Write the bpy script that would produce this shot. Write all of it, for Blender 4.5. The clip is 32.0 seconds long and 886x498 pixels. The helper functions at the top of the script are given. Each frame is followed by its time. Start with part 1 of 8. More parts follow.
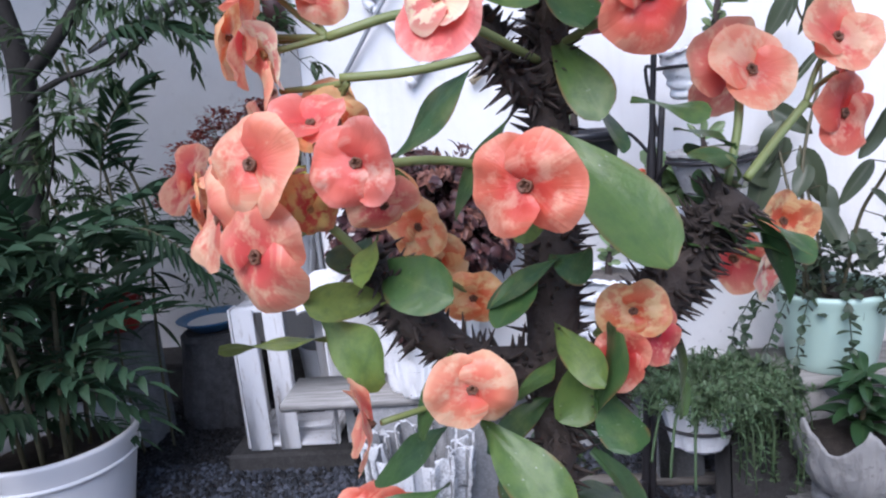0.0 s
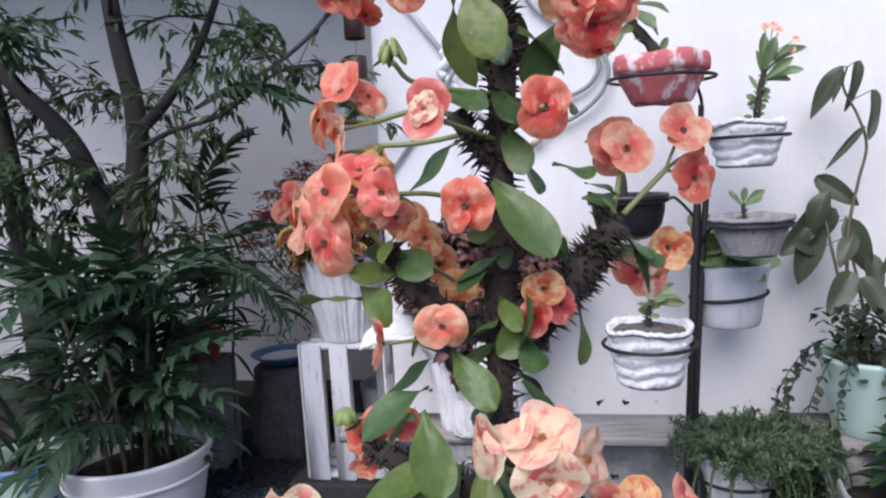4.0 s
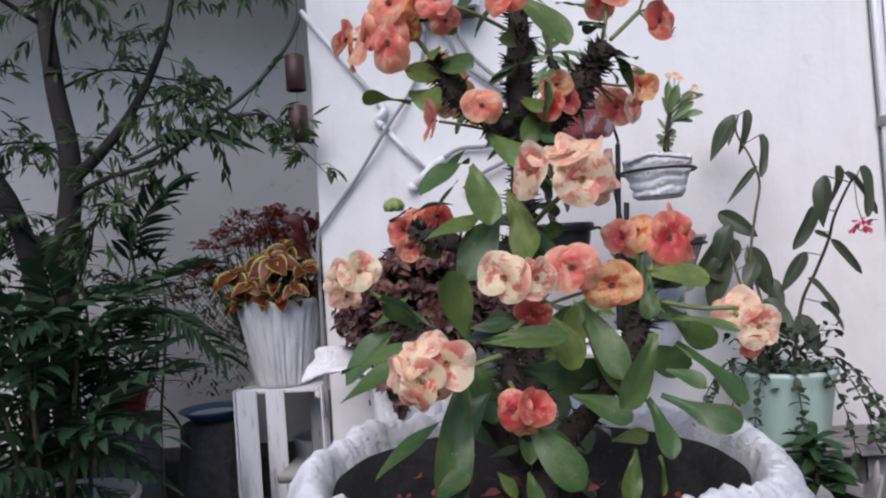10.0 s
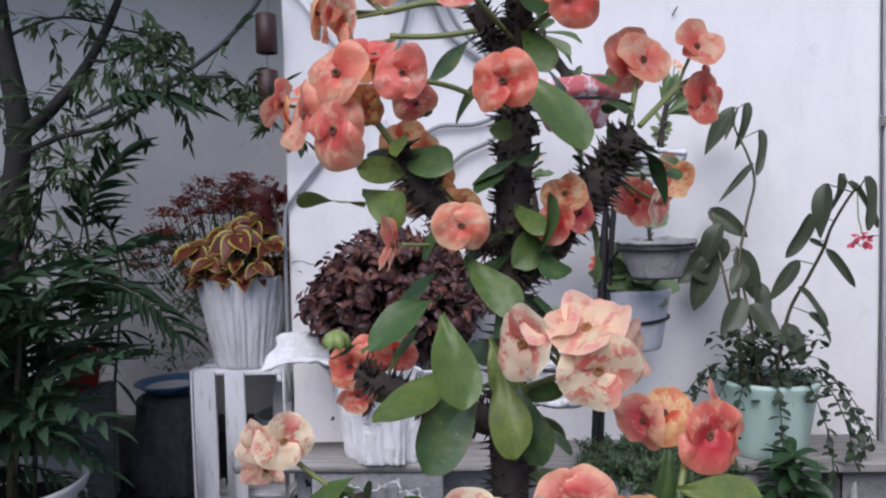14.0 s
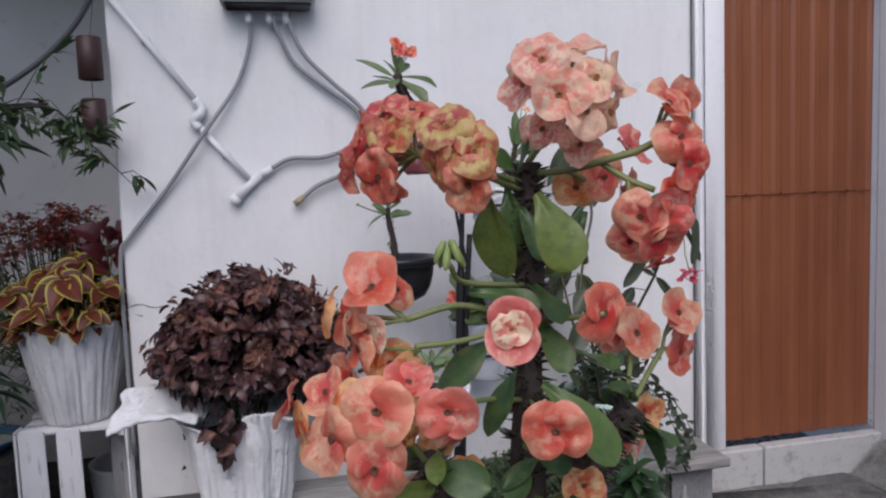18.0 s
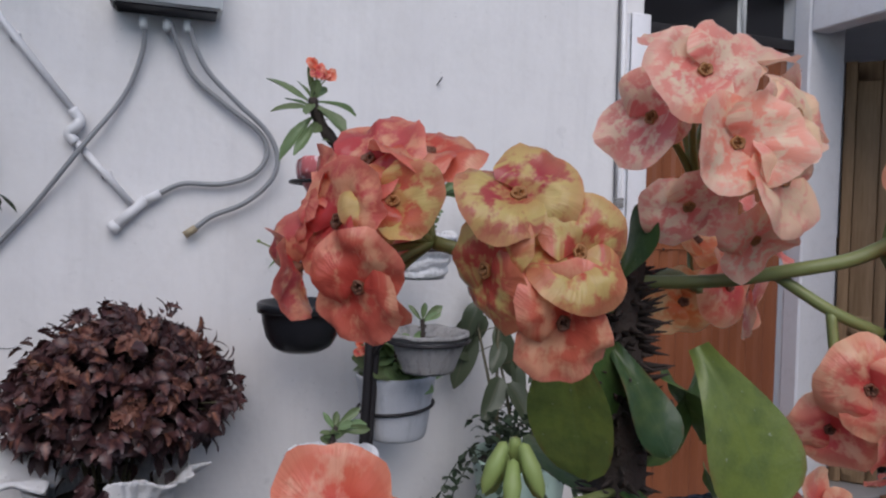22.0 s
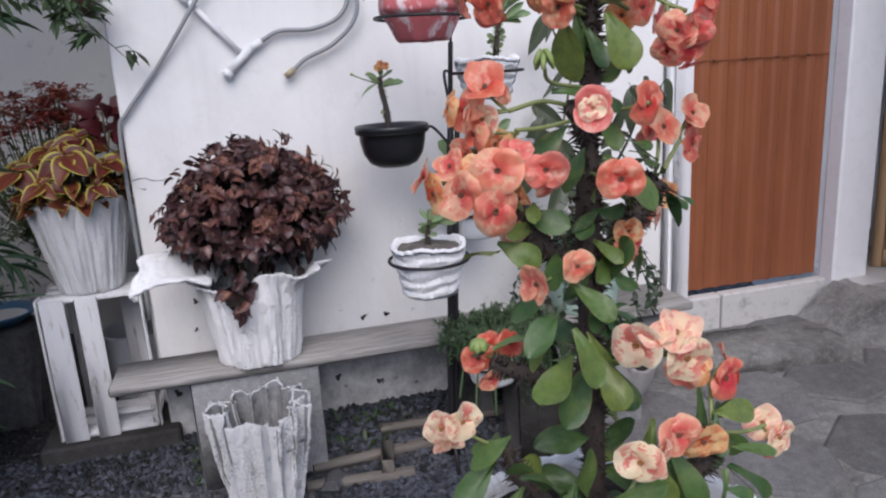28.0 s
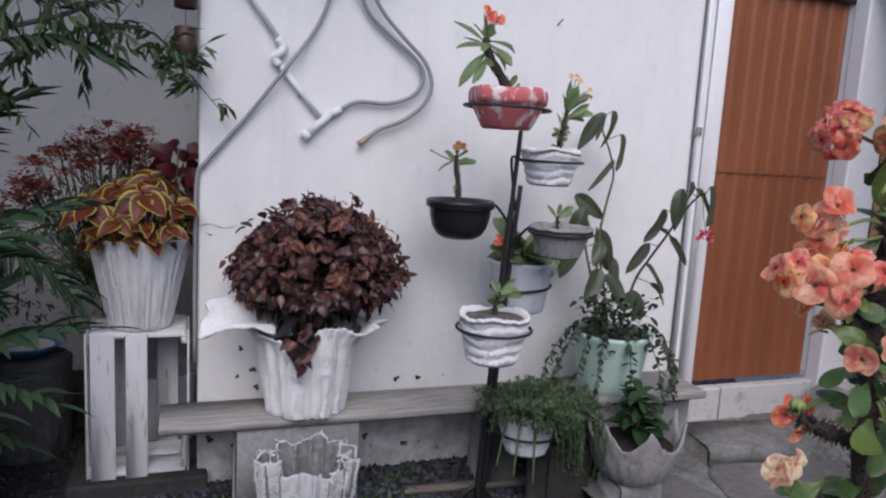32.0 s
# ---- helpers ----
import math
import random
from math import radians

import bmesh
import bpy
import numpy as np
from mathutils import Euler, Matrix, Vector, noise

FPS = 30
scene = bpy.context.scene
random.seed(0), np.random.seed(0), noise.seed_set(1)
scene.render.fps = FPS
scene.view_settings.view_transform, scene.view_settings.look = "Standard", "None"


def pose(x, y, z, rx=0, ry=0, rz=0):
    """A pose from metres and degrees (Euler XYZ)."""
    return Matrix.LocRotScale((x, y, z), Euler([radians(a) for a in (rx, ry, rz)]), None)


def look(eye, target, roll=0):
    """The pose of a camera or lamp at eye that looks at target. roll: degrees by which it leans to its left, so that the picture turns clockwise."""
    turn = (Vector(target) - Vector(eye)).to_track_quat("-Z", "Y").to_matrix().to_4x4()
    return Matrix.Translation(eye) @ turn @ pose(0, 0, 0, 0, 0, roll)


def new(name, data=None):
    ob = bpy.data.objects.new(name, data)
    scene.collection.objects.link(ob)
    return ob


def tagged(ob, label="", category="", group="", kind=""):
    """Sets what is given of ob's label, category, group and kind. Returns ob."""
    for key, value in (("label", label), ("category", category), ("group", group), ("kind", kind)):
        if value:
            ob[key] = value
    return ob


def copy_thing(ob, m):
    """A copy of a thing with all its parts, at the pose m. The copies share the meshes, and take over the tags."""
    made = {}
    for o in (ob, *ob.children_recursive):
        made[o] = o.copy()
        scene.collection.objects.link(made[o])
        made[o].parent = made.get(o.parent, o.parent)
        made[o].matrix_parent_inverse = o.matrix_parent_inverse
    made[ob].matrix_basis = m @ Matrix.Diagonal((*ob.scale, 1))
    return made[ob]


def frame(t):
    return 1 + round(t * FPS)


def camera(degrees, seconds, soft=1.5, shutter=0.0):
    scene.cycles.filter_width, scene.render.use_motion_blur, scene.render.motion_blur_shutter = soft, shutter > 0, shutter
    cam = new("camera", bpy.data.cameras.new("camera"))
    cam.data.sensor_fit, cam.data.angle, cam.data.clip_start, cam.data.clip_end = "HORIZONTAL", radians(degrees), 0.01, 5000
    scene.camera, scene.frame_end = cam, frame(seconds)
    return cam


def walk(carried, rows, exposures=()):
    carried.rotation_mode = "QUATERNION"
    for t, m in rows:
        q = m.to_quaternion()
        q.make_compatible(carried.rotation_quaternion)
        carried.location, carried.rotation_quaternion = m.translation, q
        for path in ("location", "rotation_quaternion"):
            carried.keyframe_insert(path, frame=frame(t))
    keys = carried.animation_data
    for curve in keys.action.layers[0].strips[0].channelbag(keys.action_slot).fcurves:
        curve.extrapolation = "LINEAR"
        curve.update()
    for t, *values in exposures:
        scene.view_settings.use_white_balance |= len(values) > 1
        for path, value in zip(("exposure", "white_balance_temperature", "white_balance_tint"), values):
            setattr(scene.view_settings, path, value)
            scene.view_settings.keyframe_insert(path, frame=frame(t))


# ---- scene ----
cam = camera(63.5, 32.0, 2.2)

PATH = [
    (0, (-0.106, -2.608, 1.283), (-0.307, -0.659, 0.885), -5.6),
    (0.5, (-0.098, -2.622, 1.263), (-0.346, -0.698, 0.768), -4.9),
    (1, (-0.083, -2.634, 1.262), (-0.366, -0.714, 0.779), -4.2),
    (1.5, (-0.067, -2.657, 1.262), (-0.420, -0.751, 0.777), -3.8),
    (2, (-0.059, -2.681, 1.252), (-0.405, -0.774, 0.757), -3.4),
    (2.5, (-0.053, -2.707, 1.244), (-0.421, -0.811, 0.724), -3.2),
    (3, (-0.045, -2.732, 1.248), (-0.43, -0.829, 0.768), -3.1),
    (3.5, (-0.042, -2.761, 1.263), (-0.44, -0.841, 0.872), -3.3),
    (4, (-0.035, -2.799, 1.278), (-0.421, -0.85, 1.056), -3.5),
    (4.5, (-0.044, -2.825, 1.276), (-0.38, -0.855, 1.207), -2.5),
    (6.5, (-0.083, -3.121, 1.266), (-0.281, -1.133, 1.175), -2.3),
    (7, (-0.09, -3.151, 1.215), (-0.319, -1.174, 1.012), -2.0),
    (7.5, (-0.098, -3.121, 1.155), (-0.35, -1.154, 0.894), -1.4),
    (8, (-0.095, -3.076, 1.133), (-0.336, -1.115, 0.825), -2.4),
    (8.5, (-0.098, -3.027, 1.113), (-0.272, -1.052, 0.851), -3.3),
    (9, (-0.103, -3.001, 1.086), (-0.243, -1.01, 0.96), -4.5),
    (9.5, (-0.115, -2.966, 1.062), (-0.253, -0.972, 1.013), -3.9),
    (10, (-0.127, -2.941, 1.053), (-0.259, -0.946, 1.09), -3.9),
    (10.5, (-0.132, -2.936, 1.053), (-0.222, -0.939, 1.122), -3.7),
    (11, (-0.123, -2.929, 1.057), (-0.244, -0.933, 1.117), -3.0),
    (11.5, (-0.12, -2.872, 1.052), (-0.253, -0.877, 1.082), -3.0),
    (12, (-0.117, -2.812, 1.04), (-0.25, -0.817, 1.022), -2.6),
    (12.5, (-0.117, -2.789, 1.047), (-0.216, -0.793, 0.976), -2.4),
    (13, (-0.121, -2.793, 1.091), (-0.21, -0.796, 1.025), -2.8),
    (13.5, (-0.123, -2.792, 1.14), (-0.212, -0.795, 1.061), -2.2),
    (14, (-0.121, -2.779, 1.187), (-0.196, -0.783, 1.081), -1.2),
    (14.5, (-0.119, -2.774, 1.226), (-0.173, -0.779, 1.098), -0.8),
    (16.5, (-0.093, -2.764, 1.343), (-0.199, -0.779, 1.127), 3.9),
    (17, (-0.156, -2.76, 1.374), (-0.066, -0.775, 1.151), 1.7),
    (17.5, (-0.212, -2.753, 1.388), (0.053, -0.78, 1.188), -0.2),
    (18, (-0.238, -2.752, 1.393), (0.176, -0.803, 1.215), -2.2),
    (18.5, (-0.225, -2.724, 1.399), (0.227, -0.785, 1.201), -2.2),
    (19, (-0.183, -2.667, 1.417), (0.181, -0.705, 1.283), 0.3),
    (19.5, (-0.137, -2.606, 1.435), (0.035, -0.622, 1.257), 0.5),
    (20, (-0.116, -2.552, 1.45), (-0.003, -0.563, 1.281), 0.3),
    (20.5, (-0.104, -2.516, 1.446), (-0.019, -0.526, 1.26), 0.3),
    (21, (-0.106, -2.521, 1.433), (-0.102, -0.526, 1.289), 0.4),
    (21.5, (-0.141, -2.524, 1.428), (0.112, -0.543, 1.327), 0.8),
    (22, (-0.232, -2.518, 1.42), (0.459, -0.643, 1.33), 1.1),
    (22.5, (-0.305, -2.538, 1.411), (0.637, -0.778, 1.287), -0.1),
    (23, (-0.337, -2.571, 1.396), (0.717, -0.882, 1.208), -1.4),
    (23.5, (-0.353, -2.604, 1.39), (0.727, -0.935, 1.177), -1.6),
    (24, (-0.355, -2.643, 1.377), (0.624, -0.916, 1.14), -0.5),
    (24.5, (-0.356, -2.683, 1.355), (0.585, -0.939, 1.079), 1.1),
    (25, (-0.361, -2.721, 1.355), (0.518, -0.948, 1.066), 0.4),
    (25.5, (-0.367, -2.761, 1.352), (0.447, -0.961, 1.042), 0.3),
    (26, (-0.377, -2.798, 1.345), (0.333, -0.965, 0.973), -0.3),
    (26.5, (-0.386, -2.83, 1.345), (0.26, -0.993, 0.888), -1.3),
    (28.5, (-0.389, -2.912, 1.355), (0.066, -1.034, 0.841), -3.0),
    (29, (-0.399, -2.907, 1.345), (0.059, -1.042, 0.787), -1.7),
    (29.5, (-0.44, -2.903, 1.338), (0.03, -1.048, 0.756), -2.3),
    (30, (-0.526, -2.899, 1.341), (0.071, -1.078, 0.766), -2.5),
    (30.5, (-0.611, -2.903, 1.353), (0.043, -1.088, 0.827), -1.0),
    (31, (-0.715, -2.908, 1.36), (-0.094, -1.07, 0.874), 0.5),
    (31.5, (-0.81, -2.915, 1.372), (-0.142, -1.067, 0.996), 2.0),
    (32, (-0.863, -2.923, 1.38), (-0.195, -1.062, 1.079), 3.3),
]
EXPOSURES = [(0.0, 0.9, 5900, 15), (2.0, 0.8, 6080, 15), (4.0, 0.65, 6280, 16), (7.0, 0.2, 6500, 16), (8.0, 0.4, 6500, 16), (11.0, 0.25, 6500, 16), (14.0, 0.3, 6250, 16), (16.5, 0.36, 6350, 15), (17.0, 0.04, 6500, 15), (19.0, -0.08, 6500, 14), (20.0, -0.18, 6500, 13.5), (23.0, -0.20, 6500, 13.5), (24.0, -0.10, 6500, 13.5), (25.0, 0.06, 6500, 13), (26.0, 0.10, 6500, 13), (29.0, 0.45, 6500, 14), (32.0, 0.10, 6500, 15)]
walk(cam, [(t, look(eye, target, roll)) for t, eye, target, roll in PATH], EXPOSURES)

# ---------------------------------------------------------------- world and light
SUN_EL, SUN_AZ = radians(52), radians(215)
world = bpy.data.worlds.new("sky")
scene.world = world
world.use_nodes = True
wn = world.node_tree.nodes
sky = wn.new("ShaderNodeTexSky")
sky.sky_type, sky.sun_disc = "NISHITA", False
sky.sun_elevation, sky.sun_rotation = SUN_EL, SUN_AZ
wn["Background"].inputs["Strength"].default_value = 0.15
world.node_tree.links.new(sky.outputs["Color"], wn["Background"].inputs["Color"])
sun = new("sun", bpy.data.lights.new("sun", "SUN"))
sun.data.energy, sun.data.angle, sun.data.color = 1.9, radians(45), (1.0, 0.95, 0.92)
sun.matrix_world = look((-0.6, -5, 5.2), (0.2, 0, 0.5))

# ---------------------------------------------------------------- materials


class Mat:
    """A small builder for node materials in object space."""

    def __init__(self, name, rough=0.6, metal=0.0, spec=0.5):
        self.m = bpy.data.materials.new(name)
        self.m.use_nodes = True
        self.t = self.m.node_tree
        self.b = self.t.nodes["Principled BSDF"]
        self.b.inputs["Roughness"].default_value = rough
        self.b.inputs["Metallic"].default_value = metal
        self.b.inputs["Specular IOR Level"].default_value = spec
        self.co = self.t.nodes.new("ShaderNodeTexCoord").outputs["Object"]

    def link(self, a, b):
        self.t.links.new(a, b)
        return self

    def set(self, sock, v):
        if hasattr(v, "is_linked") or hasattr(v, "links"):
            self.t.links.new(v, sock)
        else:
            sock.default_value = v

    def noise(self, scale=5.0, detail=4.0, rough=0.6, stretch=None, world=False):
        n = self.t.nodes.new("ShaderNodeTexNoise")
        n.inputs["Scale"].default_value, n.inputs["Detail"].default_value, n.inputs["Roughness"].default_value = scale, detail, rough
        co = self.co
        if world:
            co = self.t.nodes.new("ShaderNodeNewGeometry").outputs["Position"]
        if stretch:
            mp = self.t.nodes.new("ShaderNodeMapping")
            mp.inputs["Scale"].default_value = stretch
            self.link(co, mp.inputs["Vector"])
            co = mp.outputs["Vector"]
        self.link(co, n.inputs["Vector"])
        return n.outputs["Fac"]

    def voro(self, scale=20.0, out="Distance", stretch=None):
        n = self.t.nodes.new("ShaderNodeTexVoronoi")
        n.inputs["Scale"].default_value = scale
        co = self.co
        if stretch:
            mp = self.t.nodes.new("ShaderNodeMapping")
            mp.inputs["Scale"].default_value = stretch
            self.link(co, mp.inputs["Vector"])
            co = mp.outputs["Vector"]
        self.link(co, n.inputs["Vector"])
        return n.outputs[out]

    def ramp(self, fac, *stops):
        n = self.t.nodes.new("ShaderNodeValToRGB")
        e = n.color_ramp.elements
        while len(e) < len(stops):
            e.new(0.5)
        for el, (p, c) in zip(e, stops):
            el.position = p
            el.color = (*c, 1) if len(c) == 3 else c
        self.link(fac, n.inputs["Fac"])
        return n.outputs["Color"]

    def grey(self, fac, a, b):
        """The factor a..b stretched to 0..1."""
        n = self.t.nodes.new("ShaderNodeMapRange")
        n.inputs["From Min"].default_value, n.inputs["From Max"].default_value = a, b
        self.link(fac, n.inputs["Value"])
        return n.outputs["Result"]

    def mix(self, fac, a, b, kind="MIX"):
        n = self.t.nodes.new("ShaderNodeMix")
        n.data_type, n.blend_type = "RGBA", kind
        self.set(n.inputs["Factor"], fac)
        for s, v in ((n.inputs[6], a), (n.inputs[7], b)):
            self.set(s, (*v, 1) if isinstance(v, tuple) and len(v) == 3 else v)
        return n.outputs[2]

    def math(self, op, a, b=0.0):
        n = self.t.nodes.new("ShaderNodeMath")
        n.operation = op
        self.set(n.inputs[0], a)
        self.set(n.inputs[1], b)
        return n.outputs[0]

    def axis(self, k, world=False):
        n = self.t.nodes.new("ShaderNodeSeparateXYZ")
        self.link(self.t.nodes.new("ShaderNodeNewGeometry").outputs["Position"] if world else self.co, n.inputs[0])
        return n.outputs[k]

    def rand(self):
        return self.t.nodes.new("ShaderNodeObjectInfo").outputs["Random"]

    def island(self):
        return self.t.nodes.new("ShaderNodeNewGeometry").outputs["Random Per Island"]

    def color(self, c):
        self.set(self.b.inputs["Base Color"], (*c, 1) if isinstance(c, tuple) else c)
        return self

    def vary(self, c, fac, hue=0.02, sat=0.2, val=0.35):
        """The colour c, changed a little by a factor 0..1."""
        n = self.t.nodes.new("ShaderNodeHueSaturation")
        self.set(n.inputs["Color"], (*c, 1) if isinstance(c, tuple) else c)
        self.set(n.inputs["Hue"], self.math("ADD", self.math("MULTIPLY", fac, hue * 2), 0.5 - hue))
        self.set(n.inputs["Value"], self.math("ADD", self.math("MULTIPLY", fac, val * 2), 1 - val))
        return n.outputs["Color"]

    def bump(self, h, strength=0.3, dist=0.01):
        n = self.t.nodes.new("ShaderNodeBump")
        n.inputs["Strength"].default_value, n.inputs["Distance"].default_value = strength, dist
        self.link(h, n.inputs["Height"])
        self.link(n.outputs["Normal"], self.b.inputs["Normal"])
        return self

    def rough(self, fac):
        self.link(fac, self.b.inputs["Roughness"])
        return self


def plain(name, col, rough=0.5, metal=0.0, grain=0.12, scale=30.0, bump=0.1):
    m = Mat(name, rough, metal)
    n = m.noise(scale, 5)
    m.color(m.vary(col, n, 0.01, 0.1, grain)).bump(n, bump, 0.004)
    return m.m


def wall_paint():
    m = Mat("wall_paint", 0.75, spec=0.2)
    big = m.noise(1.1, 6, 0.65)
    fine = m.noise(40, 6, 0.7)
    c = m.mix(m.grey(big, 0.35, 0.75), (0.82, 0.81, 0.80), (0.73, 0.72, 0.72))
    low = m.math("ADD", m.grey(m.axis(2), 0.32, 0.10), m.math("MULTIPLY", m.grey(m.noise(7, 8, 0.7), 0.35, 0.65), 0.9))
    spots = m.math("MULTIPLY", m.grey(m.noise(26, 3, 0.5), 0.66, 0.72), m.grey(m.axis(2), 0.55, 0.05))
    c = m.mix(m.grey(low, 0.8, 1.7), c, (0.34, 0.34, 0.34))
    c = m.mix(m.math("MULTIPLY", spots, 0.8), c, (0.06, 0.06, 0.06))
    drip = m.noise(5, 7, 0.65, (2.2, 1, 0.25))
    c = m.mix(m.math("MULTIPLY", m.grey(drip, 0.50, 0.75), 0.22), c, (0.52, 0.51, 0.50))
    cloud = m.noise(2.6, 8, 0.7)
    c = m.mix(m.math("MULTIPLY", m.grey(cloud, 0.48, 0.70), 0.32), c, (0.60, 0.585, 0.565))
    specks = m.math("MULTIPLY", m.grey(m.noise(75, 2, 0.5), 0.70, 0.74), m.grey(m.noise(3.3, 4), 0.50, 0.66))
    c = m.mix(m.math("MULTIPLY", specks, 0.55), c, (0.16, 0.155, 0.15))
    m.color(c)
    m.bump(m.math("ADD", m.math("MULTIPLY", m.noise(5, 3), 1.0), m.math("MULTIPLY", fine, 0.25)), 0.25, 0.02)
    return m.m


def recess_shade_paint():
    m = Mat("recess_shade_paint", 0.8, spec=0.2)
    # Greyer than the front wall: shade of the recess is mixed into the colour.
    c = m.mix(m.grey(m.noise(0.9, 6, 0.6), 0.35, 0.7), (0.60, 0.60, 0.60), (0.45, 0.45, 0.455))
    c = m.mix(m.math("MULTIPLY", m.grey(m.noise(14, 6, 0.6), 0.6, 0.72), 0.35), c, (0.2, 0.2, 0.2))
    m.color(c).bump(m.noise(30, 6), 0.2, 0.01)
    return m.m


def painted_mortar(name, col=(0.8, 0.8, 0.8), dark=(0.3, 0.3, 0.31), wear=0.5, stretch=(1, 1, 1)):
    """White paint brushed over rough draped cement."""
    m = Mat(name, 0.7, spec=0.3)
    n = m.noise(18, 8, 0.7, stretch)
    c = m.mix(m.math("MULTIPLY", m.grey(n, 0.52, 0.72), wear), col, dark)
    c = m.mix(m.math("MULTIPLY", m.noise(3, 4), 0.25), c, tuple(v * 0.75 for v in col))
    m.color(c)
    m.bump(m.math("ADD", n, m.math("MULTIPLY", m.noise(70, 4), 0.5)), 0.5, 0.006)
    return m.m


def streaky_mortar(name, col, dark, wear):
    """Whitewash over hand-laid cement: bare grey showing in runs and pits, coarse relief."""
    m = Mat(name, 0.72, spec=0.3)
    runs = m.noise(26, 7, 0.7, (1, 1, 0.14))
    pits = m.noise(48, 7, 0.72)
    c = m.mix(m.math("MULTIPLY", m.grey(runs, 0.50, 0.68), wear), col, dark)
    c = m.mix(m.math("MULTIPLY", m.grey(pits, 0.58, 0.70), wear * 0.9), c, tuple(v * 0.8 for v in dark))
    c = m.mix(m.math("MULTIPLY", m.noise(4, 5), 0.3), c, tuple(v * 0.72 for v in col))
    m.color(c)
    m.bump(m.math("ADD", m.math("MULTIPLY", runs, 1.6), m.math("ADD", pits, m.math("MULTIPLY", m.noise(130, 4), 0.4))), 0.8, 0.010)
    return m.m


def worn_wood(name, col, dark, paint=None, along=(1, 14, 14), cover=0.45):
    m = Mat(name, 0.75, spec=0.25)
    g = m.noise(6, 8, 0.65, along)
    c = m.mix(m.grey(g, 0.35, 0.7), col, dark)
    if paint:
        c = m.mix(m.grey(m.noise(7, 9, 0.75, tuple(0.4 * v + 0.6 for v in along)), cover - 0.05, cover + 0.07), c, paint)
    m.color(m.vary(c, m.rand(), 0.0, 0, 0.1)).bump(g, 0.35, 0.004)
    return m.m


def stone(name, a, b, rnd="rand", val=0.45):
    m = Mat(name, 0.85, spec=0.3)
    n = m.noise(25, 7, 0.7)
    c = m.mix(m.grey(n, 0.3, 0.7), a, b)
    c = m.mix(m.math("MULTIPLY", m.grey(m.noise(4, 6, 0.65), 0.42, 0.66), 0.45), c, tuple(0.55 * v for v in b))
    c = m.mix(m.math("MULTIPLY", m.grey(m.noise(160, 3, 0.6), 0.54, 0.66), 0.4), c, tuple(1.5 * v for v in a))
    c = m.vary(c, m.island() if rnd == "island" else m.rand(), 0.01, 0.1, val)
    m.color(c).bump(n, 0.5, 0.01)
    return m.m


def leafy(name, col, vein=None, gloss=0.35, val=0.35, hue=0.02, back=None, rnd="island", scale=60.0, band=0.72):
    """Leaf green: varied leaf by leaf, paler along the middle; u runs along the width in the mesh's own attribute."""
    m = Mat(name, gloss, spec=0.5)
    n = m.noise(scale, 4)
    a = m.t.nodes.new("ShaderNodeAttribute")
    a.attribute_name = "leaf"
    sep = m.t.nodes.new("ShaderNodeSeparateXYZ")
    m.link(a.outputs["Vector"], sep.inputs[0])
    mid = m.grey(sep.outputs[0], 0.10, 0.0)
    edge = m.grey(sep.outputs[0], band, band + 0.22)
    c = m.vary(col, m.island() if rnd == "island" else m.rand(), hue, 0.2, val)
    c = m.mix(m.math("MULTIPLY", m.grey(n, 0.4, 0.7), 0.25), c, tuple(v * 1.5 for v in col))
    if vein:
        c = m.mix(m.math("MULTIPLY", mid, 0.7), c, vein)
    if back:
        c = m.mix(edge, c, back)
    m.color(c).bump(n, 0.12, 0.003 if scale > 20 else 0.03)
    m.b.inputs["Subsurface Weight"].default_value = 0.0
    tr = m.t.nodes.new("ShaderNodeBsdfTranslucent")
    ad = m.t.nodes.new("ShaderNodeMixShader")
    ad.inputs[0].default_value = 0.22
    m.set(tr.inputs["Color"], m.mix(0.0, c, c))
    out = m.t.nodes["Material Output"]
    m.link(m.b.outputs[0], ad.inputs[1]).link(tr.outputs[0], ad.inputs[2]).link(ad.outputs[0], out.inputs["Surface"])
    return m.m


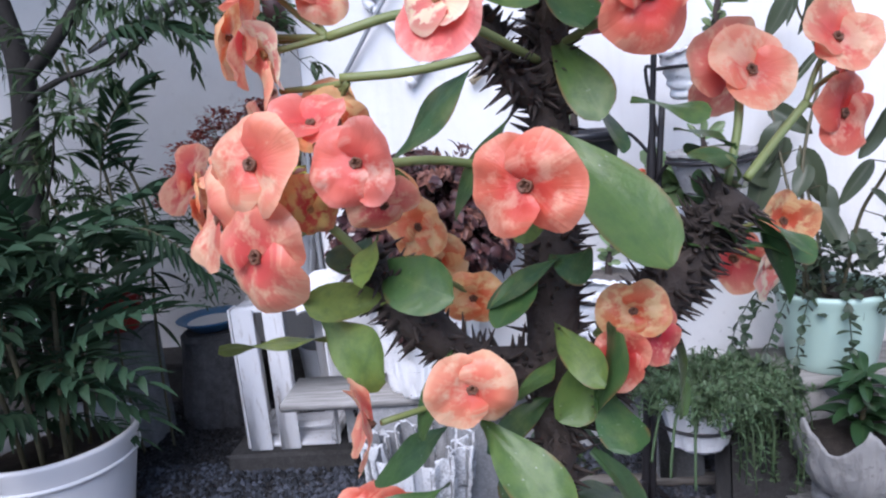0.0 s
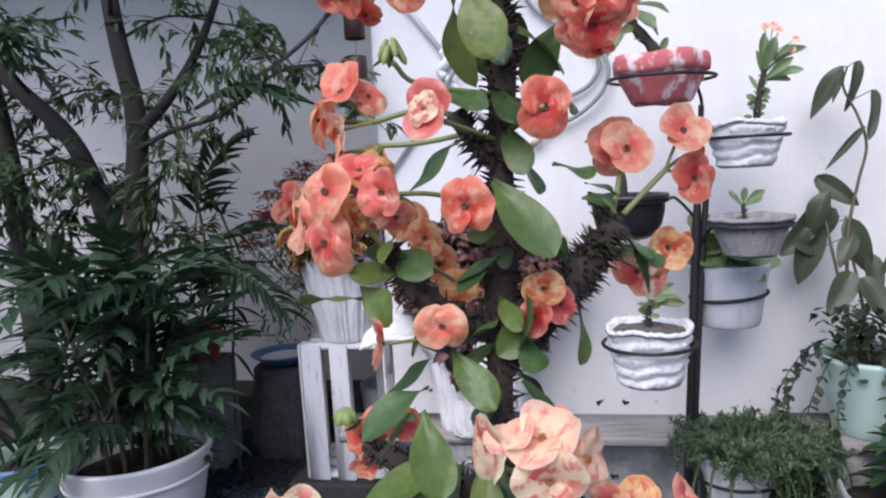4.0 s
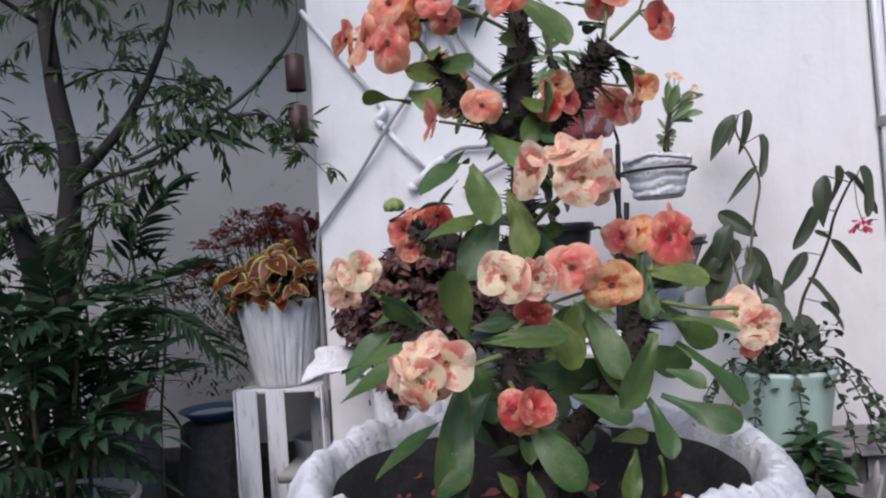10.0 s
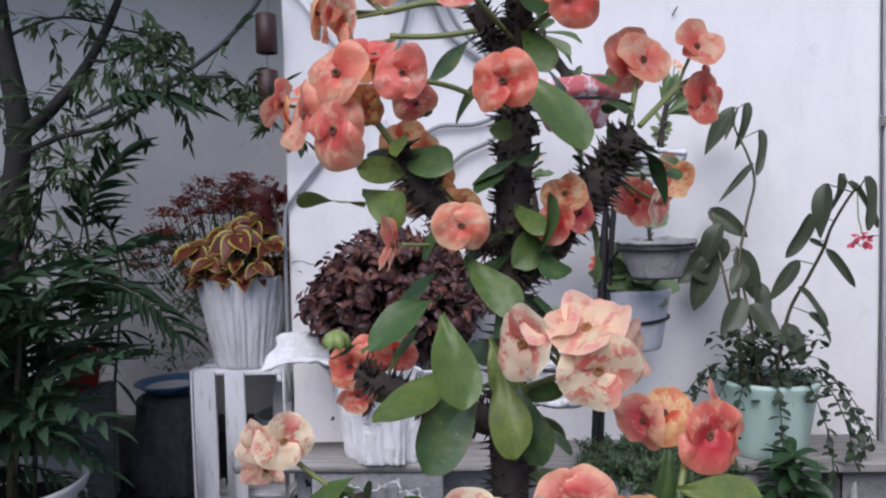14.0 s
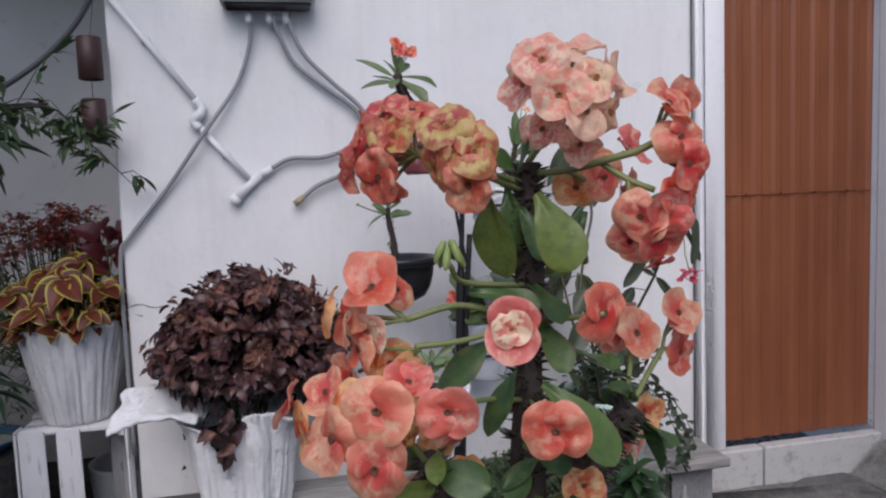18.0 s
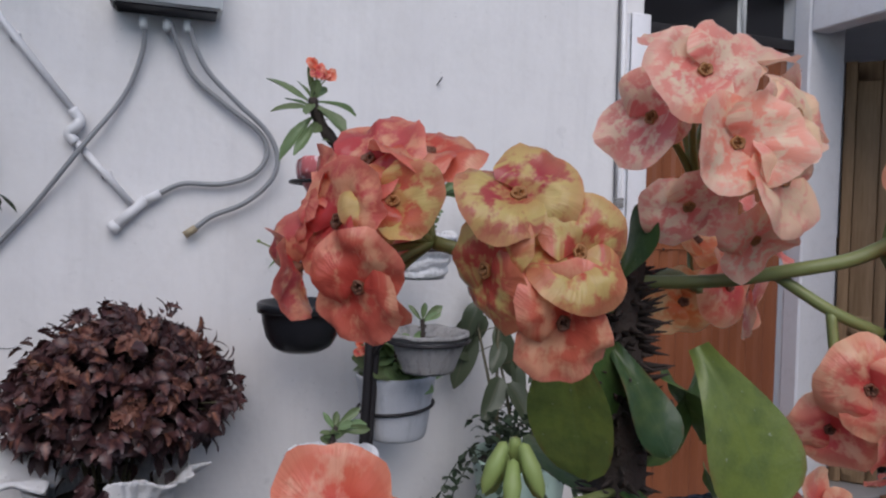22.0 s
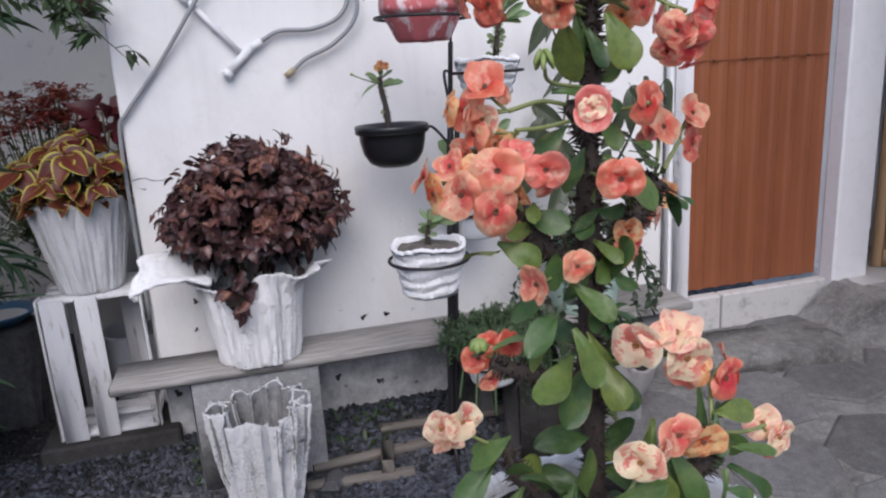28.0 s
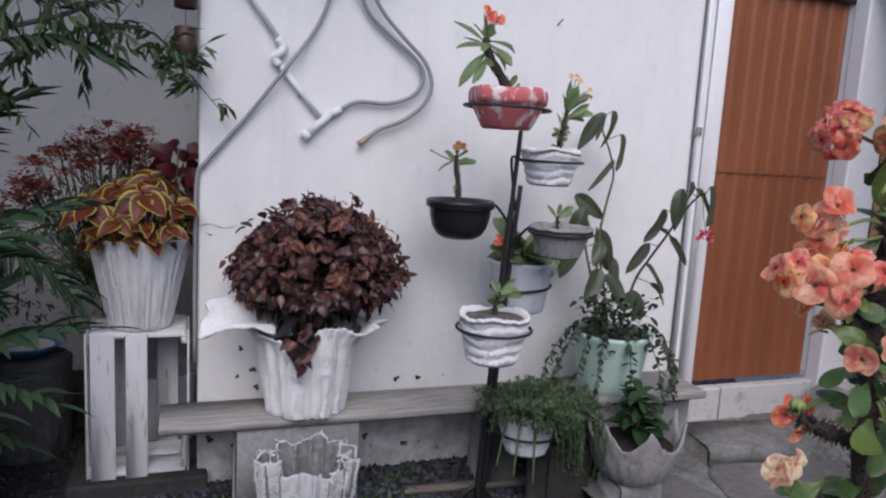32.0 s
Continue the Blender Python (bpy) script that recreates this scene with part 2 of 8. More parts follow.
def thick_leaf():
    """Succulent leaves: deep green, waxy, some yellowing, with a faint midrib and a rusty rim here and there."""
    m = Mat("thick_leaf", 0.40, spec=0.45)
    a = m.t.nodes.new("ShaderNodeAttribute")
    a.attribute_name = "leaf"
    sep = m.t.nodes.new("ShaderNodeSeparateXYZ")
    m.link(a.outputs["Vector"], sep.inputs[0])
    rnd = m.rand()
    c = m.ramp(rnd, (0.0, (0.036, 0.085, 0.030)), (0.45, (0.066, 0.132, 0.036)), (0.8, (0.115, 0.185, 0.042)), (1.0, (0.19, 0.235, 0.05)))
    cmb = m.t.nodes.new("ShaderNodeCombineXYZ")
    m.set(cmb.inputs[0], m.math("MULTIPLY", sep.outputs[0], 0.26))
    m.link(sep.outputs[1], cmb.inputs[1])
    m.set(cmb.inputs[2], m.math("MULTIPLY", rnd, 53.0))
    m.co = cmb.outputs[0]
    blot = m.noise(2.2, 4, 0.6)
    c = m.mix(m.math("MULTIPLY", m.grey(blot, 0.48, 0.70), 0.5), c, (0.17, 0.215, 0.065))
    c = m.mix(m.math("MULTIPLY", m.grey(m.noise(7, 5, 0.65), 0.42, 0.66), 0.40), c, (0.026, 0.066, 0.028))
    c = m.mix(m.math("MULTIPLY", m.grey(sep.outputs[0], 0.05, 0.0), 0.25), c, (0.12, 0.18, 0.07))
    # Pale specks: glints of water drops painted into the leaf colour.
    speck = m.math("MULTIPLY", m.grey(m.voro(15, "Distance"), 0.13, 0.07), m.grey(m.noise(3.1, 3), 0.50, 0.60))
    c = m.mix(m.math("MULTIPLY", speck, 0.55), c, (0.42, 0.45, 0.38))
    rust = m.math("MULTIPLY", m.grey(sep.outputs[0], 0.86, 1.0), m.grey(m.noise(3, 3), 0.50, 0.62))
    c = m.mix(m.math("MULTIPLY", rust, 0.7), c, (0.20, 0.08, 0.03))
    m.color(c).bump(m.math("ADD", m.noise(14, 4), m.math("MULTIPLY", blot, 2.0)), 0.08, 0.03)
    m.rough(m.math("ADD", m.math("MULTIPLY", m.noise(3.5, 3), 0.40), 0.20))
    tr = m.t.nodes.new("ShaderNodeBsdfTranslucent")
    ad = m.t.nodes.new("ShaderNodeMixShader")
    ad.inputs[0].default_value = 0.15
    m.set(tr.inputs["Color"], m.mix(0.0, c, c))
    o = m.t.nodes["Material Output"]
    m.link(m.b.outputs[0], ad.inputs[1]).link(tr.outputs[0], ad.inputs[2]).link(ad.outputs[0], o.inputs["Surface"])
    return m.m


def copper_leaf(name, joined):
    """Ragged burgundy leaves: dark purple-brown, some with a copper or rose heart."""
    m = Mat(name, 0.42, spec=0.5)
    a = m.t.nodes.new("ShaderNodeAttribute")
    a.attribute_name = "leaf"
    sep = m.t.nodes.new("ShaderNodeSeparateXYZ")
    m.link(a.outputs["Vector"], sep.inputs[0])
    rnd = m.island() if joined else m.rand()
    dark = m.ramp(rnd, (0.0, (0.036, 0.015, 0.017)), (0.5, (0.058, 0.024, 0.026)), (1.0, (0.088, 0.039, 0.035)))
    heart = m.ramp(rnd, (0.0, (0.07, 0.03, 0.035)), (0.4, (0.15, 0.060, 0.042)), (0.62, (0.09, 0.034, 0.034)), (0.8, (0.25, 0.10, 0.070)), (1.0, (0.33, 0.135, 0.065)))
    n = m.noise(60 if joined else 4.0, 4, 0.6)
    f = m.math("MULTIPLY", m.grey(sep.outputs[0], 0.75, 0.1), m.grey(n, 0.38, 0.62))
    c = m.mix(f, dark, heart)
    m.color(c).bump(n, 0.3, 0.004 if joined else 0.05)
    return m.m


def bract(name, base, splash, rim, amount=0.5, fine=1.0, soft=0.15):
    """Petal-like bracts: soft radial streaks and blotches; the mesh attribute holds (vein angle, way out from the eye)."""
    m = Mat(name, 0.30, spec=0.5)
    a = m.t.nodes.new("ShaderNodeAttribute")
    a.attribute_name = "leaf"
    sep = m.t.nodes.new("ShaderNodeSeparateXYZ")
    m.link(a.outputs["Vector"], sep.inputs[0])
    ang, out_r, rnd = sep.outputs[0], sep.outputs[1], m.rand()
    cmb = m.t.nodes.new("ShaderNodeCombineXYZ")
    m.set(cmb.inputs[0], m.math("MULTIPLY", ang, 1.1 * fine))
    m.set(cmb.inputs[1], m.math("MULTIPLY", out_r, 1.5 * fine))
    m.set(cmb.inputs[2], m.math("MULTIPLY", rnd, 37.0))
    flat = m.t.nodes.new("ShaderNodeCombineXYZ")
    m.set(flat.inputs[0], m.math("MULTIPLY", out_r, m.math("COSINE", ang, 0.0)))
    m.set(flat.inputs[1], m.math("MULTIPLY", out_r, m.math("SINE", ang, 0.0)))
    m.set(flat.inputs[2], m.math("MULTIPLY", m.math("ADD", rnd, m.math("MULTIPLY", ang, 0.004)), 37.0))
    m.co = flat.outputs[0]
    blot = m.noise(2.0 * fine, 4, 0.6)
    speck = m.noise(9.0, 3, 0.6)
    m.co = cmb.outputs[0]
    streak = m.noise(5.0, 3, 0.5, (1.5, 0.22, 1))
    vein = m.noise(16.0, 2, 0.5, (1, 0.06, 1))
    c = m.vary(base, rnd, 0.014, 0.2, 0.13)
    f = m.math("ADD", m.math("ADD", blot, m.math("MULTIPLY", speck, 0.18)), m.math("MULTIPLY", streak, 0.08))
    lo = 0.78 - 0.46 * amount
    c = m.mix(m.grey(f, lo, lo + soft), c, splash)
    c = m.mix(m.math("MULTIPLY", m.grey(out_r, 0.35, 1.0), 0.62), c, rim)
    # Thin pale edge: petal colour plus a painted highlight on the upturned rim.
    c = m.mix(m.math("MULTIPLY", m.grey(out_r, 0.90, 1.0), 0.35), c, tuple(min(1.0, v * 1.25 + 0.06) for v in rim))
    c = m.mix(m.math("MULTIPLY", m.grey(out_r, 0.60, 0.10), 0.6), c, (base[0] * 0.85, base[1] * 0.62, base[2] * 0.62))
    c = m.mix(m.math("MULTIPLY", m.grey(vein, 0.48, 0.72), 0.10), c, tuple(v * 0.8 for v in base))
    m.color(c).bump(m.math("ADD", vein, m.math("MULTIPLY", streak, 0.8)), 0.13, 0.03)
    tr = m.t.nodes.new("ShaderNodeBsdfTranslucent")
    ad = m.t.nodes.new("ShaderNodeMixShader")
    ad.inputs[0].default_value = 0.36
    m.set(tr.inputs["Color"], m.mix(0.0, c, c))
    o = m.t.nodes["Material Output"]
    m.link(m.b.outputs[0], ad.inputs[1]).link(tr.outputs[0], ad.inputs[2]).link(ad.outputs[0], o.inputs["Surface"])
    return m.m


def door_paint():
    m = Mat("brown_metal", 0.45, spec=0.4)
    n = m.noise(3, 6, 0.6, (3, 3, 0.6))
    c = m.mix(m.grey(n, 0.3, 0.75), (0.27, 0.092, 0.040), (0.205, 0.066, 0.029))
    m.color(c).bump(m.noise(50, 3), 0.05, 0.003)
    return m.m


def gravel_mat():
    m = Mat("gravel_bed", 0.9, spec=0.3)
    v = m.voro(60, "Color")
    d = m.voro(60, "Distance")
    g = m.t.nodes.new("ShaderNodeRGBToBW")
    m.link(v, g.inputs[0])
    c = m.ramp(g.outputs[0], (0.2, (0.03, 0.03, 0.034)), (0.8, (0.15, 0.15, 0.165)))
    c = m.mix(m.math("MULTIPLY", m.grey(m.noise(0.8, 5), 0.45, 0.62), 0.35), c, (0.040, 0.036, 0.034))
    m.color(c).bump(d, 1.0, 0.01)
    return m.m


WALL, RECESS = wall_paint(), recess_shade_paint()
WHITE_MORTAR = streaky_mortar("white_mortar", (0.85, 0.85, 0.86), (0.40, 0.40, 0.41), 0.42)
WHITE_ROUGH = streaky_mortar("white_rough_mortar", (0.93, 0.93, 0.94), (0.60, 0.60, 0.61), 0.18)


def pot_mortar():
    """Thick whitewash over coarse hand-laid cement, with bare grey pits and cracks."""
    m = Mat("coarse_whitewash", 0.8, spec=0.2)
    a = m.noise(24, 8, 0.75, (1, 1, 3.0))
    b = m.noise(95, 6, 0.7, (1, 1, 2.4))
    h = m.math("ADD", a, m.math("MULTIPLY", b, 0.55))
    c = m.mix(m.grey(h, 0.645, 0.590), (0.95, 0.95, 0.955), (0.36, 0.36, 0.38))
    c = m.mix(m.math("MULTIPLY", m.grey(m.noise(6, 6, 0.65, (1, 1, 2)), 0.50, 0.70), 0.20), c, (0.64, 0.64, 0.66))
    m.color(c).bump(h, 0.8, 0.012)
    return m.m


POT_MORTAR = pot_mortar()


def crumbly():
    """White wash caught on the coarse grains of dark grey cement."""
    m = Mat("crumbly_grey_white_mortar", 0.8, spec=0.25)
    grain = m.noise(120, 5, 0.75)
    big = m.noise(9, 5, 0.6, (1, 1, 0.5))
    f = m.grey(m.math("ADD", grain, m.math("MULTIPLY", big, 0.8)), 0.64, 0.90)
    m.color(m.mix(f, (0.24, 0.245, 0.255), (0.86, 0.87, 0.89)))
    m.bump(m.math("ADD", grain, m.math("MULTIPLY", big, 0.6)), 1.0, 0.010)
    return m.m


VASE_MORTAR = crumbly()
GREY_MORTAR = streaky_mortar("grey_mortar", (0.38, 0.37, 0.36), (0.15, 0.147, 0.143), 0.7)
BUCKET_GREY = painted_mortar("streaky_grey_paint", (0.55, 0.57, 0.6), (0.33, 0.35, 0.38), 0.8, (1, 1, 0.3))
RED_MORTAR = painted_mortar("red_white_mortar", (0.58, 0.15, 0.155), (0.90, 0.76, 0.76), 2.6, (1, 1, 0.55))
CONCRETE = stone("concrete", (0.28, 0.283, 0.29), (0.18, 0.182, 0.186), val=0.2)
DARK_CEMENT = stone("dark_cement", (0.075, 0.072, 0.070), (0.034, 0.032, 0.031), val=0.2)
PLINTH = painted_mortar("plinth_paint", (0.58, 0.575, 0.57), (0.24, 0.235, 0.23), 0.9)
COLUMN = painted_mortar("column_paint", (0.80, 0.80, 0.82), (0.6, 0.6, 0.6), 0.35)
GRAVEL, GRAVEL_STONE = gravel_mat(), stone("crushed_stone", (0.070, 0.078, 0.096), (0.026, 0.029, 0.037), "island", 0.7)
# Darker copy of the crushed stone, carrying the recess shade in its colour.
GRAVEL_SHADE = stone("shade_crushed_stone", (0.034, 0.034, 0.037), (0.012, 0.012, 0.014), "island", 0.6)
ROCK = stone("grey_rock", (0.12, 0.12, 0.128), (0.055, 0.055, 0.06), val=0.4)
FLAG = stone("flagstone", (0.185, 0.182, 0.182), (0.105, 0.103, 0.102), val=0.22)


def gritty():
    """Hand-thrown cement with pale grit and dark damp patches."""
    m = Mat("gritty_cement", 0.9, spec=0.2)
    big, mid, fine = m.noise(6, 7, 0.7), m.noise(32, 7, 0.75), m.noise(150, 3, 0.6)
    c = m.mix(m.grey(big, 0.38, 0.66), (0.40, 0.395, 0.38), (0.18, 0.178, 0.172))
    c = m.mix(m.math("MULTIPLY", m.grey(mid, 0.50, 0.64), 0.6), c, (0.50, 0.49, 0.47))
    c = m.mix(m.math("MULTIPLY", m.grey(fine, 0.56, 0.66), 0.5), c, (0.08, 0.078, 0.074))
    m.color(c).bump(m.math("ADD", m.math("MULTIPLY", mid, 1.5), m.math("ADD", big, m.math("MULTIPLY", fine, 0.4))), 1.0, 0.02)
    return m.m


GRIT = gritty()
DRY_SOIL = stone("dry_soil", (0.17, 0.15, 0.135), (0.075, 0.066, 0.058), "island")
SOIL = stone("soil", (0.050, 0.040, 0.034), (0.018, 0.015, 0.013), "island")
OLD_WOOD = worn_wood("damp_old_wood", (0.20, 0.18, 0.16), (0.10, 0.09, 0.08))
BOARD = worn_wood("weathered_board", (0.36, 0.35, 0.335), (0.17, 0.16, 0.15))
CRATE = worn_wood("white_crate_wood", (0.42, 0.38, 0.34), (0.22, 0.19, 0.17), (0.66, 0.66, 0.675), (14, 14, 1), 0.38)
LEAF_WOOD = worn_wood("varnished_door", (0.40, 0.27, 0.16), (0.28, 0.18, 0.10), None, (14, 14, 1))
BROWN = door_paint()
IRON = plain("black_iron", (0.025, 0.023, 0.025), 0.5, 0.3)
BLACK = plain("black_plastic", (0.012, 0.012, 0.015), 0.35)
MINT = plain("mint_plastic", (0.43, 0.58, 0.51), 0.4, 0, 0.06, 4)
WHITE_PLASTIC = plain("white_plastic", (0.78, 0.78, 0.80), 0.4, 0, 0.05, 4, 0.03)
PVC = plain("grey_white_pvc", (0.74, 0.74, 0.745), 0.4, 0, 0.08, 12)
HOSE = plain("grey_hose", (0.27, 0.28, 0.29), 0.45)
CABLE = plain("dark_cable", (0.10, 0.10, 0.11), 0.5)
BOX_GREY = plain("grey_enamel", (0.52, 0.55, 0.55), 0.4, 0, 0.08, 6)
RED_PLASTIC = plain("red_plastic", (0.35, 0.02, 0.02), 0.4)
BLUE = plain("blue_plastic", (0.05, 0.16, 0.32), 0.45)
BARK = plain("grey_brown_bark", (0.030, 0.026, 0.023), 0.92, 0, 0.35, 40, 0.6)
THORN = plain("dark_thorny_stem", (0.048, 0.036, 0.030), 0.85, 0, 0.5, 120, 0.9)
STALK = plain("green_stalk", (0.20, 0.24, 0.085), 0.45, 0, 0.2, 60)
TILE_RED = plain("dark_red_tile", (0.042, 0.014, 0.016), 0.22, 0, 0.2, 6)
TILE_BROWN = plain("brown_tile", (0.29, 0.15, 0.085), 0.3, 0, 0.2, 6)
ROOM = plain("room_paint", (0.74, 0.74, 0.76), 0.8, 0, 0.1, 3)
FLOOR_IN = plain("room_floor", (0.48, 0.47, 0.46), 0.4, 0, 0.15, 4)
TUBE_BROWN = plain("brown_tube", (0.05, 0.02, 0.018), 0.5)
BRASS = plain("brass", (0.40, 0.33, 0.22), 0.55, 0.3)

# ---------------------------------------------------------------- mesh helpers


class Geo:
    """Points and faces, gathered into one mesh; 'leaf' holds a place across and along a leaf."""

    def __init__(self):
        self.v, self.f, self.a = [], [], []

    def put(self, v, f, a=None, m=None):
        n = len(self.v)
        self.v += [tuple(m @ Vector(p)) for p in v] if m is not None else [tuple(p) for p in v]
        self.f += [tuple(i + n for i in q) for q in f]
        self.a += a if a else [(0.5, 0.5, 0.0)] * len(v)
        return self

    def mesh(self, name, smooth=True):
        me = bpy.data.meshes.new(name)
        me.from_pydata(self.v, [], self.f)
        at = me.attributes.new("leaf", "FLOAT_VECTOR", "POINT")
        at.data.foreach_set("vector", np.array(self.a, dtype=np.float32).ravel())
        if smooth:
            me.polygons.foreach_set("use_smooth", [True] * len(me.polygons))
        me.update()
        return me

    def box(self, sx, sy, sz, c=(0, 0, 0), b=0.003, m=None):
        """A box with chamfered edges."""
        hx, hy, hz = sx / 2, sy / 2, sz / 2
        b = min(b, hx * 0.9, hy * 0.9, hz * 0.9)
        v = []
        for x in (-1, 1):
            for y in (-1, 1):
                for z in (-1, 1):
                    v += [(x * hx, y * (hy - b), z * (hz - b)), (x * (hx - b), y * hy, z * (hz - b)), (x * (hx - b), y * (hy - b), z * hz)]
        k = lambda x, y, z, a: 3 * (4 * (x > 0) + 2 * (y > 0) + (z > 0)) + a
        f = []
        s = (-1, 1)
        for w in s:
            f.append([k(w, -1, -1, 0), k(w, 1, -1, 0), k(w, 1, 1, 0), k(w, -1, 1, 0)])
            f.append([k(-1, w, -1, 1), k(1, w, -1, 1), k(1, w, 1, 1), k(-1, w, 1, 1)])
            f.append([k(-1, -1, w, 2), k(1, -1, w, 2), k(1, 1, w, 2), k(-1, 1, w, 2)])
            for u in s:
                f.append([k(w, u, -1, 0), k(w, u, 1, 0), k(w, u, 1, 1), k(w, u, -1, 1)])
                f.append([k(w, -1, u, 0), k(w, 1, u, 0), k(w, 1, u, 2), k(w, -1, u, 2)])
                f.append([k(-1, w, u, 1), k(1, w, u, 1), k(1, w, u, 2), k(-1, w, u, 2)])
                for t in s:
                    f.append([k(w, u, t, 0), k(w, u, t, 1), k(w, u, t, 2)])
        mm = Matrix.Translation(c) if m is None else m @ Matrix.Translation(c)
        return self.put(v, f, None, mm)

    def lathe(self, prof, seg=32, wob=None, c=(0, 0, 0), m=None):
        """A profile of (radius, height) turned about z; wob(angle, height share, radius) shifts the radius and height."""
        v, f = [], []
        for j, (r, z) in enumerate(prof):
            for i in range(seg):
                a = 2 * math.pi * i / seg
                rr, zz = wob(a, j / (len(prof) - 1), r, z)[:2] if wob else (r, z)
                if wob and len(wob(a, 0.5, r, z)) == 3:
                    a = wob(a, 0.5, r, z)[2]
                v.append((c[0] + rr * math.cos(a), c[1] + rr * math.sin(a), c[2] + zz))
        for j in range(len(prof) - 1):
            for i in range(seg):
                k = (i + 1) % seg
                f.append((j * seg + i, j * seg + k, (j + 1) * seg + k, (j + 1) * seg + i))
        return self.put(v, f, None, m)

    def tube(self, pts, r=0.01, seg=8, caps=True):
        """A tube along points; r: one radius or a list."""
        p = [Vector(q) for q in pts]
        rs = r if isinstance(r, (list, tuple)) else [r] * len(p)
        v, f = [], []
        up = Vector((0.13, 0.31, 0.94))
        side = None
        for i, q in enumerate(p):
            d = (p[min(i + 1, len(p) - 1)] - p[max(i - 1, 0)]).normalized()
            if side is None:
                side = d.cross(up if abs(d.dot(up)) < 0.9 else Vector((1, 0, 0))).normalized()
            else:
                side = (side - d * side.dot(d)).normalized()
            o = d.cross(side)
            for k in range(seg):
                a = 2 * math.pi * k / seg
                v.append(q + (side * math.cos(a) + o * math.sin(a)) * rs[i])
        for i in range(len(p) - 1):
            for k in range(seg):
                n = (k + 1) % seg
                f.append((i * seg + k, i * seg + n, (i + 1) * seg + n, (i + 1) * seg + k))
        if caps:
            f.append(tuple(range(seg))[::-1])
            f.append(tuple((len(p) - 1) * seg + k for k in range(seg)))
        return self.put(v, f)

    def leaf(self, m, length, width, shape="oval", bend=0.3, fold=0.15, n=6, twist=0.0, wave=0.0, cols=2):
        """A leaf along +x in its own frame, face up +z: curved along, folded about the midrib."""
        v, f, a = [], [], []
        for i in range(n + 1):
            t = i / n
            if shape == "oval":
                w = math.sin(math.pi * min(1, t * 0.94 + 0.06)) ** 0.6 * (0.75 + 0.35 * t)
            elif shape == "spoon":
                w = 0.14 + 0.86 * math.sin(0.5 * math.pi * min(1.0, t / 0.64)) ** 1.5 if t < 0.64 else math.sqrt(max(0.0, 1 - ((t - 0.64) / 0.36) ** 2.3)) + 0.16 * (t == 1)
            elif shape == "lance":
                w = math.sin(math.pi * (0.04 + 0.95 * t ** 0.8)) ** 1.1
            elif shape == "wing":
                w = math.sin(math.pi * (0.05 + 0.94 * t ** 0.75)) ** 0.75
            elif shape == "heart":
                w = math.sin(math.pi * (0.10 + 0.89 * t ** 0.72)) ** 0.85
            elif shape == "jagged":
                w = math.sin(math.pi * (0.06 + 0.93 * t ** 0.68)) ** 0.85 * (1 + 0.26 * (1 if i % 2 else -0.5))
            else:
                w = math.sin(math.pi * (0.06 + 0.93 * t ** 0.6)) ** 0.8 * (1 + 0.16 * (i % 2))
            if t == 1:
                w *= 1.0 if shape == "spoon" else 0.35
            ang = bend * t
            x = length * (math.sin(ang) / bend * 1.0 if abs(bend) > 1e-3 else t)
            z = -length * ((1 - math.cos(ang)) / bend if abs(bend) > 1e-3 else 0)
            for j in range(-cols, cols + 1):
                s = j / cols
                y = s * w * width / 2
                zz = z + abs(y) * fold + wave * width * math.sin(7 * t + 1.4 * s) * abs(s)
                v.append((x, y, zz + twist * t * y))
                a.append((abs(s), t, 0.0))
        k = 2 * cols + 1
        for i in range(n):
            for j in range(2 * cols):
                f.append((i * k + j, (i + 1) * k + j, (i + 1) * k + j + 1, i * k + j + 1))
        return self.put(v, f, a, m)


def part(name, geo, mat, parent=None, label="", smooth=True, at=None):
    me = geo if isinstance(geo, bpy.types.Mesh) else geo.mesh(name, smooth)
    if not me.materials:
        me.materials.append(mat)
    ob = new(name, me)
    if parent:
        ob.parent = parent
    if at is not None:
        ob.matrix_basis = at
    if label:
        tagged(ob, label)
    return ob


def thing(name, label, category, loc=(0, 0, 0), rz=0.0, group="", kind=""):
    e = new(name)
    e.empty_display_size = 0.05
    e.matrix_basis = pose(*loc, 0, 0, rz)
    return tagged(e, label, category, group, kind)


def setting(name, geo, mat, label, category, smooth=False):
    return tagged(part(name, geo, mat, None, "", smooth), label, category, "", "structure")


rng = random.Random(7)
uni = rng.uniform


def aim(p, d, roll=0.0, up=(0, 0, 1)):
    """A frame at p whose +x points along d, +z as near up as can be, rolled about d."""
    x = Vector(d).normalized()
    u = Vector(up)
    if abs(x.dot(u)) > 0.98:
        u = Vector((1, 0.2, 0))
    y = u.cross(x).normalized()
    z = x.cross(y)
    return Matrix.Translation(p) @ Matrix(((x[0], y[0], z[0], 0), (x[1], y[1], z[1], 0), (x[2], y[2], z[2], 0), (0, 0, 0, 1))) @ Matrix.Rotation(roll, 4, "X")


def soft_line(pts, n=8):
    """Points of a smooth curve through pts."""
    p = [Vector(q) for q in pts]
    p = [2 * p[0] - p[1]] + p + [2 * p[-1] - p[-2]]
    out = []
    for i in range(1, len(p) - 2):
        for k in range(n):
            t = k / n
            out.append(0.5 * ((2 * p[i]) + (p[i + 1] - p[i - 1]) * t + (2 * p[i - 1] - 5 * p[i] + 4 * p[i + 1] - p[i + 2]) * t ** 2 + (3 * p[i] - p[i - 1] - 3 * p[i + 1] + p[i + 2]) * t ** 3))
    return out + [p[-2]]


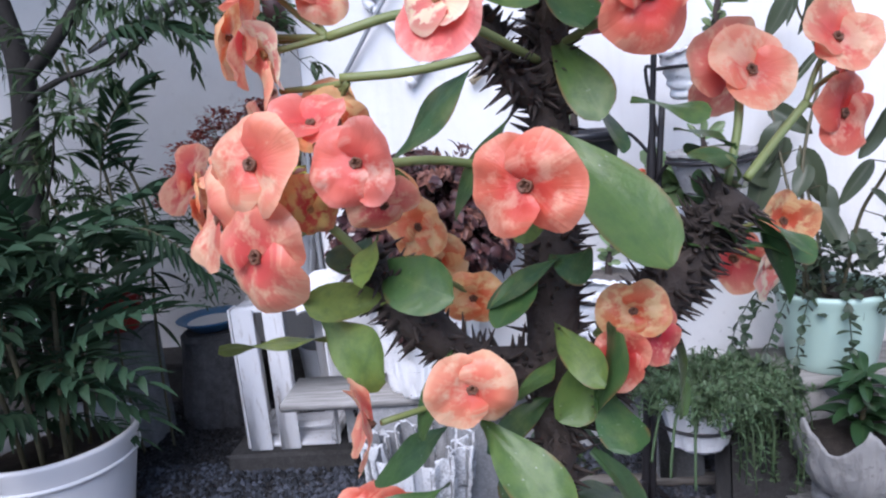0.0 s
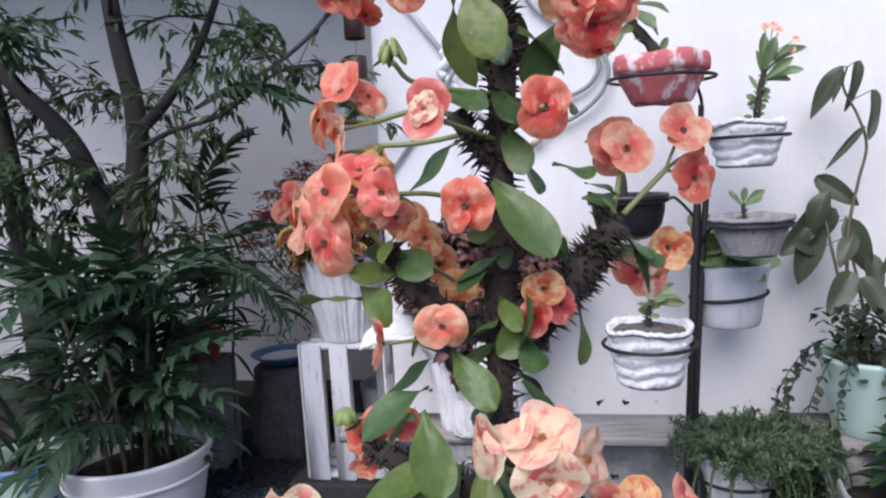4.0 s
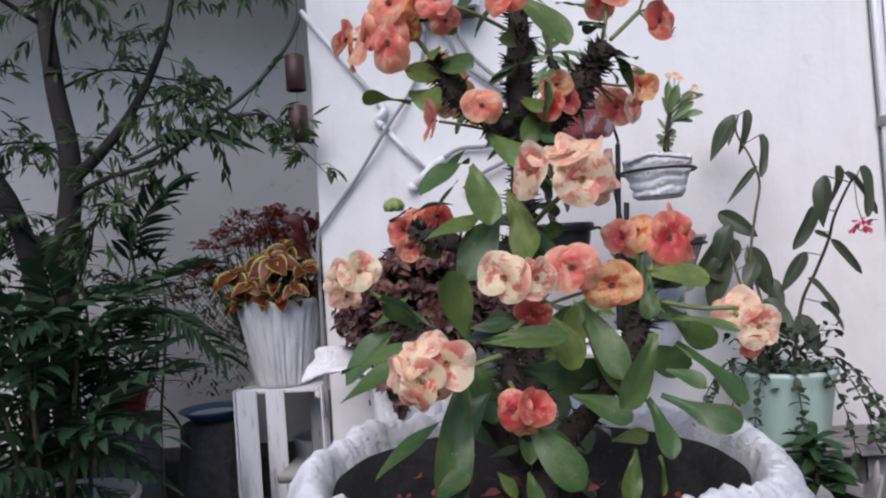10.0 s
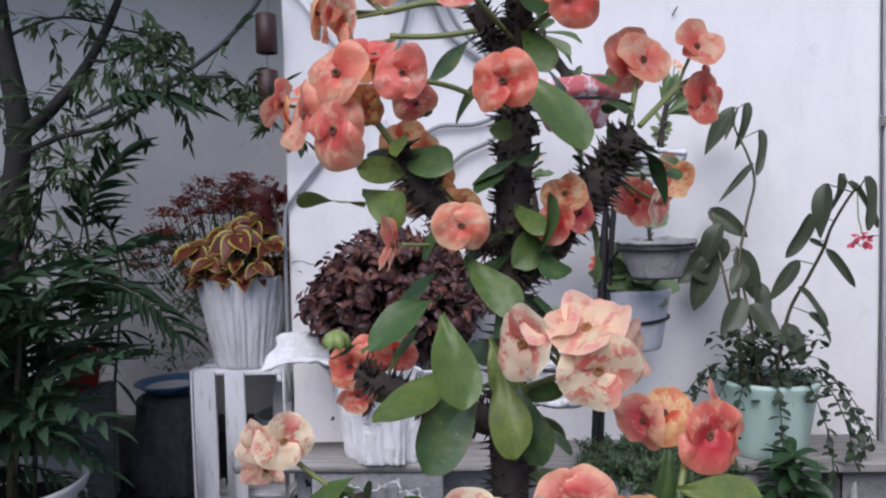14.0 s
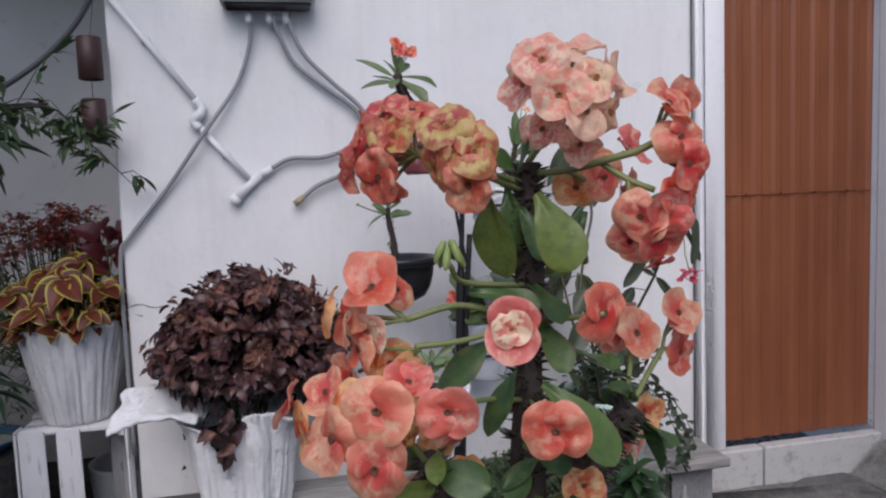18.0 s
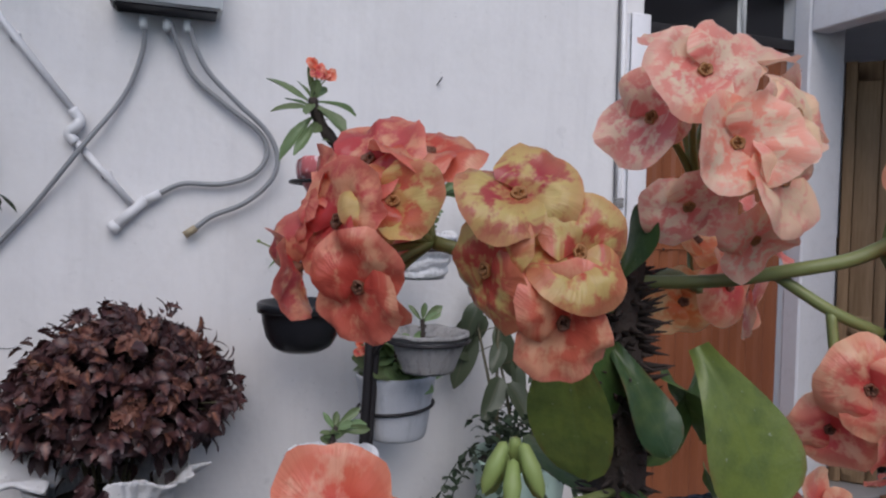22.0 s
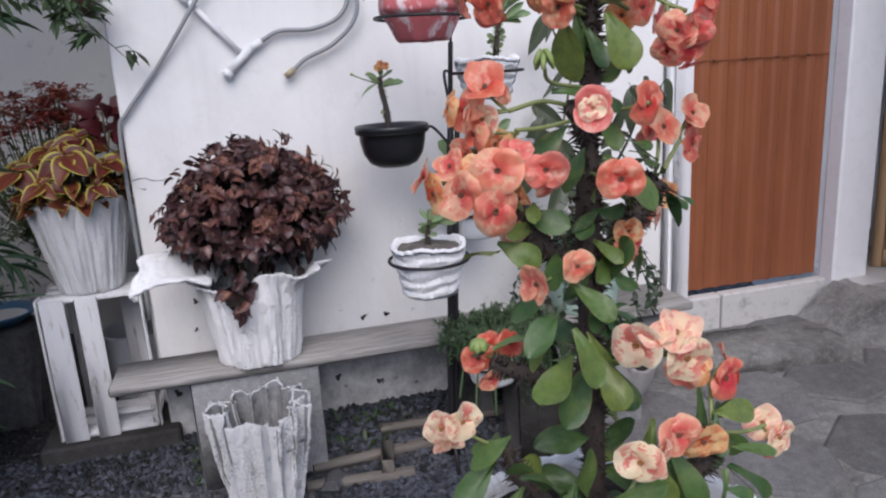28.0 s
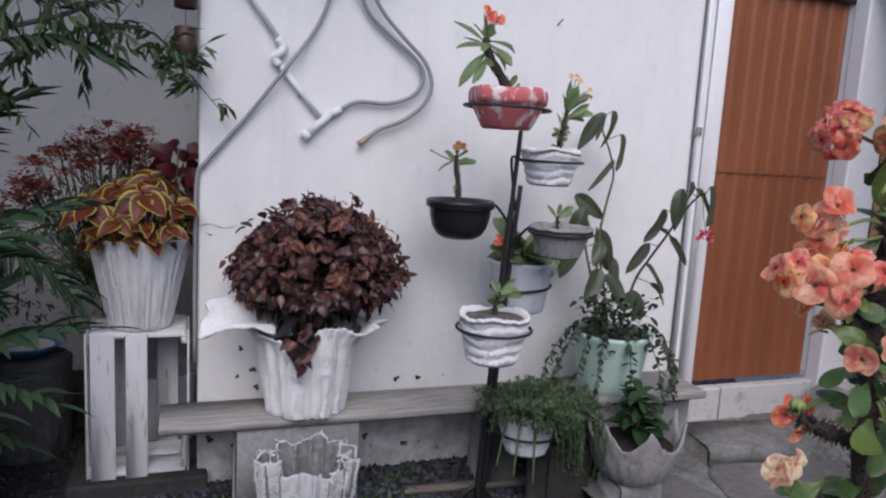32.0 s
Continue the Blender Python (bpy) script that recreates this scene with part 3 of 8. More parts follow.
def surf(bmf, nu, nv, geo=None):
    """A grid of nu x nv cells from a function of (u, v)."""
    g = geo or Geo()
    v = [bmf(i / nu, j / nv) for j in range(nv + 1) for i in range(nu + 1)]
    f = [(j * (nu + 1) + i, j * (nu + 1) + i + 1, (j + 1) * (nu + 1) + i + 1, (j + 1) * (nu + 1) + i) for j in range(nv) for i in range(nu)]
    return g.put(v, f)


# ---------------------------------------------------------------- ground and walls
XC = -0.83  # the corner where the wall steps back
GZ = -0.20  # the gravel lies below the slab and the footing of the wall


def ground_z(x, y):
    """Gravel: level, banked up a little against the footing of the wall."""
    k = max(0.0, min(1.0, (y + 0.42) / 0.40))
    return GZ + 0.12 * k * k * (3 - 2 * k)


xs = [-60, -20, -8] + [-4 + 0.25 * i for i in range(33)] + [8, 20, 60]
ys = [-60, -20, -8] + [-4 + 0.2 * i for i in range(26)] + [3, 8, 20, 60]
g = Geo().put(
    [(x, y, ground_z(x, y) + 0.008 * noise.noise((x * 2, y * 2, 0))) for y in ys for x in xs],
    [(j * len(xs) + i, j * len(xs) + i + 1, (j + 1) * len(xs) + i + 1, (j + 1) * len(xs) + i) for j in range(len(ys) - 1) for i in range(len(xs) - 1)],
)
setting("ground", g, GRAVEL, "dark grey crushed gravel over damp soil", "gravel ground", True)

# the front wall stops at the door opening
H = 3.5
g = Geo().box(1.56 - XC, 0.2, H, ((1.56 + XC) / 2, 0.1, H / 2 - 0.3), 0.006)
g.box(0.80, 0.2, 0.75, (1.56 + 0.4, 0.1, 2.82), 0.004)
g.box(0.22, 0.2, H, (2.36 + 0.11, 0.1, H / 2 - 0.3), 0.004)
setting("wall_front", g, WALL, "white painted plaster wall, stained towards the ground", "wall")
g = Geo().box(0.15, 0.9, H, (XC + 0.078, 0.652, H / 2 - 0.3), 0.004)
setting("wall_return", g, RECESS, "plaster return of the wall, shade mixed into its grey", "wall")
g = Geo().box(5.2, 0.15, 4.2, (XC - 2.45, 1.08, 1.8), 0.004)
setting("wall_recess", g, RECESS, "grey-white plaster wall with mould specks, shade mixed into its colour", "wall")
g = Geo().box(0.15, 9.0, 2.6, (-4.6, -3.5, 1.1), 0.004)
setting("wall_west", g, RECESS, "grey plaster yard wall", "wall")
g = Geo().box(11.0, 0.15, 2.6, (0.2, -7.6, 1.1), 0.004)
setting("wall_south", g, RECESS, "grey plaster yard wall", "wall")
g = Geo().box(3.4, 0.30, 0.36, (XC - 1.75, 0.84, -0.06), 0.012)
setting("ledge", g, DARK_CEMENT, "low rough concrete ledge along the recessed wall", "ledge")
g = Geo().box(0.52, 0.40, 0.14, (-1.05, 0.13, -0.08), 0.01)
setting("footing", g, DARK_CEMENT, "dark concrete footing under the crate", "footing")
# Added slab, never in view; it blocks sky light from the recess.
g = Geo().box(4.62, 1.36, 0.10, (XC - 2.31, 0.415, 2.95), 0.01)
setting("eave", g, RECESS, "unseen eave added to shade the recess", "eave")
# painted plinth under the door, in two lengths with an open joint
g = Geo().box(0.80, 0.06, 0.28, (1.335, -0.032, 0.055), 0.006)
g.box(0.60, 0.06, 0.28, (2.045, -0.032, 0.055), 0.006)
setting("plinth", g, PLINTH, "white painted cement plinth below the door, cracked", "plinth")
g = Geo().box(0.21, 0.095, H, (2.455, -0.0505, H / 2 - 0.3), 0.008)
setting("column", g, COLUMN, "white painted wall end beside the doorway", "column")


def pave_z(y):
    """The paving falls away from the wall."""
    k = max(0.0, min(1.0, (y + 1.5) / 1.4))
    return -0.062 + 0.092 * k


# rough cement step up to the room, a fan of bumpy cement at its foot
g = surf(lambda u, v: (2.23 + 0.22 * u + 0.02 * math.sin(9 * v) - 0.03 * (1 - u) * math.sin(23 * v) - 0.10 * (1 - u) * math.exp(-v * 18), -0.10 - 3.75 * v,
                       pave_z(-0.10 - 3.75 * v) - 0.03 + (0.225 - pave_z(-0.10 - 3.75 * v)) * min(1, (u * 1.5)) ** 0.9 + 0.007 * math.sin(31 * v + 5 * u) + 0.016 * noise.noise((u * 6, v * 40, 1)) + 0.008 * noise.noise((u * 16, v * 130, 4))), 16, 200)
setting("step", g, GRIT, "rough cement step up to the room", "step", True)
g = Geo()
for k in range(9):
    g.box(0.255, 0.395, 0.06, (2.562, -0.53 - 0.40 * k, 0.17), 0.004)
setting("threshold", g, TILE_RED, "dark red glazed tile threshold", "threshold")
g = Geo()
for k in range(2):
    g.box(0.27, 0.395, 0.06, (2.882, -0.41 - 0.40 * k, 0.168), 0.003)
setting("tile_band", g, TILE_BROWN, "brown glazed tile band inside the threshold", "floor tiles")
g = Geo().box(0.95, 4.7, 0.06, (3.495, -1.55, 0.165), 0.004)
g.box(0.59, 0.52, 0.06, (2.723, 0.05, 0.165), 0.004)
g.box(0.325, 2.9, 0.06, (2.855, -2.462, 0.165), 0.004)
setting("room_floor", g, FLOOR_IN, "grey tiled floor of the dim room", "floor")
g = Geo().box(0.12, 2.9, 3.0, (0, 0, 0), 0.004, m=pose(3.55, -0.74, 1.45, 0, 0, -15))
g.box(0.12, 2.2, 3.0, (3.23, -3.05, 1.45), 0.004)
g.box(1.9, 0.12, 3.0, (3.50, 0.72, 1.45), 0.004)
g.box(1.9, 0.12, 3.0, (3.50, -4.05, 1.45), 0.004)
g.box(0.12, 0.40, 3.0, (2.53, 0.44, 1.45), 0.004)
setting("wall_room", g, ROOM, "grey painted walls of the dim room", "wall")
g = Geo().box(1.62, 5.0, 0.12, (3.21, -1.6, 2.42), 0.004)
setting("ceiling", g, ROOM, "plain grey ceiling of the dim room", "ceiling")
g = Geo().box(0.10, 1.16, 1.05, (2.40, -0.682, 2.78), 0.006)
setting("lintel", g, COLUMN, "white painted beam over the wide doorway", "beam")
g = Geo().box(0.10, 2.50, H, (2.40, -2.52, H / 2 - 0.3), 0.008)
setting("wall_side", g, COLUMN, "white painted wall beyond the wide doorway", "wall")
g = Geo().box(0.010, 2.7, 0.030, (0, 0, 0), 0.003, m=pose(3.484, -0.72, 0.2125, 0, 0, -15))
setting("baseboard", g, TILE_RED, "dark tile skirting along the room wall", "baseboard")

# door, frame and the light above it
door = thing("door_1", "closed brown ribbed metal door with painted frame", "door", (0, 0, 0), kind="structure")
g = surf(lambda u, v: (1.572 + 0.776 * u, 0.036 - 0.010 * max(0, min(1, 2.5 * math.sin(2 * math.pi * (u * 8 + 0.2)))), 0.205 + 1.985 * v), 96, 2)
part("panel", g, BROWN, door, "ribbed rust-brown sheet metal", False)
part("seam", Geo().box(0.77, 0.004, 0.006, (1.96, 0.0235, 1.30), 0.001), BROWN, door)
for k in range(4):
    part("rivet", Geo().lathe([(0, 0), (0.006, 0), (0.004, 0.004), (0, 0.005)], 8, m=pose(1.70 + 0.17 * k, 0.012, 1.30, 90)), IRON, door)
part("jamb", Geo().box(0.10, 0.05, 2.06, (1.512, -0.022, 1.225), 0.006), COLUMN, door, "white painted jamb")
part("transom", Geo().box(0.80, 0.06, 0.05, (1.96, 0.02, 2.215), 0.004), IRON, door, "dark metal transom")
part("pane", Geo().box(0.78, 0.01, 0.22, (1.96, 0.06, 2.35), 0.002), BLACK, door, "dark pane above the door")
part("fanlight_bar", Geo().box(0.03, 0.03, 0.22, (2.1, 0.045, 2.35), 0.003), BOX_GREY, door)

leaf = thing("door_2", "open varnished wooden door leaf folded against the wall", "door", (2.76, -0.06, 0.197), -48, kind="structure")
part("stile", Geo().box(0.05, 0.035, 1.98, (-0.075, 0, 0.99), 0.004), LEAF_WOOD, leaf)
part("stile", Geo().box(0.05, 0.035, 1.98, (0.075, 0, 0.99), 0.004), LEAF_WOOD, leaf)
part("panel", Geo().box(0.10, 0.02, 1.90, (0, 0.002, 0.99), 0.004), LEAF_WOOD, leaf)
for z in (0.05, 0.75, 1.93):
    part("rail", Geo().box(0.10, 0.03, 0.09, (0, 0, z), 0.004), LEAF_WOOD, leaf)

# ---------------------------------------------------------------- fixtures on the wall
heater = thing("wall_box", "grey enamel utility box on the wall with cables below", "utility box", (-0.27, 0, 2.05))
g = Geo().box(0.33, 0.12, 0.36, (0, -0.062, 0.184), 0.008)
part("case", g, BOX_GREY, heater)
part("base_trim", Geo().box(0.30, 0.10, 0.016, (0, -0.062, 0.004), 0.004), BLACK, heater, "black plastic underside")
for x in (-0.07, 0.0, 0.06):
    part("gland", Geo().lathe([(0, 0), (0.012, 0), (0.014, -0.03), (0.009, -0.04), (0, -0.04)], 10, c=(x, -0.05, -0.018)), BOX_GREY, heater)
for x in (-0.07, 0.03):
    part("knob", Geo().lathe([(0, 0), (0.02, 0), (0.018, 0.015), (0, 0.018)], 14, m=pose(x, -0.122, 0.09, 90)), WHITE_PLASTIC, heater)

pipe = thing("water_pipe", "grey-white plastic water pipe with elbows on the wall", "pipe")
Y = -0.022
part("run", Geo().tube([(-0.845, Y, 2.136), (-0.53, Y, 1.711)], 0.0115, 12), PVC, pipe)
part("elbow", Geo().tube(soft_line([(-0.545, Y, 1.731), (-0.524, Y, 1.701), (-0.532, Y - 0.006, 1.678), (-0.556, Y, 1.656), (-0.535, Y, 1.628)], 4), 0.0165, 12), PVC, pipe)
part("run", Geo().tube([(-0.54, Y, 1.638), (-0.375, Y, 1.441)], 0.0115, 12), PVC, pipe)
part("tee", Geo().tube([(-0.335, Y, 1.456), (-0.425, Y, 1.369)], 0.016, 12), PVC, pipe)
part("end_cap", Geo().tube([(-0.418, Y, 1.376), (-0.437, Y, 1.357)], 0.02, 12), PVC, pipe)
part("coupling", Geo().tube([(-0.335, Y, 1.453), (-0.29, Y, 1.478)], 0.014, 12), PVC, pipe)
for p in ((-0.7, 1.941), (-0.45, 1.531)):
    part("clip", Geo().box(0.03, 0.014, 0.03, (p[0], -0.009, p[1]), 0.003), PVC, pipe)
hose = thing("water_hose", "grey flexible hose looping down from the box", "hose")
part("hose", Geo().tube(soft_line([(-0.293, -0.022, 1.478), (-0.22, -0.024, 1.512), (-0.10, -0.024, 1.514), (0.0, -0.03, 1.550), (0.045, -0.03, 1.62), (0.02, -0.03, 1.69), (-0.09, -0.028, 1.775), (-0.19, -0.026, 1.86), (-0.235, -0.04, 1.95), (-0.262, -0.052, 2.02)], 6), 0.0085, 10), HOSE, hose)
hose = thing("water_hose", "grey flexible hose with a loose brass end", "hose")
part("hose", Geo().tube(soft_line([(-0.185, -0.03, 1.366), (-0.13, -0.03, 1.408), (-0.03, -0.036, 1.452), (0.05, -0.044, 1.522), (0.078, -0.048, 1.60), (0.045, -0.046, 1.69), (-0.05, -0.044, 1.78), (-0.14, -0.044, 1.87), (-0.185, -0.048, 1.95), (-0.205, -0.052, 2.02)], 6), 0.0085, 10), HOSE, hose)
part("end_fitting", Geo().tube([(-0.182, -0.03, 1.368), (-0.217, -0.03, 1.343)], 0.0125, 10), BRASS, hose, "brass end fitting")
cable = thing("cable", "grey cable hanging from the box to the corner", "cable")
part("lead", Geo().tube(soft_line([(-0.335, -0.05, 2.01), (-0.345, -0.03, 1.92), (-0.40, -0.022, 1.78), (-0.52, -0.045, 1.61), (-0.66, -0.02, 1.42), (-0.80, -0.02, 1.25), (-0.836, -0.014, 1.18), (-0.842, -0.012, 0.9), (-0.842, -0.012, 0.45)], 6), 0.0078, 10), HOSE, cable)
cable = thing("cable", "thick black cable slung from the corner to the tree", "cable")
part("lead", Geo().tube(soft_line([(-0.855, -0.02, 2.20), (-0.86, -0.02, 2.10), (-0.95, 0.02, 1.98), (-1.10, 0.07, 1.86), (-1.30, 0.14, 1.76), (-1.50, 0.2, 1.70), (-1.75, 0.25, 1.62)], 6), 0.010, 10), CABLE, cable)
conduit = thing("conduit", "thin white conduit tied with rope beside the door", "conduit")
part("pipe", Geo().tube([(1.452, -0.018, 0.21), (1.448, -0.018, 3.1)], 0.011, 10), PVC, conduit)
part("wire", Geo().tube(soft_line([(1.433, -0.01, 0.25), (1.436, -0.01, 1.0), (1.43, -0.01, 1.9), (1.434, -0.01, 3.1)], 6), 0.004, 6), CABLE, conduit, "dark wire along the conduit")
for k in range(4):
    part("rope_turn", Geo().tube([(1.450 + 0.022 * math.cos(a), -0.018 + 0.016 * math.sin(a), 1.475 + 0.010 * k + 0.002 * math.sin(3 * a)) for a in [2 * math.pi * i / 14 for i in range(15)]], 0.0045, 6), BOARD, conduit)
nail = thing("nail", "bent rusty nail in the wall", "nail")
part("shank", Geo().tube([(0.66, 0.004, 1.905), (0.662, -0.02, 1.915), (0.672, -0.026, 1.932)], 0.0028, 6), IRON, nail)
crack = Geo()
pts = [(-0.825 + 0.024 * k, -0.0015, 0.995 + 0.018 * math.sin(2.1 * k) * noise.noise((k * 0.7, 3, 0)) + 0.006 * math.sin(1.3 * k)) for k in range(7)]
crack.tube(pts, [0.0010, 0.0016, 0.0009, 0.0014, 0.0009, 0.0008, 0.0004], 5)
setting("crack", crack, CABLE, "fine dark crack in the plaster", "crack")
for k, (x, z, w) in enumerate(((0.0, 0.325, 1.0), (0.101, 0.325, 1.0), (-0.664, 0.493, 0.9), (-0.676, 0.375, 0.7), (-0.614, 0.401, 1.1), (-0.599, 0.325, 1.0), (-0.131, 0.070, 1.2), (0.048, 0.021, 1.2), (-0.783, 0.113, 1.3), (-0.68, 0.088, 1.5))):
    h = Geo().lathe([(0, 0.002), (0.007 * w, 0.002), (0.010 * w, 0.0015), (0.011 * w, 0.0)], 14, lambda a, s, r, z: (r * (1 + 0.30 * math.sin(3 * a + k) + 0.25 * math.sin(2 * a + 2 * k)), z), m=pose(x, 0.0, z, 90))
    setting("wall_hole", h, BLACK if k < 2 else DARK_CEMENT, "chipped dark hole in the plaster", "hole")
chime = thing("hanging_tube", "two dark brown tubes hanging on a string", "wind chime", (-0.878, -0.045, 0))
for z0 in (1.80, 1.59):
    part("tube", Geo().lathe([(0.0, 0.145), (0.036, 0.145), (0.040, 0.142), (0.041, 0.002), (0.036, 0), (0.034, 0.13)], 18, c=(0, 0, z0)), TUBE_BROWN, chime)
part("string", Geo().tube([(0, 0, 1.60), (0, 0, 1.92), (0.02, 0.03, 2.10)], 0.0015, 5), CABLE, chime)


# ---------------------------------------------------------------- slab, stones, boards
fr = random.Random(3)
slab = thing("paving", "grey flagstone paving set in cement by the door", "paving", kind="structure")
g = surf(lambda u, v: (0.62 + 0.10 * math.sin(5 * v) * (1 - u) + 1.62 * u, -0.06 - 5.0 * v, pave_z(-0.06 - 5.0 * v) - 0.006 + 0.005 * noise.noise((u * 7, v * 25, 4))), 12, 60)
part("cement_bed", g, GRIT, slab, "rough grey cement bed")


def flag(cx, cy, rx, ry, seed):
    r = random.Random(seed)
    n = 7
    ang = [2 * math.pi * (k + r.uniform(-0.28, 0.28)) / n for k in range(n)]
    rim = [(cx + rx * math.cos(a) * r.uniform(0.86, 1.08), cy + ry * math.sin(a) * r.uniform(0.86, 1.08)) for a in ang]
    z = 0.003 + r.uniform(-0.005, 0.005)
    v = [(x, y, pave_z(y) - 0.03) for x, y in rim] + [(x, y, pave_z(y) + z - 0.008) for x, y in rim] + [(cx + (x - cx) * 0.93, cy + (y - cy) * 0.93, pave_z(y) + z) for x, y in rim]
    f = [(k, (k + 1) % n, n + (k + 1) % n, n + k) for k in range(n)] + [(n + k, n + (k + 1) % n, 2 * n + (k + 1) % n, 2 * n + k) for k in range(n)] + [tuple(range(2 * n, 3 * n))]
    return Geo().put(v, f)


for j in range(9):
    for i in range(4):
        part("flagstone", flag(0.84 + 0.41 * i + 0.17 * (j % 2) + fr.uniform(-0.05, 0.05), -0.26 - 0.40 * j + fr.uniform(-0.05, 0.05), 0.240, 0.232, 40 + j * 9 + i), FLAG, slab, "", False)

bench = thing("plank_bench", "weathered grey plank laid on a concrete block", "bench")
part("plank", Geo().box(1.52, 0.25, 0.032, (-0.21, -0.205, 0.292), 0.005), BOARD, bench)
block = thing("concrete_block", "grey concrete block under the plank", "concrete block")
part("block", Geo().box(0.47, 0.14, 0.46, (-0.465, -0.245, 0.045), 0.006), CONCRETE, block)
block = thing("concrete_block", "grey concrete block below the plank by the stand", "concrete block")
part("block", Geo().box(0.16, 0.16, 0.40, (0.42, -0.14, 0.075), 0.006), CONCRETE, block)
bench = thing("plank_bench", "weathered plank under the mint pot", "bench")
part("plank", Geo().box(0.72, 0.30, 0.035, (0.96, -0.29, 0.322), 0.005), BOARD, bench)
for x in (0.70, 1.20):
    block = thing("concrete_block", "dark damp concrete block under the plank", "concrete block")
    part("block", Geo().box(0.18, 0.20, 0.37, (x, -0.27, 0.118), 0.006), CONCRETE, block)
block = thing("concrete_slab", "low worn concrete slab lying before the door", "concrete slab", (1.70, -0.375, 0.0), -7)
part("slab", Geo().box(0.72, 0.31, 0.10, (0, 0, 0.036), 0.010), GRIT, block)
for k, (x, y, w, rz) in enumerate(((-0.02, -0.30, 0.55, 4), (0.30, -0.20, 0.60, -3), (-0.12, -0.42, 0.42, -6))):
    st = thing("wood_offcut", "old bare wood offcut lying on the gravel", "wood offcut", (x, y, ground_z(x, y)), rz)
    part("stick", Geo().box(w, 0.045, 0.03, (0, 0, 0.018), 0.004), OLD_WOOD, st)
st = thing("wood_offcut", "short pale wood offcut standing on another", "wood offcut", (0.0, -0.36, ground_z(0, -0.36)), 80)
part("stick", Geo().box(0.16, 0.05, 0.06, (0, 0, 0.05), 0.004), OLD_WOOD, st)

# loose stones and a layer of crushed gravel
for k in range(26):
    x, y = fr.uniform(-1.6, 0.3), fr.uniform(-1.0, -0.42)
    s = fr.uniform(0.018, 0.05)
    if k < 6:
        x, y, s = ((-0.85, -0.62, 0.07), (-0.72, -0.70, 0.05), (-0.98, -0.85, 0.06), (-0.52, -0.72, 0.05), (-0.30, -0.66, 0.06), (-0.22, -0.40, 0.06))[k]
    st = thing("stone", "grey broken stone lying on the gravel", "stone", (x, y, ground_z(x, y)), fr.uniform(0, 180), "loose stones")
    part("stone", Geo().lathe([(0, 0), (s * 0.9, 0.0), (s * 1.1, s * 0.4), (s * 0.6, s * 0.75), (0, s * 0.8)], 7, lambda a, t, r, z, k=k: (r * (1 + 0.25 * math.sin(2 * a + k) + 0.15 * math.sin(5 * a + 2 * k)), z)), ROCK, st, "", False)


def gravel_layer(n, x0, x1, y0, y1, smin, smax, seed, mat):
    r = np.random.RandomState(seed)
    base = np.array([(1, 0, 0), (-1, 0, 0), (0, 1, 0), (0, -1, 0), (0, 0, 1), (0, 0, -0.6)])
    tri = np.array([(0, 2, 4), (2, 1, 4), (1, 3, 4), (3, 0, 4), (2, 0, 5), (1, 2, 5), (3, 1, 5), (0, 3, 5)])
    x, y = r.uniform(x0, x1, n), r.uniform(y0, y1, n)
    z = np.array([ground_z(a, b) for a, b in zip(x, y)])
    s = r.uniform(smin, smax, n) ** 1.0
    a = r.uniform(0, 6.28, n)
    sc = np.stack([s * r.uniform(0.7, 1.3, n), s * r.uniform(0.5, 1.0, n), s * r.uniform(0.4, 0.8, n)], 1)
    v = base[None] * sc[:, None] * r.uniform(0.75, 1.2, (n, 6, 1))
    ca, sa = np.cos(a)[:, None], np.sin(a)[:, None]
    vx, vy, vz = v[..., 0] * ca - v[..., 1] * sa, v[..., 0] * sa + v[..., 1] * ca, v[..., 2] + 0.35 * v[..., 0] * r.uniform(-1, 1, (n, 1))
    v = np.stack([vx + x[:, None], vy + y[:, None], vz + (z + s * 0.25)[:, None]], -1).reshape(-1, 3)
    f = (tri[None] + 6 * np.arange(n)[:, None, None]).reshape(-1, 3)
    me = bpy.data.meshes.new("gravel")
    me.from_pydata(v.tolist(), [], f.tolist())
    me.materials.append(mat)
    return me


gr = tagged(new("gravel", gravel_layer(27000, -2.6, 0.75, -1.5, 0.0, 0.007, 0.024, 5, GRAVEL_STONE)), "loose dark grey crushed stone spread over the ground", "gravel", "", "stuff")
# This layer's dark colour stands in for shade under tree and eave.
gr = tagged(new("gravel", gravel_layer(17000, -3.2, -0.92, -0.75, 0.7, 0.008, 0.020, 6, GRAVEL_SHADE)), "crushed stone coloured dark for the shade in the recess", "gravel", "", "stuff")


def soil_disc(r, z, seed=0, bump=0.01):
    return surf(lambda u, v: (r * u * math.cos(2 * math.pi * v), r * u * math.sin(2 * math.pi * v), z + bump * noise.noise((u * 9 * math.cos(6.283 * v), u * 9 * math.sin(6.283 * v), seed)) + 0.01 * (1 - u)), 8, 24)


def pot_profile(r0, r1, h, wall=0.014, lip=0.0):
    """Outside up, over the rim and down the inside to the soil."""
    out = [(0.0, 0.0), (r0 * 0.96, 0.0), (r0, 0.006)] + [(r0 + (r1 - r0) * k / 8, h * k / 8) for k in range(1, 8)]
    out += [(r1 + lip, h - 0.012), (r1 + lip, h), (r1 - wall * 0.4, h + 0.004), (r1 - wall, h - 0.004)]
    return out + [(r1 - wall - (r1 - r0) * k / 4 * 0.6, h - h * 0.5 * k / 4) for k in range(1, 5)]


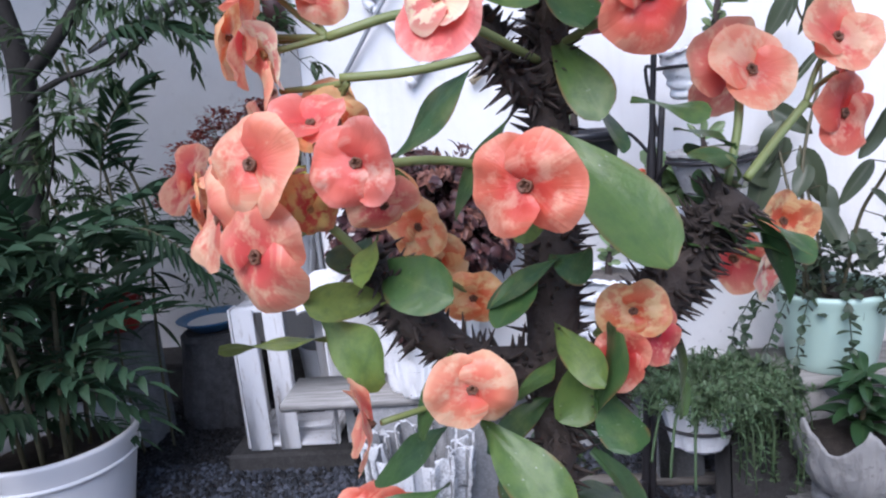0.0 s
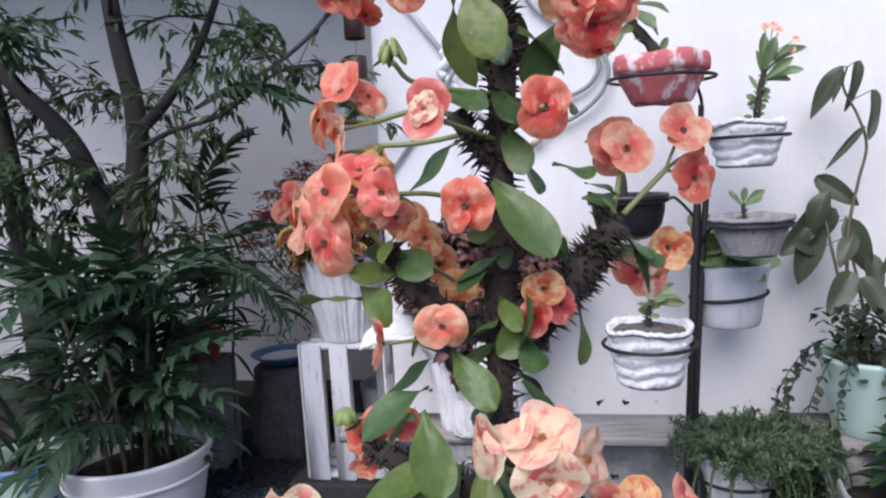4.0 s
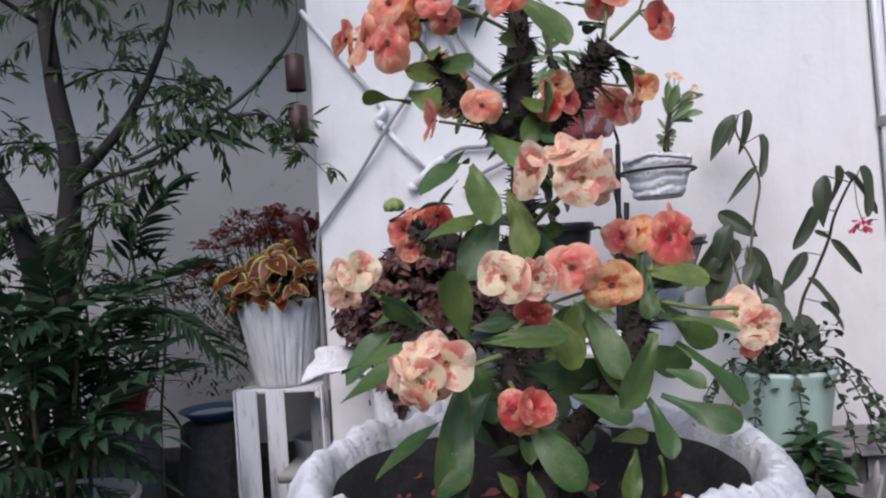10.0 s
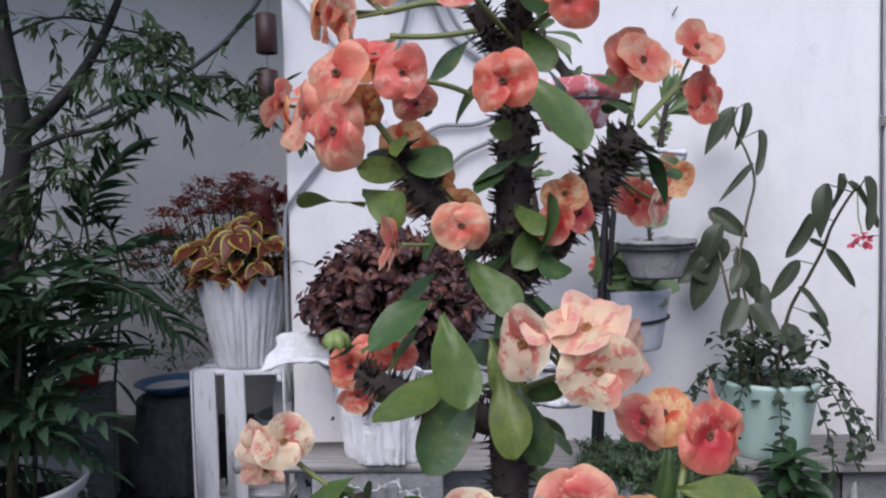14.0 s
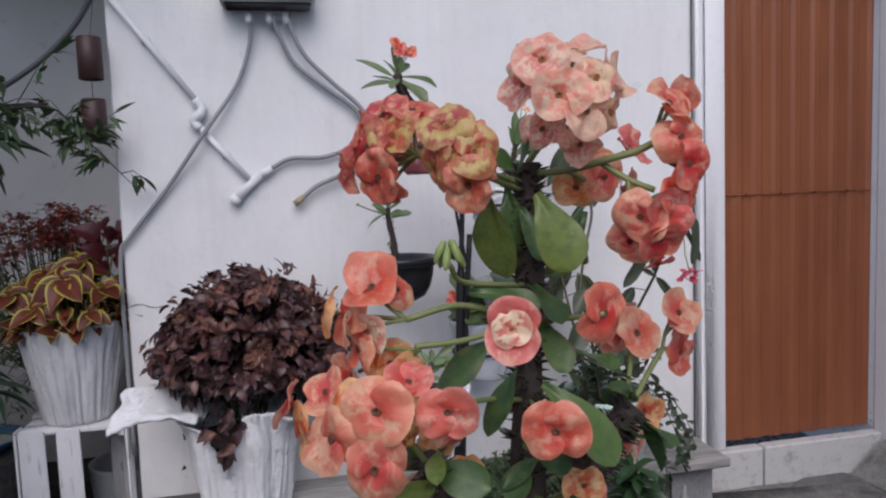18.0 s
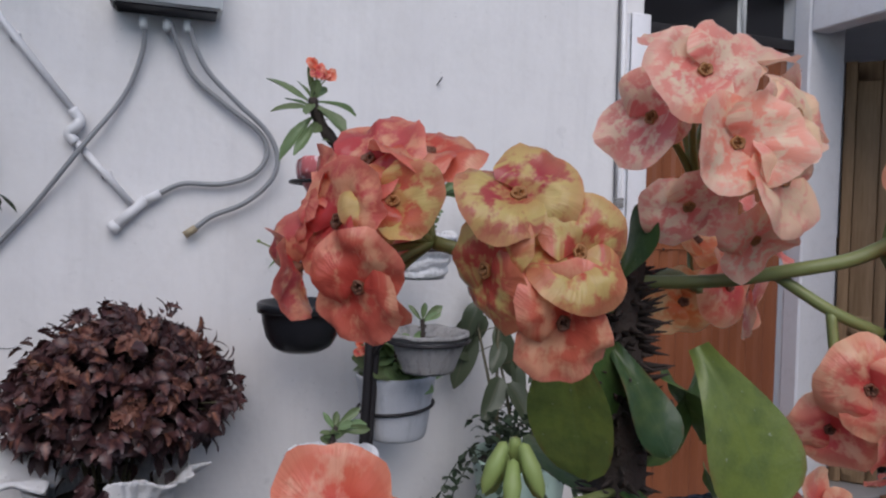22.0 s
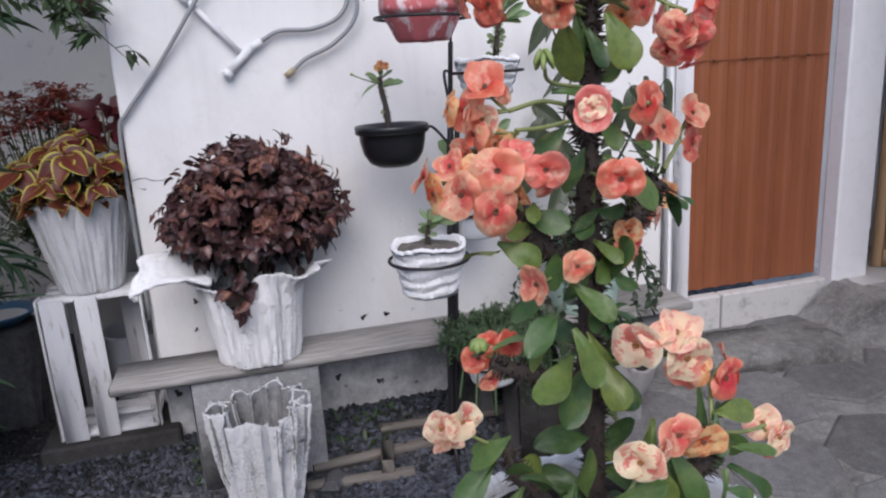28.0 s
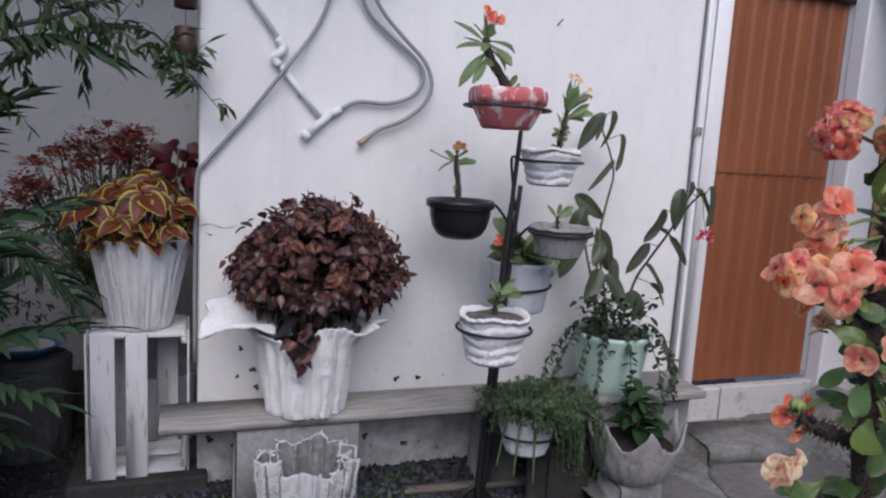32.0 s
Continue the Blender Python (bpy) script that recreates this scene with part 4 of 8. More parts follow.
# ---------------------------------------------------------------- the wooden crate
cr = thing("wooden_crate", "white-painted worn wooden crate standing on end", "crate", (-1.05, 0.12, -0.008))
W, D, HH = 0.36, 0.30, 0.585
for z in (0.012, HH - 0.012):
    for k in range(3):
        part("end_board", Geo().box(W - 0.01, 0.092, 0.018, (0, -D / 2 + 0.055 + 0.096 * k, z), 0.003), CRATE, cr)
for x, w in ((-0.125, 0.088), (-0.005, 0.080)):
    part("front_slat", Geo().box(w, 0.012, HH, (x, -D / 2 - 0.002, HH / 2), 0.003), CRATE, cr)
for x in (-W / 2 + 0.012, W / 2 - 0.012):
    for z in (0.012, HH - 0.012):
        part("corner_batten", Geo().box(0.022, D - 0.02, 0.03, (x, 0, abs(z - 0.022 * (1 if z > 0.1 else -1))), 0.003), CRATE, cr)
for x in (-W / 2 - 0.004, W / 2 + 0.004):
    for y in (-0.10, 0.10):
        part("side_slat", Geo().box(0.010, 0.075 if x < 0 else 0.03, HH, (x, y - (0.02 if x > 0 and y < 0 else 0), HH / 2), 0.002), CRATE, cr)
for x in (-0.10, 0.10):
    part("back_slat", Geo().box(0.085, 0.010, HH, (x, D / 2 + 0.002, HH / 2), 0.003), CRATE, cr)
part("loose_lath", Geo().box(0.20, 0.05, 0.012, (0.05, -0.06, 0.06), 0.002, ), CRATE, cr)
pail = thing("round_pail", "pale grey pail standing behind the crate", "pail", (-0.98, 0.50, -0.10))
part("body", Geo().lathe(pot_profile(0.13, 0.16, 0.36), 28), BUCKET_GREY, pail)

# ---------------------------------------------------------------- planters


def ribs(n, amp, seed=0):
    """Uneven upright ridges as left by draped wet cloth."""
    def f(a, s, rad, z):
        if rad < 0.03:
            return rad, z
        ca, sa = math.cos(a), math.sin(a)
        k = n / 6
        w = abs(noise.noise((k * ca * 2.2 + seed, k * sa * 2.2, z * 1.5))) * 1.6 + 0.5 * noise.noise((k * ca * 5, k * sa * 5 + seed, z * 2.5)) + 0.25 * noise.noise((ca * 24, sa * 24, z * 20 + seed))
        return rad - amp * w + amp * 0.4, z + (0.006 * noise.noise((ca * 3, sa * 3, seed + 2)) if s > 0.5 else 0)
    return f


p1 = thing("planter", "white-painted ribbed mortar planter on the crate", "planter", (-1.045, 0.10, 0.578))
part("body", Geo().lathe([(0, 0), (0.105, 0.0), (0.112, 0.008)] + [(0.112 + 0.074 * k / 20, 0.36 * k / 20) for k in range(1, 21)] + [(0.182, 0.366), (0.172, 0.362), (0.166, 0.34), (0.16, 0.28)], 180, ribs(20, 0.014, 2)), WHITE_MORTAR, p1)
part("soil", soil_disc(0.160, 0.33, 2), SOIL, p1, "dark potting soil")


def bell(a, mid, wide):
    return math.exp(-((((a - mid) + math.pi) % (2 * math.pi) - math.pi) / wide) ** 2)


def drape(a, s, rad, z):
    """Cloth-like planter: runs down the side, a thin lip pulled out into ragged flaps, a deep notch at the front."""
    if rad < 0.03:
        return rad, z
    ca, sa = math.cos(a), math.sin(a)
    w = 0.030 * abs(noise.noise((ca * 4.5, sa * 4.5, z * 1.2))) + 0.010 * noise.noise((ca * 9, sa * 9, z * 2)) + 0.008 * noise.noise((ca * 15, sa * 15, z * 14)) + 0.005 * noise.noise((ca * 32, sa * 32, z * 36))
    lip = 0.0 if z < 0.26 else min(1.0, (z - 0.26) / 0.105)
    if s > 0.86:
        lip = 0.0
    rag = noise.noise((ca * 8, sa * 8, 4)) + 0.8 * noise.noise((ca * 21, sa * 21, 9)) + 0.4 * noise.noise((ca * 45, sa * 45, 2))
    left, right, back = bell(a, 3.42, 0.60), bell(a, -0.62, 0.46), bell(a, 1.4, 0.8)
    rr = rad - w + 0.006 + lip ** 1.7 * (left * (0.045 + 0.03 * rag) + right * (0.085 + 0.05 * rag) + back * 0.04 + 0.012 * rag)
    notch = bell(a, 4.40, 0.23)
    zz = z - 0.15 * notch * max(0.0, (z - 0.15) / 0.2)
    zz += lip ** 2 * (left * (0.016 * math.sin(9 * a + 0.6) - 0.11 * (a - 3.25) + 0.03 * rag) + right * (0.020 * math.sin(9 * a) - 0.01) + 0.010 * rag)
    roll = bell(a, 4.18, 0.07) + bell(a, 4.66, 0.07)
    return rr + 0.016 * lip * roll - 0.02 * notch * lip, zz


p2 = thing("draped_planter", "white mortar planter shaped like draped cloth", "planter", (-0.43, -0.215, 0.308))
out = [(0.0, 0.0), (0.140, 0.0), (0.146, 0.006)] + [(0.146 + 0.040 * k / 24, 0.26 * k / 24) for k in range(1, 25)] + [(0.186 + 0.008 * k / 12, 0.26 + 0.105 * k / 12) for k in range(1, 13)]
out += [(0.191, 0.371), (0.186, 0.366)] + [(0.184 - 0.006 * k / 10, 0.36 - 0.10 * k / 10) for k in range(1, 11)] + [(0.165, 0.2), (0.16, 0.15)]
part("body", Geo().lathe(out, 220, lambda a, s, r, z: drape(a, 0.5 if z < 0.3 else min(s, 0.8), r, z)), POT_MORTAR, p2)


def tongue(u, v):
    """A flap of stiffened cloth: u across, v from the rim outward; ragged, one edge sagging."""
    c = u - 0.5
    rag = noise.noise((u * 5, v * 5, 2)) + 0.6 * noise.noise((u * 14, v * 14, 6))
    out = v * (1 + 0.10 * noise.noise((u * 4, 1, 3)) + 0.05 * math.sin(9 * u) * v)
    w = 0.205 - 0.045 * v + 0.02 * noise.noise((v * 6, 2, 5))
    x = -0.125 - 0.255 * out + 0.03 * c
    y = -0.050 - 0.075 * out + w * c
    z = 0.352 + 0.085 * out - 0.055 * out * out - 0.020 * math.cos(5.5 * c) * (1 - v) - 0.07 * max(0.0, -c - 0.16) * (0.4 + v) - 0.03 * max(0.0, v - 0.80) + 0.05 * c * (0.3 + v) + 0.045 * v + 0.014 * math.sin(7 * u + 3 * v) + 0.009 * rag
    return Vector((x, y, z))


def sheet(f, nu, nv, thick):
    """A closed thin slab over f(u, v)."""
    v = [f(i / nu, j / nv) for j in range(nv + 1) for i in range(nu + 1)]
    n = len(v)
    k = nu + 1
    q = [(j * k + i, j * k + i + 1, (j + 1) * k + i + 1, (j + 1) * k + i) for j in range(nv) for i in range(nu)]
    rim = [i for i in range(k)] + [j * k + nu for j in range(1, nv + 1)] + [nv * k + i for i in range(nu - 1, -1, -1)] + [j * k for j in range(nv - 1, 0, -1)]
    sides = [(rim[i], rim[(i + 1) % len(rim)], n + rim[(i + 1) % len(rim)], n + rim[i]) for i in range(len(rim))]
    return Geo().put(v + [p - Vector((0, 0, thick)) for p in v], [c[::-1] for c in q] + [tuple(n + i for i in c) for c in q] + sides)


part("flap", sheet(tongue, 30, 30, 0.011), POT_MORTAR, p2, "ragged white flap of stiffened cloth")
part("soil", soil_disc(0.160, 0.25, 5), SOIL, p2, "dark potting soil")


def meander(a, s, rad, z):
    """Deep ribbon-like folds that double back on themselves; the rim rises and falls with them."""
    if rad < 0.05:
        return rad, z
    k = min(1.0, max(0.0, z / 0.34)) ** 0.8
    t = 14 * a + 1.3 * math.sin(2 * a + 1) + 0.9 * math.sin(5 * a)
    amp = 0.029 + 0.008 * math.sin(3 * a + 2)
    ca, sa = math.cos(a), math.sin(a)
    rough = 0.008 * noise.noise((ca * 22, sa * 22, z * 18)) + 0.005 * noise.noise((ca * 50, sa * 50, z * 60))
    return rad + k * amp * math.sin(t) + rough, z + (k * (0.016 * math.sin(2 * a + 0.6) + 0.012 * math.sin(7 * a) + 0.010 * noise.noise((ca * 20, sa * 20, 3))) if z > 0.3 else 0), a + k * 0.080 * math.sin(2 * t)


vz = thing("pleated_vase", "empty rough grey-white pleated mortar vase on the gravel", "vase", (-0.47, -0.50, GZ + 0.005))
side = [(0.115 + 0.043 * k / 60, 0.02 + 0.41 * k / 60) for k in range(61)]
part("body", Geo().lathe([(0, 0), (0.10, 0.0)] + side + [(0.157, 0.436), (0.149, 0.432)], 420, meander), VASE_MORTAR, vz, "rough whitewashed outside")
# Bare cement; its darker grey also paints the shade deep in the vase.
part("lining", Geo().lathe([(0.149, 0.432)] + [(r - 0.010, z) for r, z in side[-2:8:-1]] + [(0.04, 0.06), (0, 0.06)], 420, meander), CONCRETE, vz, "bare cement inside, its grey also carrying the shade of the depth")

tub = thing("plastic_tub", "large white plastic tub with a palm growing in it", "tub", (-1.80, -0.36, GZ))
part("body", Geo().lathe(pot_profile(0.195, 0.285, 0.46, 0.012, 0.006), 48), WHITE_PLASTIC, tub)
part("band", Geo().lathe([(0.270, 0.36), (0.277, 0.362), (0.280, 0.372), (0.274, 0.378)], 48), WHITE_PLASTIC, tub)
part("soil", soil_disc(0.25, 0.37, 7, 0.02), SOIL, tub, "dark potting soil")
bk = thing("mint_bucket", "mint plastic bucket spattered with blue paint", "bucket", (-2.30, -0.36, GZ))
part("body", Geo().lathe(pot_profile(0.145, 0.190, 0.42, 0.01, 0.006), 36), MINT, bk)
part("rim_band", Geo().lathe([(0.193, 0.385), (0.200, 0.39), (0.200, 0.42), (0.193, 0.425)], 36), BLUE, bk, "blue painted rim")
for k in range(5):
    a = -1.9 + 0.5 * k
    part("paint_spot", Geo().lathe([(0, 0.0), (0.012 + 0.004 * (k % 3), 0.001), (0.009, 0.003), (0, 0.003)], 9, m=Matrix.Translation((0.177 * math.cos(a), 0.177 * math.sin(a), 0.27 + 0.03 * (k % 3))) @ Vector((math.cos(a), math.sin(a), -0.13)).to_track_quat("Z", "Y").to_matrix().to_4x4()), BLUE, bk)
part("soil", soil_disc(0.172, 0.36, 8), SOIL, bk)
stick = thing("stick", "pale bare stick leaning on the mint bucket", "stick")
part("shaft", Geo().tube([(-2.55, -0.98, GZ + 0.01), (-2.12, -0.50, 0.05)], 0.012, 8), BOARD, stick)

mint = thing("mint_pot", "large mint-green plastic pot on the plank", "pot", (0.887, -0.30, 0.340))
part("body", Geo().lathe(pot_profile(0.130, 0.170, 0.255, 0.010, 0.006), 44), MINT, mint)
part("soil", soil_disc(0.155, 0.225, 11), SOIL, mint)


def ragged_cup(a, s, rad, z):
    """A cup of draped cloth: the rim runs into uneven points, folds fall from them."""
    if rad < 0.03:
        return rad, z
    ca, sa = math.cos(a), math.sin(a)
    pt = abs(math.sin(3.5 * a + 0.5 * math.sin(2 * a))) ** 0.7
    k = min(1.0, z / 0.2)
    up = max(0.0, (z - 0.10) / 0.13)
    return rad * (1 + 0.07 * k * (1 - pt)) + 0.006 * noise.noise((ca * 5, sa * 5, z * 4)) + 0.004 * noise.noise((ca * 14, sa * 14, z * 20)), z + up * (0.095 * (0.42 - pt) + 0.025 * noise.noise((ca * 3, sa * 3, 2)) + 0.008 * noise.noise((ca * 12, sa * 12, 6)))


cp = thing("scalloped_pot", "grey mortar pot with a scalloped cloth-like rim", "pot", (0.84, -0.60, 0.065))
cup = [(0, 0), (0.09, 0.0), (0.125, 0.02), (0.148, 0.06), (0.165, 0.10)] + [(0.165 + 0.023 * k / 8, 0.10 + 0.13 * k / 8) for k in range(1, 9)]
part("body", Geo().lathe(cup + [(0.184, 0.236), (0.177, 0.23), (0.165, 0.17), (0.15, 0.12), (0, 0.115)], 150, ragged_cup), GREY_MORTAR, cp)
part("soil", soil_disc(0.155, 0.15, 12), SOIL, cp)
ped = thing("pedestal", "small grey concrete block under the scalloped pot", "pedestal", (0.84, -0.60, -0.03))
part("block", Geo().box(0.20, 0.17, 0.093, (0, 0, 0.0475), 0.006), CONCRETE, ped)
ped = thing("concrete_block", "dark concrete block beside the scalloped pot", "concrete block", (0.60, -0.43, GZ))
part("block", Geo().box(0.20, 0.18, 0.38, (0, 0, 0.19), 0.006), DARK_CEMENT, ped)

rp = thing("red_pot", "dark red plastic pot hanging in the shade", "hanging pot", (-1.86, 0.30, 0.44))
part("body", Geo().lathe(pot_profile(0.07, 0.105, 0.16, 0.008, 0.004), 26), RED_PLASTIC, rp)
part("handle", Geo().tube([(0.10 * math.cos(t), -0.02, 0.14 + 0.30 * math.sin(t)) for t in [math.pi * k / 12 for k in range(13)]], 0.003, 6), PVC, rp)
part("soil", soil_disc(0.09, 0.13, 3), SOIL, rp)
st = thing("plant_stool", "dark low block under the red pot", "block", (-1.86, 0.30, -0.2))
part("block", Geo().box(0.22, 0.22, 0.643, (0, 0, 0.32), 0.01), CONCRETE, st)
ba = thing("basin", "blue and white enamel basin on a dark stone", "basin", (-1.535, 0.50, 0.36))
part("bowl", Geo().lathe([(0, 0), (0.09, 0), (0.14, 0.04), (0.165, 0.055), (0.160, 0.058), (0.13, 0.045), (0.08, 0.012), (0, 0.01)], 32), BLUE, ba)
part("water", Geo().lathe([(0, 0.035), (0.125, 0.035)], 32), PVC, ba, "pale film on the water")
bu = thing("rough_stone", "dark damp rough stone block in the shaded corner", "stone block", (-1.53, 0.50, -0.12))
part("stone", Geo().lathe([(0, 0), (0.17, 0.0), (0.185, 0.10), (0.18, 0.22), (0.175, 0.36), (0.165, 0.455), (0.14, 0.476), (0, 0.478)], 40, lambda a, s, r, z: (r * (1 + 0.16 * noise.noise((1.5 * math.cos(a), 1.5 * math.sin(a), z * 4)) + 0.06 * noise.noise((6 * math.cos(a), 6 * math.sin(a), z * 14))), z)), ROCK, bu, "", False)

# ---------------------------------------------------------------- the iron plant stand and its pots
stand = thing("plant_stand", "black iron plant stand with ring holders", "plant stand", (0, 0, 0))
pole = [(0.262, -0.36, GZ), (0.300, -0.36, 0.5), (0.328, -0.36, 1.05), (0.350, -0.36, 1.43)]
part("pole", Geo().tube(soft_line(pole, 4), [0.015] * 9 + [0.009] * 4, 10), IRON, stand)
part("pole", Geo().tube(soft_line([(0.285, -0.372, GZ), (0.315, -0.372, 0.5), (0.348, -0.365, 1.0), (0.366, -0.36, 1.22)], 4), 0.010, 8), IRON, stand)
for a in (0.4, 2.5, 4.6):
    part("foot", Geo().tube([(0.266, -0.36, -0.02), (0.266 + 0.16 * math.cos(a), -0.36 + 0.16 * math.sin(a), GZ + 0.012)], 0.008, 8), IRON, stand)


def ring(cx, cy, z, r, px, pz, tilt=0.0):
    pts = [(cx + r * math.cos(2 * math.pi * k / 36), cy + r * math.sin(2 * math.pi * k / 36), z + tilt * math.cos(2 * math.pi * k / 36)) for k in range(37)]
    part("ring", Geo().tube(pts, 0.0055, 8, False), IRON, stand)
    d = Vector((px - cx, -0.36 - cy, 0)).normalized()
    near = Vector((cx, cy, z)) + d * r
    part("arm", Geo().tube(soft_line([near, near + d * 0.03 + Vector((0, 0, 0.0)), Vector((px, -0.36, pz + 0.03)), Vector((px, -0.36, pz))], 5), 0.0055, 8), IRON, stand)


RED_P, WH2, BLK, GRY, BKT, WH1, FERN = (0.209, -0.53), (0.477, -0.38), (0.112, -0.375), (0.45, -0.56), (0.437, -0.28), (0.14, -0.70), (0.42, -0.47)
ring(*RED_P, 1.505, 0.155, 0.350, 1.42, -0.004)
ring(*WH2, 1.320, 0.128, 0.345, 1.12)
ring(*BLK, 1.135, 0.126, 0.330, 1.03)
ring(*GRY, 1.060, 0.118, 0.330, 0.94)
ring(*BKT, 0.800, 0.124, 0.318, 0.74, 0.01)
ring(*WH1, 0.742, 0.131, 0.312, 0.62)
ring(*FERN, 0.250, 0.13, 0.284, 0.15)


def wraps(n, amp):
    """Rolls of cement laid round the pot, uneven and crumbly."""
    def f(a, s, r, z):
        if r < 0.03:
            return r, z
        ca, sa = math.cos(a), math.sin(a)
        fold = math.sin(n * 46 * z + 0.5 * math.sin(2 * a) + 0.8 * noise.noise((ca * 1.6, sa * 1.6, z * 6)))
        k = 1.0 if s < 0.72 else 0.4
        return r + k * (amp * (abs(fold) ** 0.7 - 0.6) + 0.005 * noise.noise((ca * 5, sa * 5, z * 60)) + 0.004 * noise.noise((ca * 14, sa * 14, z * 110)) + 0.0025 * noise.noise((ca * 34, sa * 34, z * 240))), z + (0.006 * math.sin(3 * a + 1) + 0.006 * noise.noise((ca * 4, sa * 4, 1)) + 0.004 * noise.noise((ca * 14, sa * 14, 1)) if s > 0.5 else 0)
    return f


def small_pot(name, label, xy, z, r0, r1, h, mat, wob=None, seg=56, wall=0.016, soil=0.03):
    p = thing(name, label, "pot", (*xy, z))
    prof = pot_profile(r0, r1, h, wall)
    if wob:
        prof = prof[:3] + [(r0 + (r1 - r0) * k / 28, h * k / 28) for k in range(1, 28)] + prof[10:]
    part("body", Geo().lathe(prof, seg * 2 if wob else seg, wob), mat, p)
    part("soil", soil_disc(r1 - wall - 0.004, h - soil, len(name), 0.008), DRY_SOIL, p, "dry brown soil")
    return p


def bowl_red(a, s, r, z):
    return (r + 0.004 * math.sin(5 * a + 2) + 0.003 * math.sin(11 * a) if r > 0.03 else r), z + 0.003 * math.sin(4 * a)


rw = thing("red_white_pot", "red pot streaked with white paint, in a ring", "pot", (*RED_P, 1.432))
part("body", Geo().lathe([(0, 0), (0.080, 0.0), (0.088, 0.006), (0.100, 0.03), (0.116, 0.06), (0.126, 0.082), (0.128, 0.086), (0.138, 0.090), (0.141, 0.104), (0.141, 0.124), (0.137, 0.138), (0.131, 0.142), (0.124, 0.136), (0.118, 0.11), (0.11, 0.09)], 72, bowl_red), RED_MORTAR, rw)
part("soil", soil_disc(0.120, 0.118, 13, 0.008), DRY_SOIL, rw, "dry brown soil")
small_pot("white_pot", "white mortar pot with wrapped folds, in a ring", WH2, 1.225, 0.080, 0.118, 0.140, POT_MORTAR, wraps(2.1, 0.011), 90)
small_pot("white_pot", "white mortar pot with coiled folds, in the low ring", WH1, 0.625, 0.088, 0.122, 0.168, POT_MORTAR, wraps(1.9, 0.011), 90, 0.016, 0.012)
small_pot("grey_pot", "rough grey mortar pot with vertical ribs", GRY, 0.968, 0.072, 0.118, 0.115, GREY_MORTAR, ribs(14, 0.006, 5))
small_pot("grey_bucket", "bucket painted streaky grey, in a ring", BKT, 0.700, 0.100, 0.132, 0.205, BUCKET_GREY, None, 36, 0.008)
small_pot("fern_pot", "white mortar pot overgrown with trailing stems", FERN, 0.165, 0.085, 0.125, 0.17, WHITE_ROUGH, ribs(7, 0.010, 9))
bp = thing("black_bowl", "black plastic bowl pot hanging in a ring", "pot", (*BLK, 1.012))
part("body", Geo().lathe([(0, 0), (0.060, 0.0), (0.086, 0.014), (0.106, 0.046), (0.116, 0.09), (0.119, 0.122), (0.131, 0.124), (0.132, 0.143), (0.128, 0.147), (0.122, 0.143), (0.110, 0.135), (0.09, 0.10), (0, 0.095)], 44), BLACK, bp)
part("soil", soil_disc(0.110, 0.118, 4, 0.006), SOIL, bp, "dry brown soil")


# ---------------------------------------------------------------- the flowering plant in its pot
LEAF_A = thick_leaf()
RED = bract("coral_red_bract", (0.74, 0.066, 0.058), (0.93, 0.48, 0.32), (0.91, 0.33, 0.20), 0.30, 0.8, 0.13)
CORAL = bract("salmon_bract", (0.83, 0.145, 0.118), (0.96, 0.62, 0.40), (0.95, 0.50, 0.30), 0.38, 0.8, 0.13)
PINK = bract("pink_bract", (0.78, 0.100, 0.100), (0.96, 0.62, 0.46), (0.90, 0.32, 0.25), 0.32, 0.8, 0.13)
CREAM = bract("cream_bract", (0.95, 0.78, 0.53), (0.80, 0.085, 0.085), (0.95, 0.76, 0.53), 0.38, 0.85, 0.06)
PALE = bract("pale_pink_bract", (0.94, 0.31, 0.25), (0.98, 0.84, 0.60), (0.96, 0.50, 0.37), 0.44, 1.9, 0.12)
MOTTLED = bract("mottled_old_bract", (0.58, 0.085, 0.070), (0.74, 0.64, 0.22), (0.64, 0.32, 0.15), 0.42, 0.9, 0.10)
ORANGE = bract("orange_bract", (0.78, 0.17, 0.065), (0.93, 0.66, 0.32), (0.91, 0.48, 0.22), 0.46, 0.9, 0.12)
BLUSH = bract("blush_cream_bract", (0.97, 0.76, 0.50), (0.92, 0.28, 0.24), (0.95, 0.52, 0.40), 0.34, 1.1, 0.14)
DUSTY = bract("dusty_red_bract", (0.66, 0.095, 0.075), (0.90, 0.52, 0.30), (0.76, 0.24, 0.16), 0.40, 0.9, 0.12)
EYE = plain("flower_eye", (0.16, 0.065, 0.035), 0.6, 0, 0.3, 200)
EYE_PALE = plain("pale_flower_eye", (0.34, 0.15, 0.05), 0.6, 0, 0.3, 200)
BUD = plain("green_bud", (0.23, 0.30, 0.09), 0.5, 0, 0.2, 120)


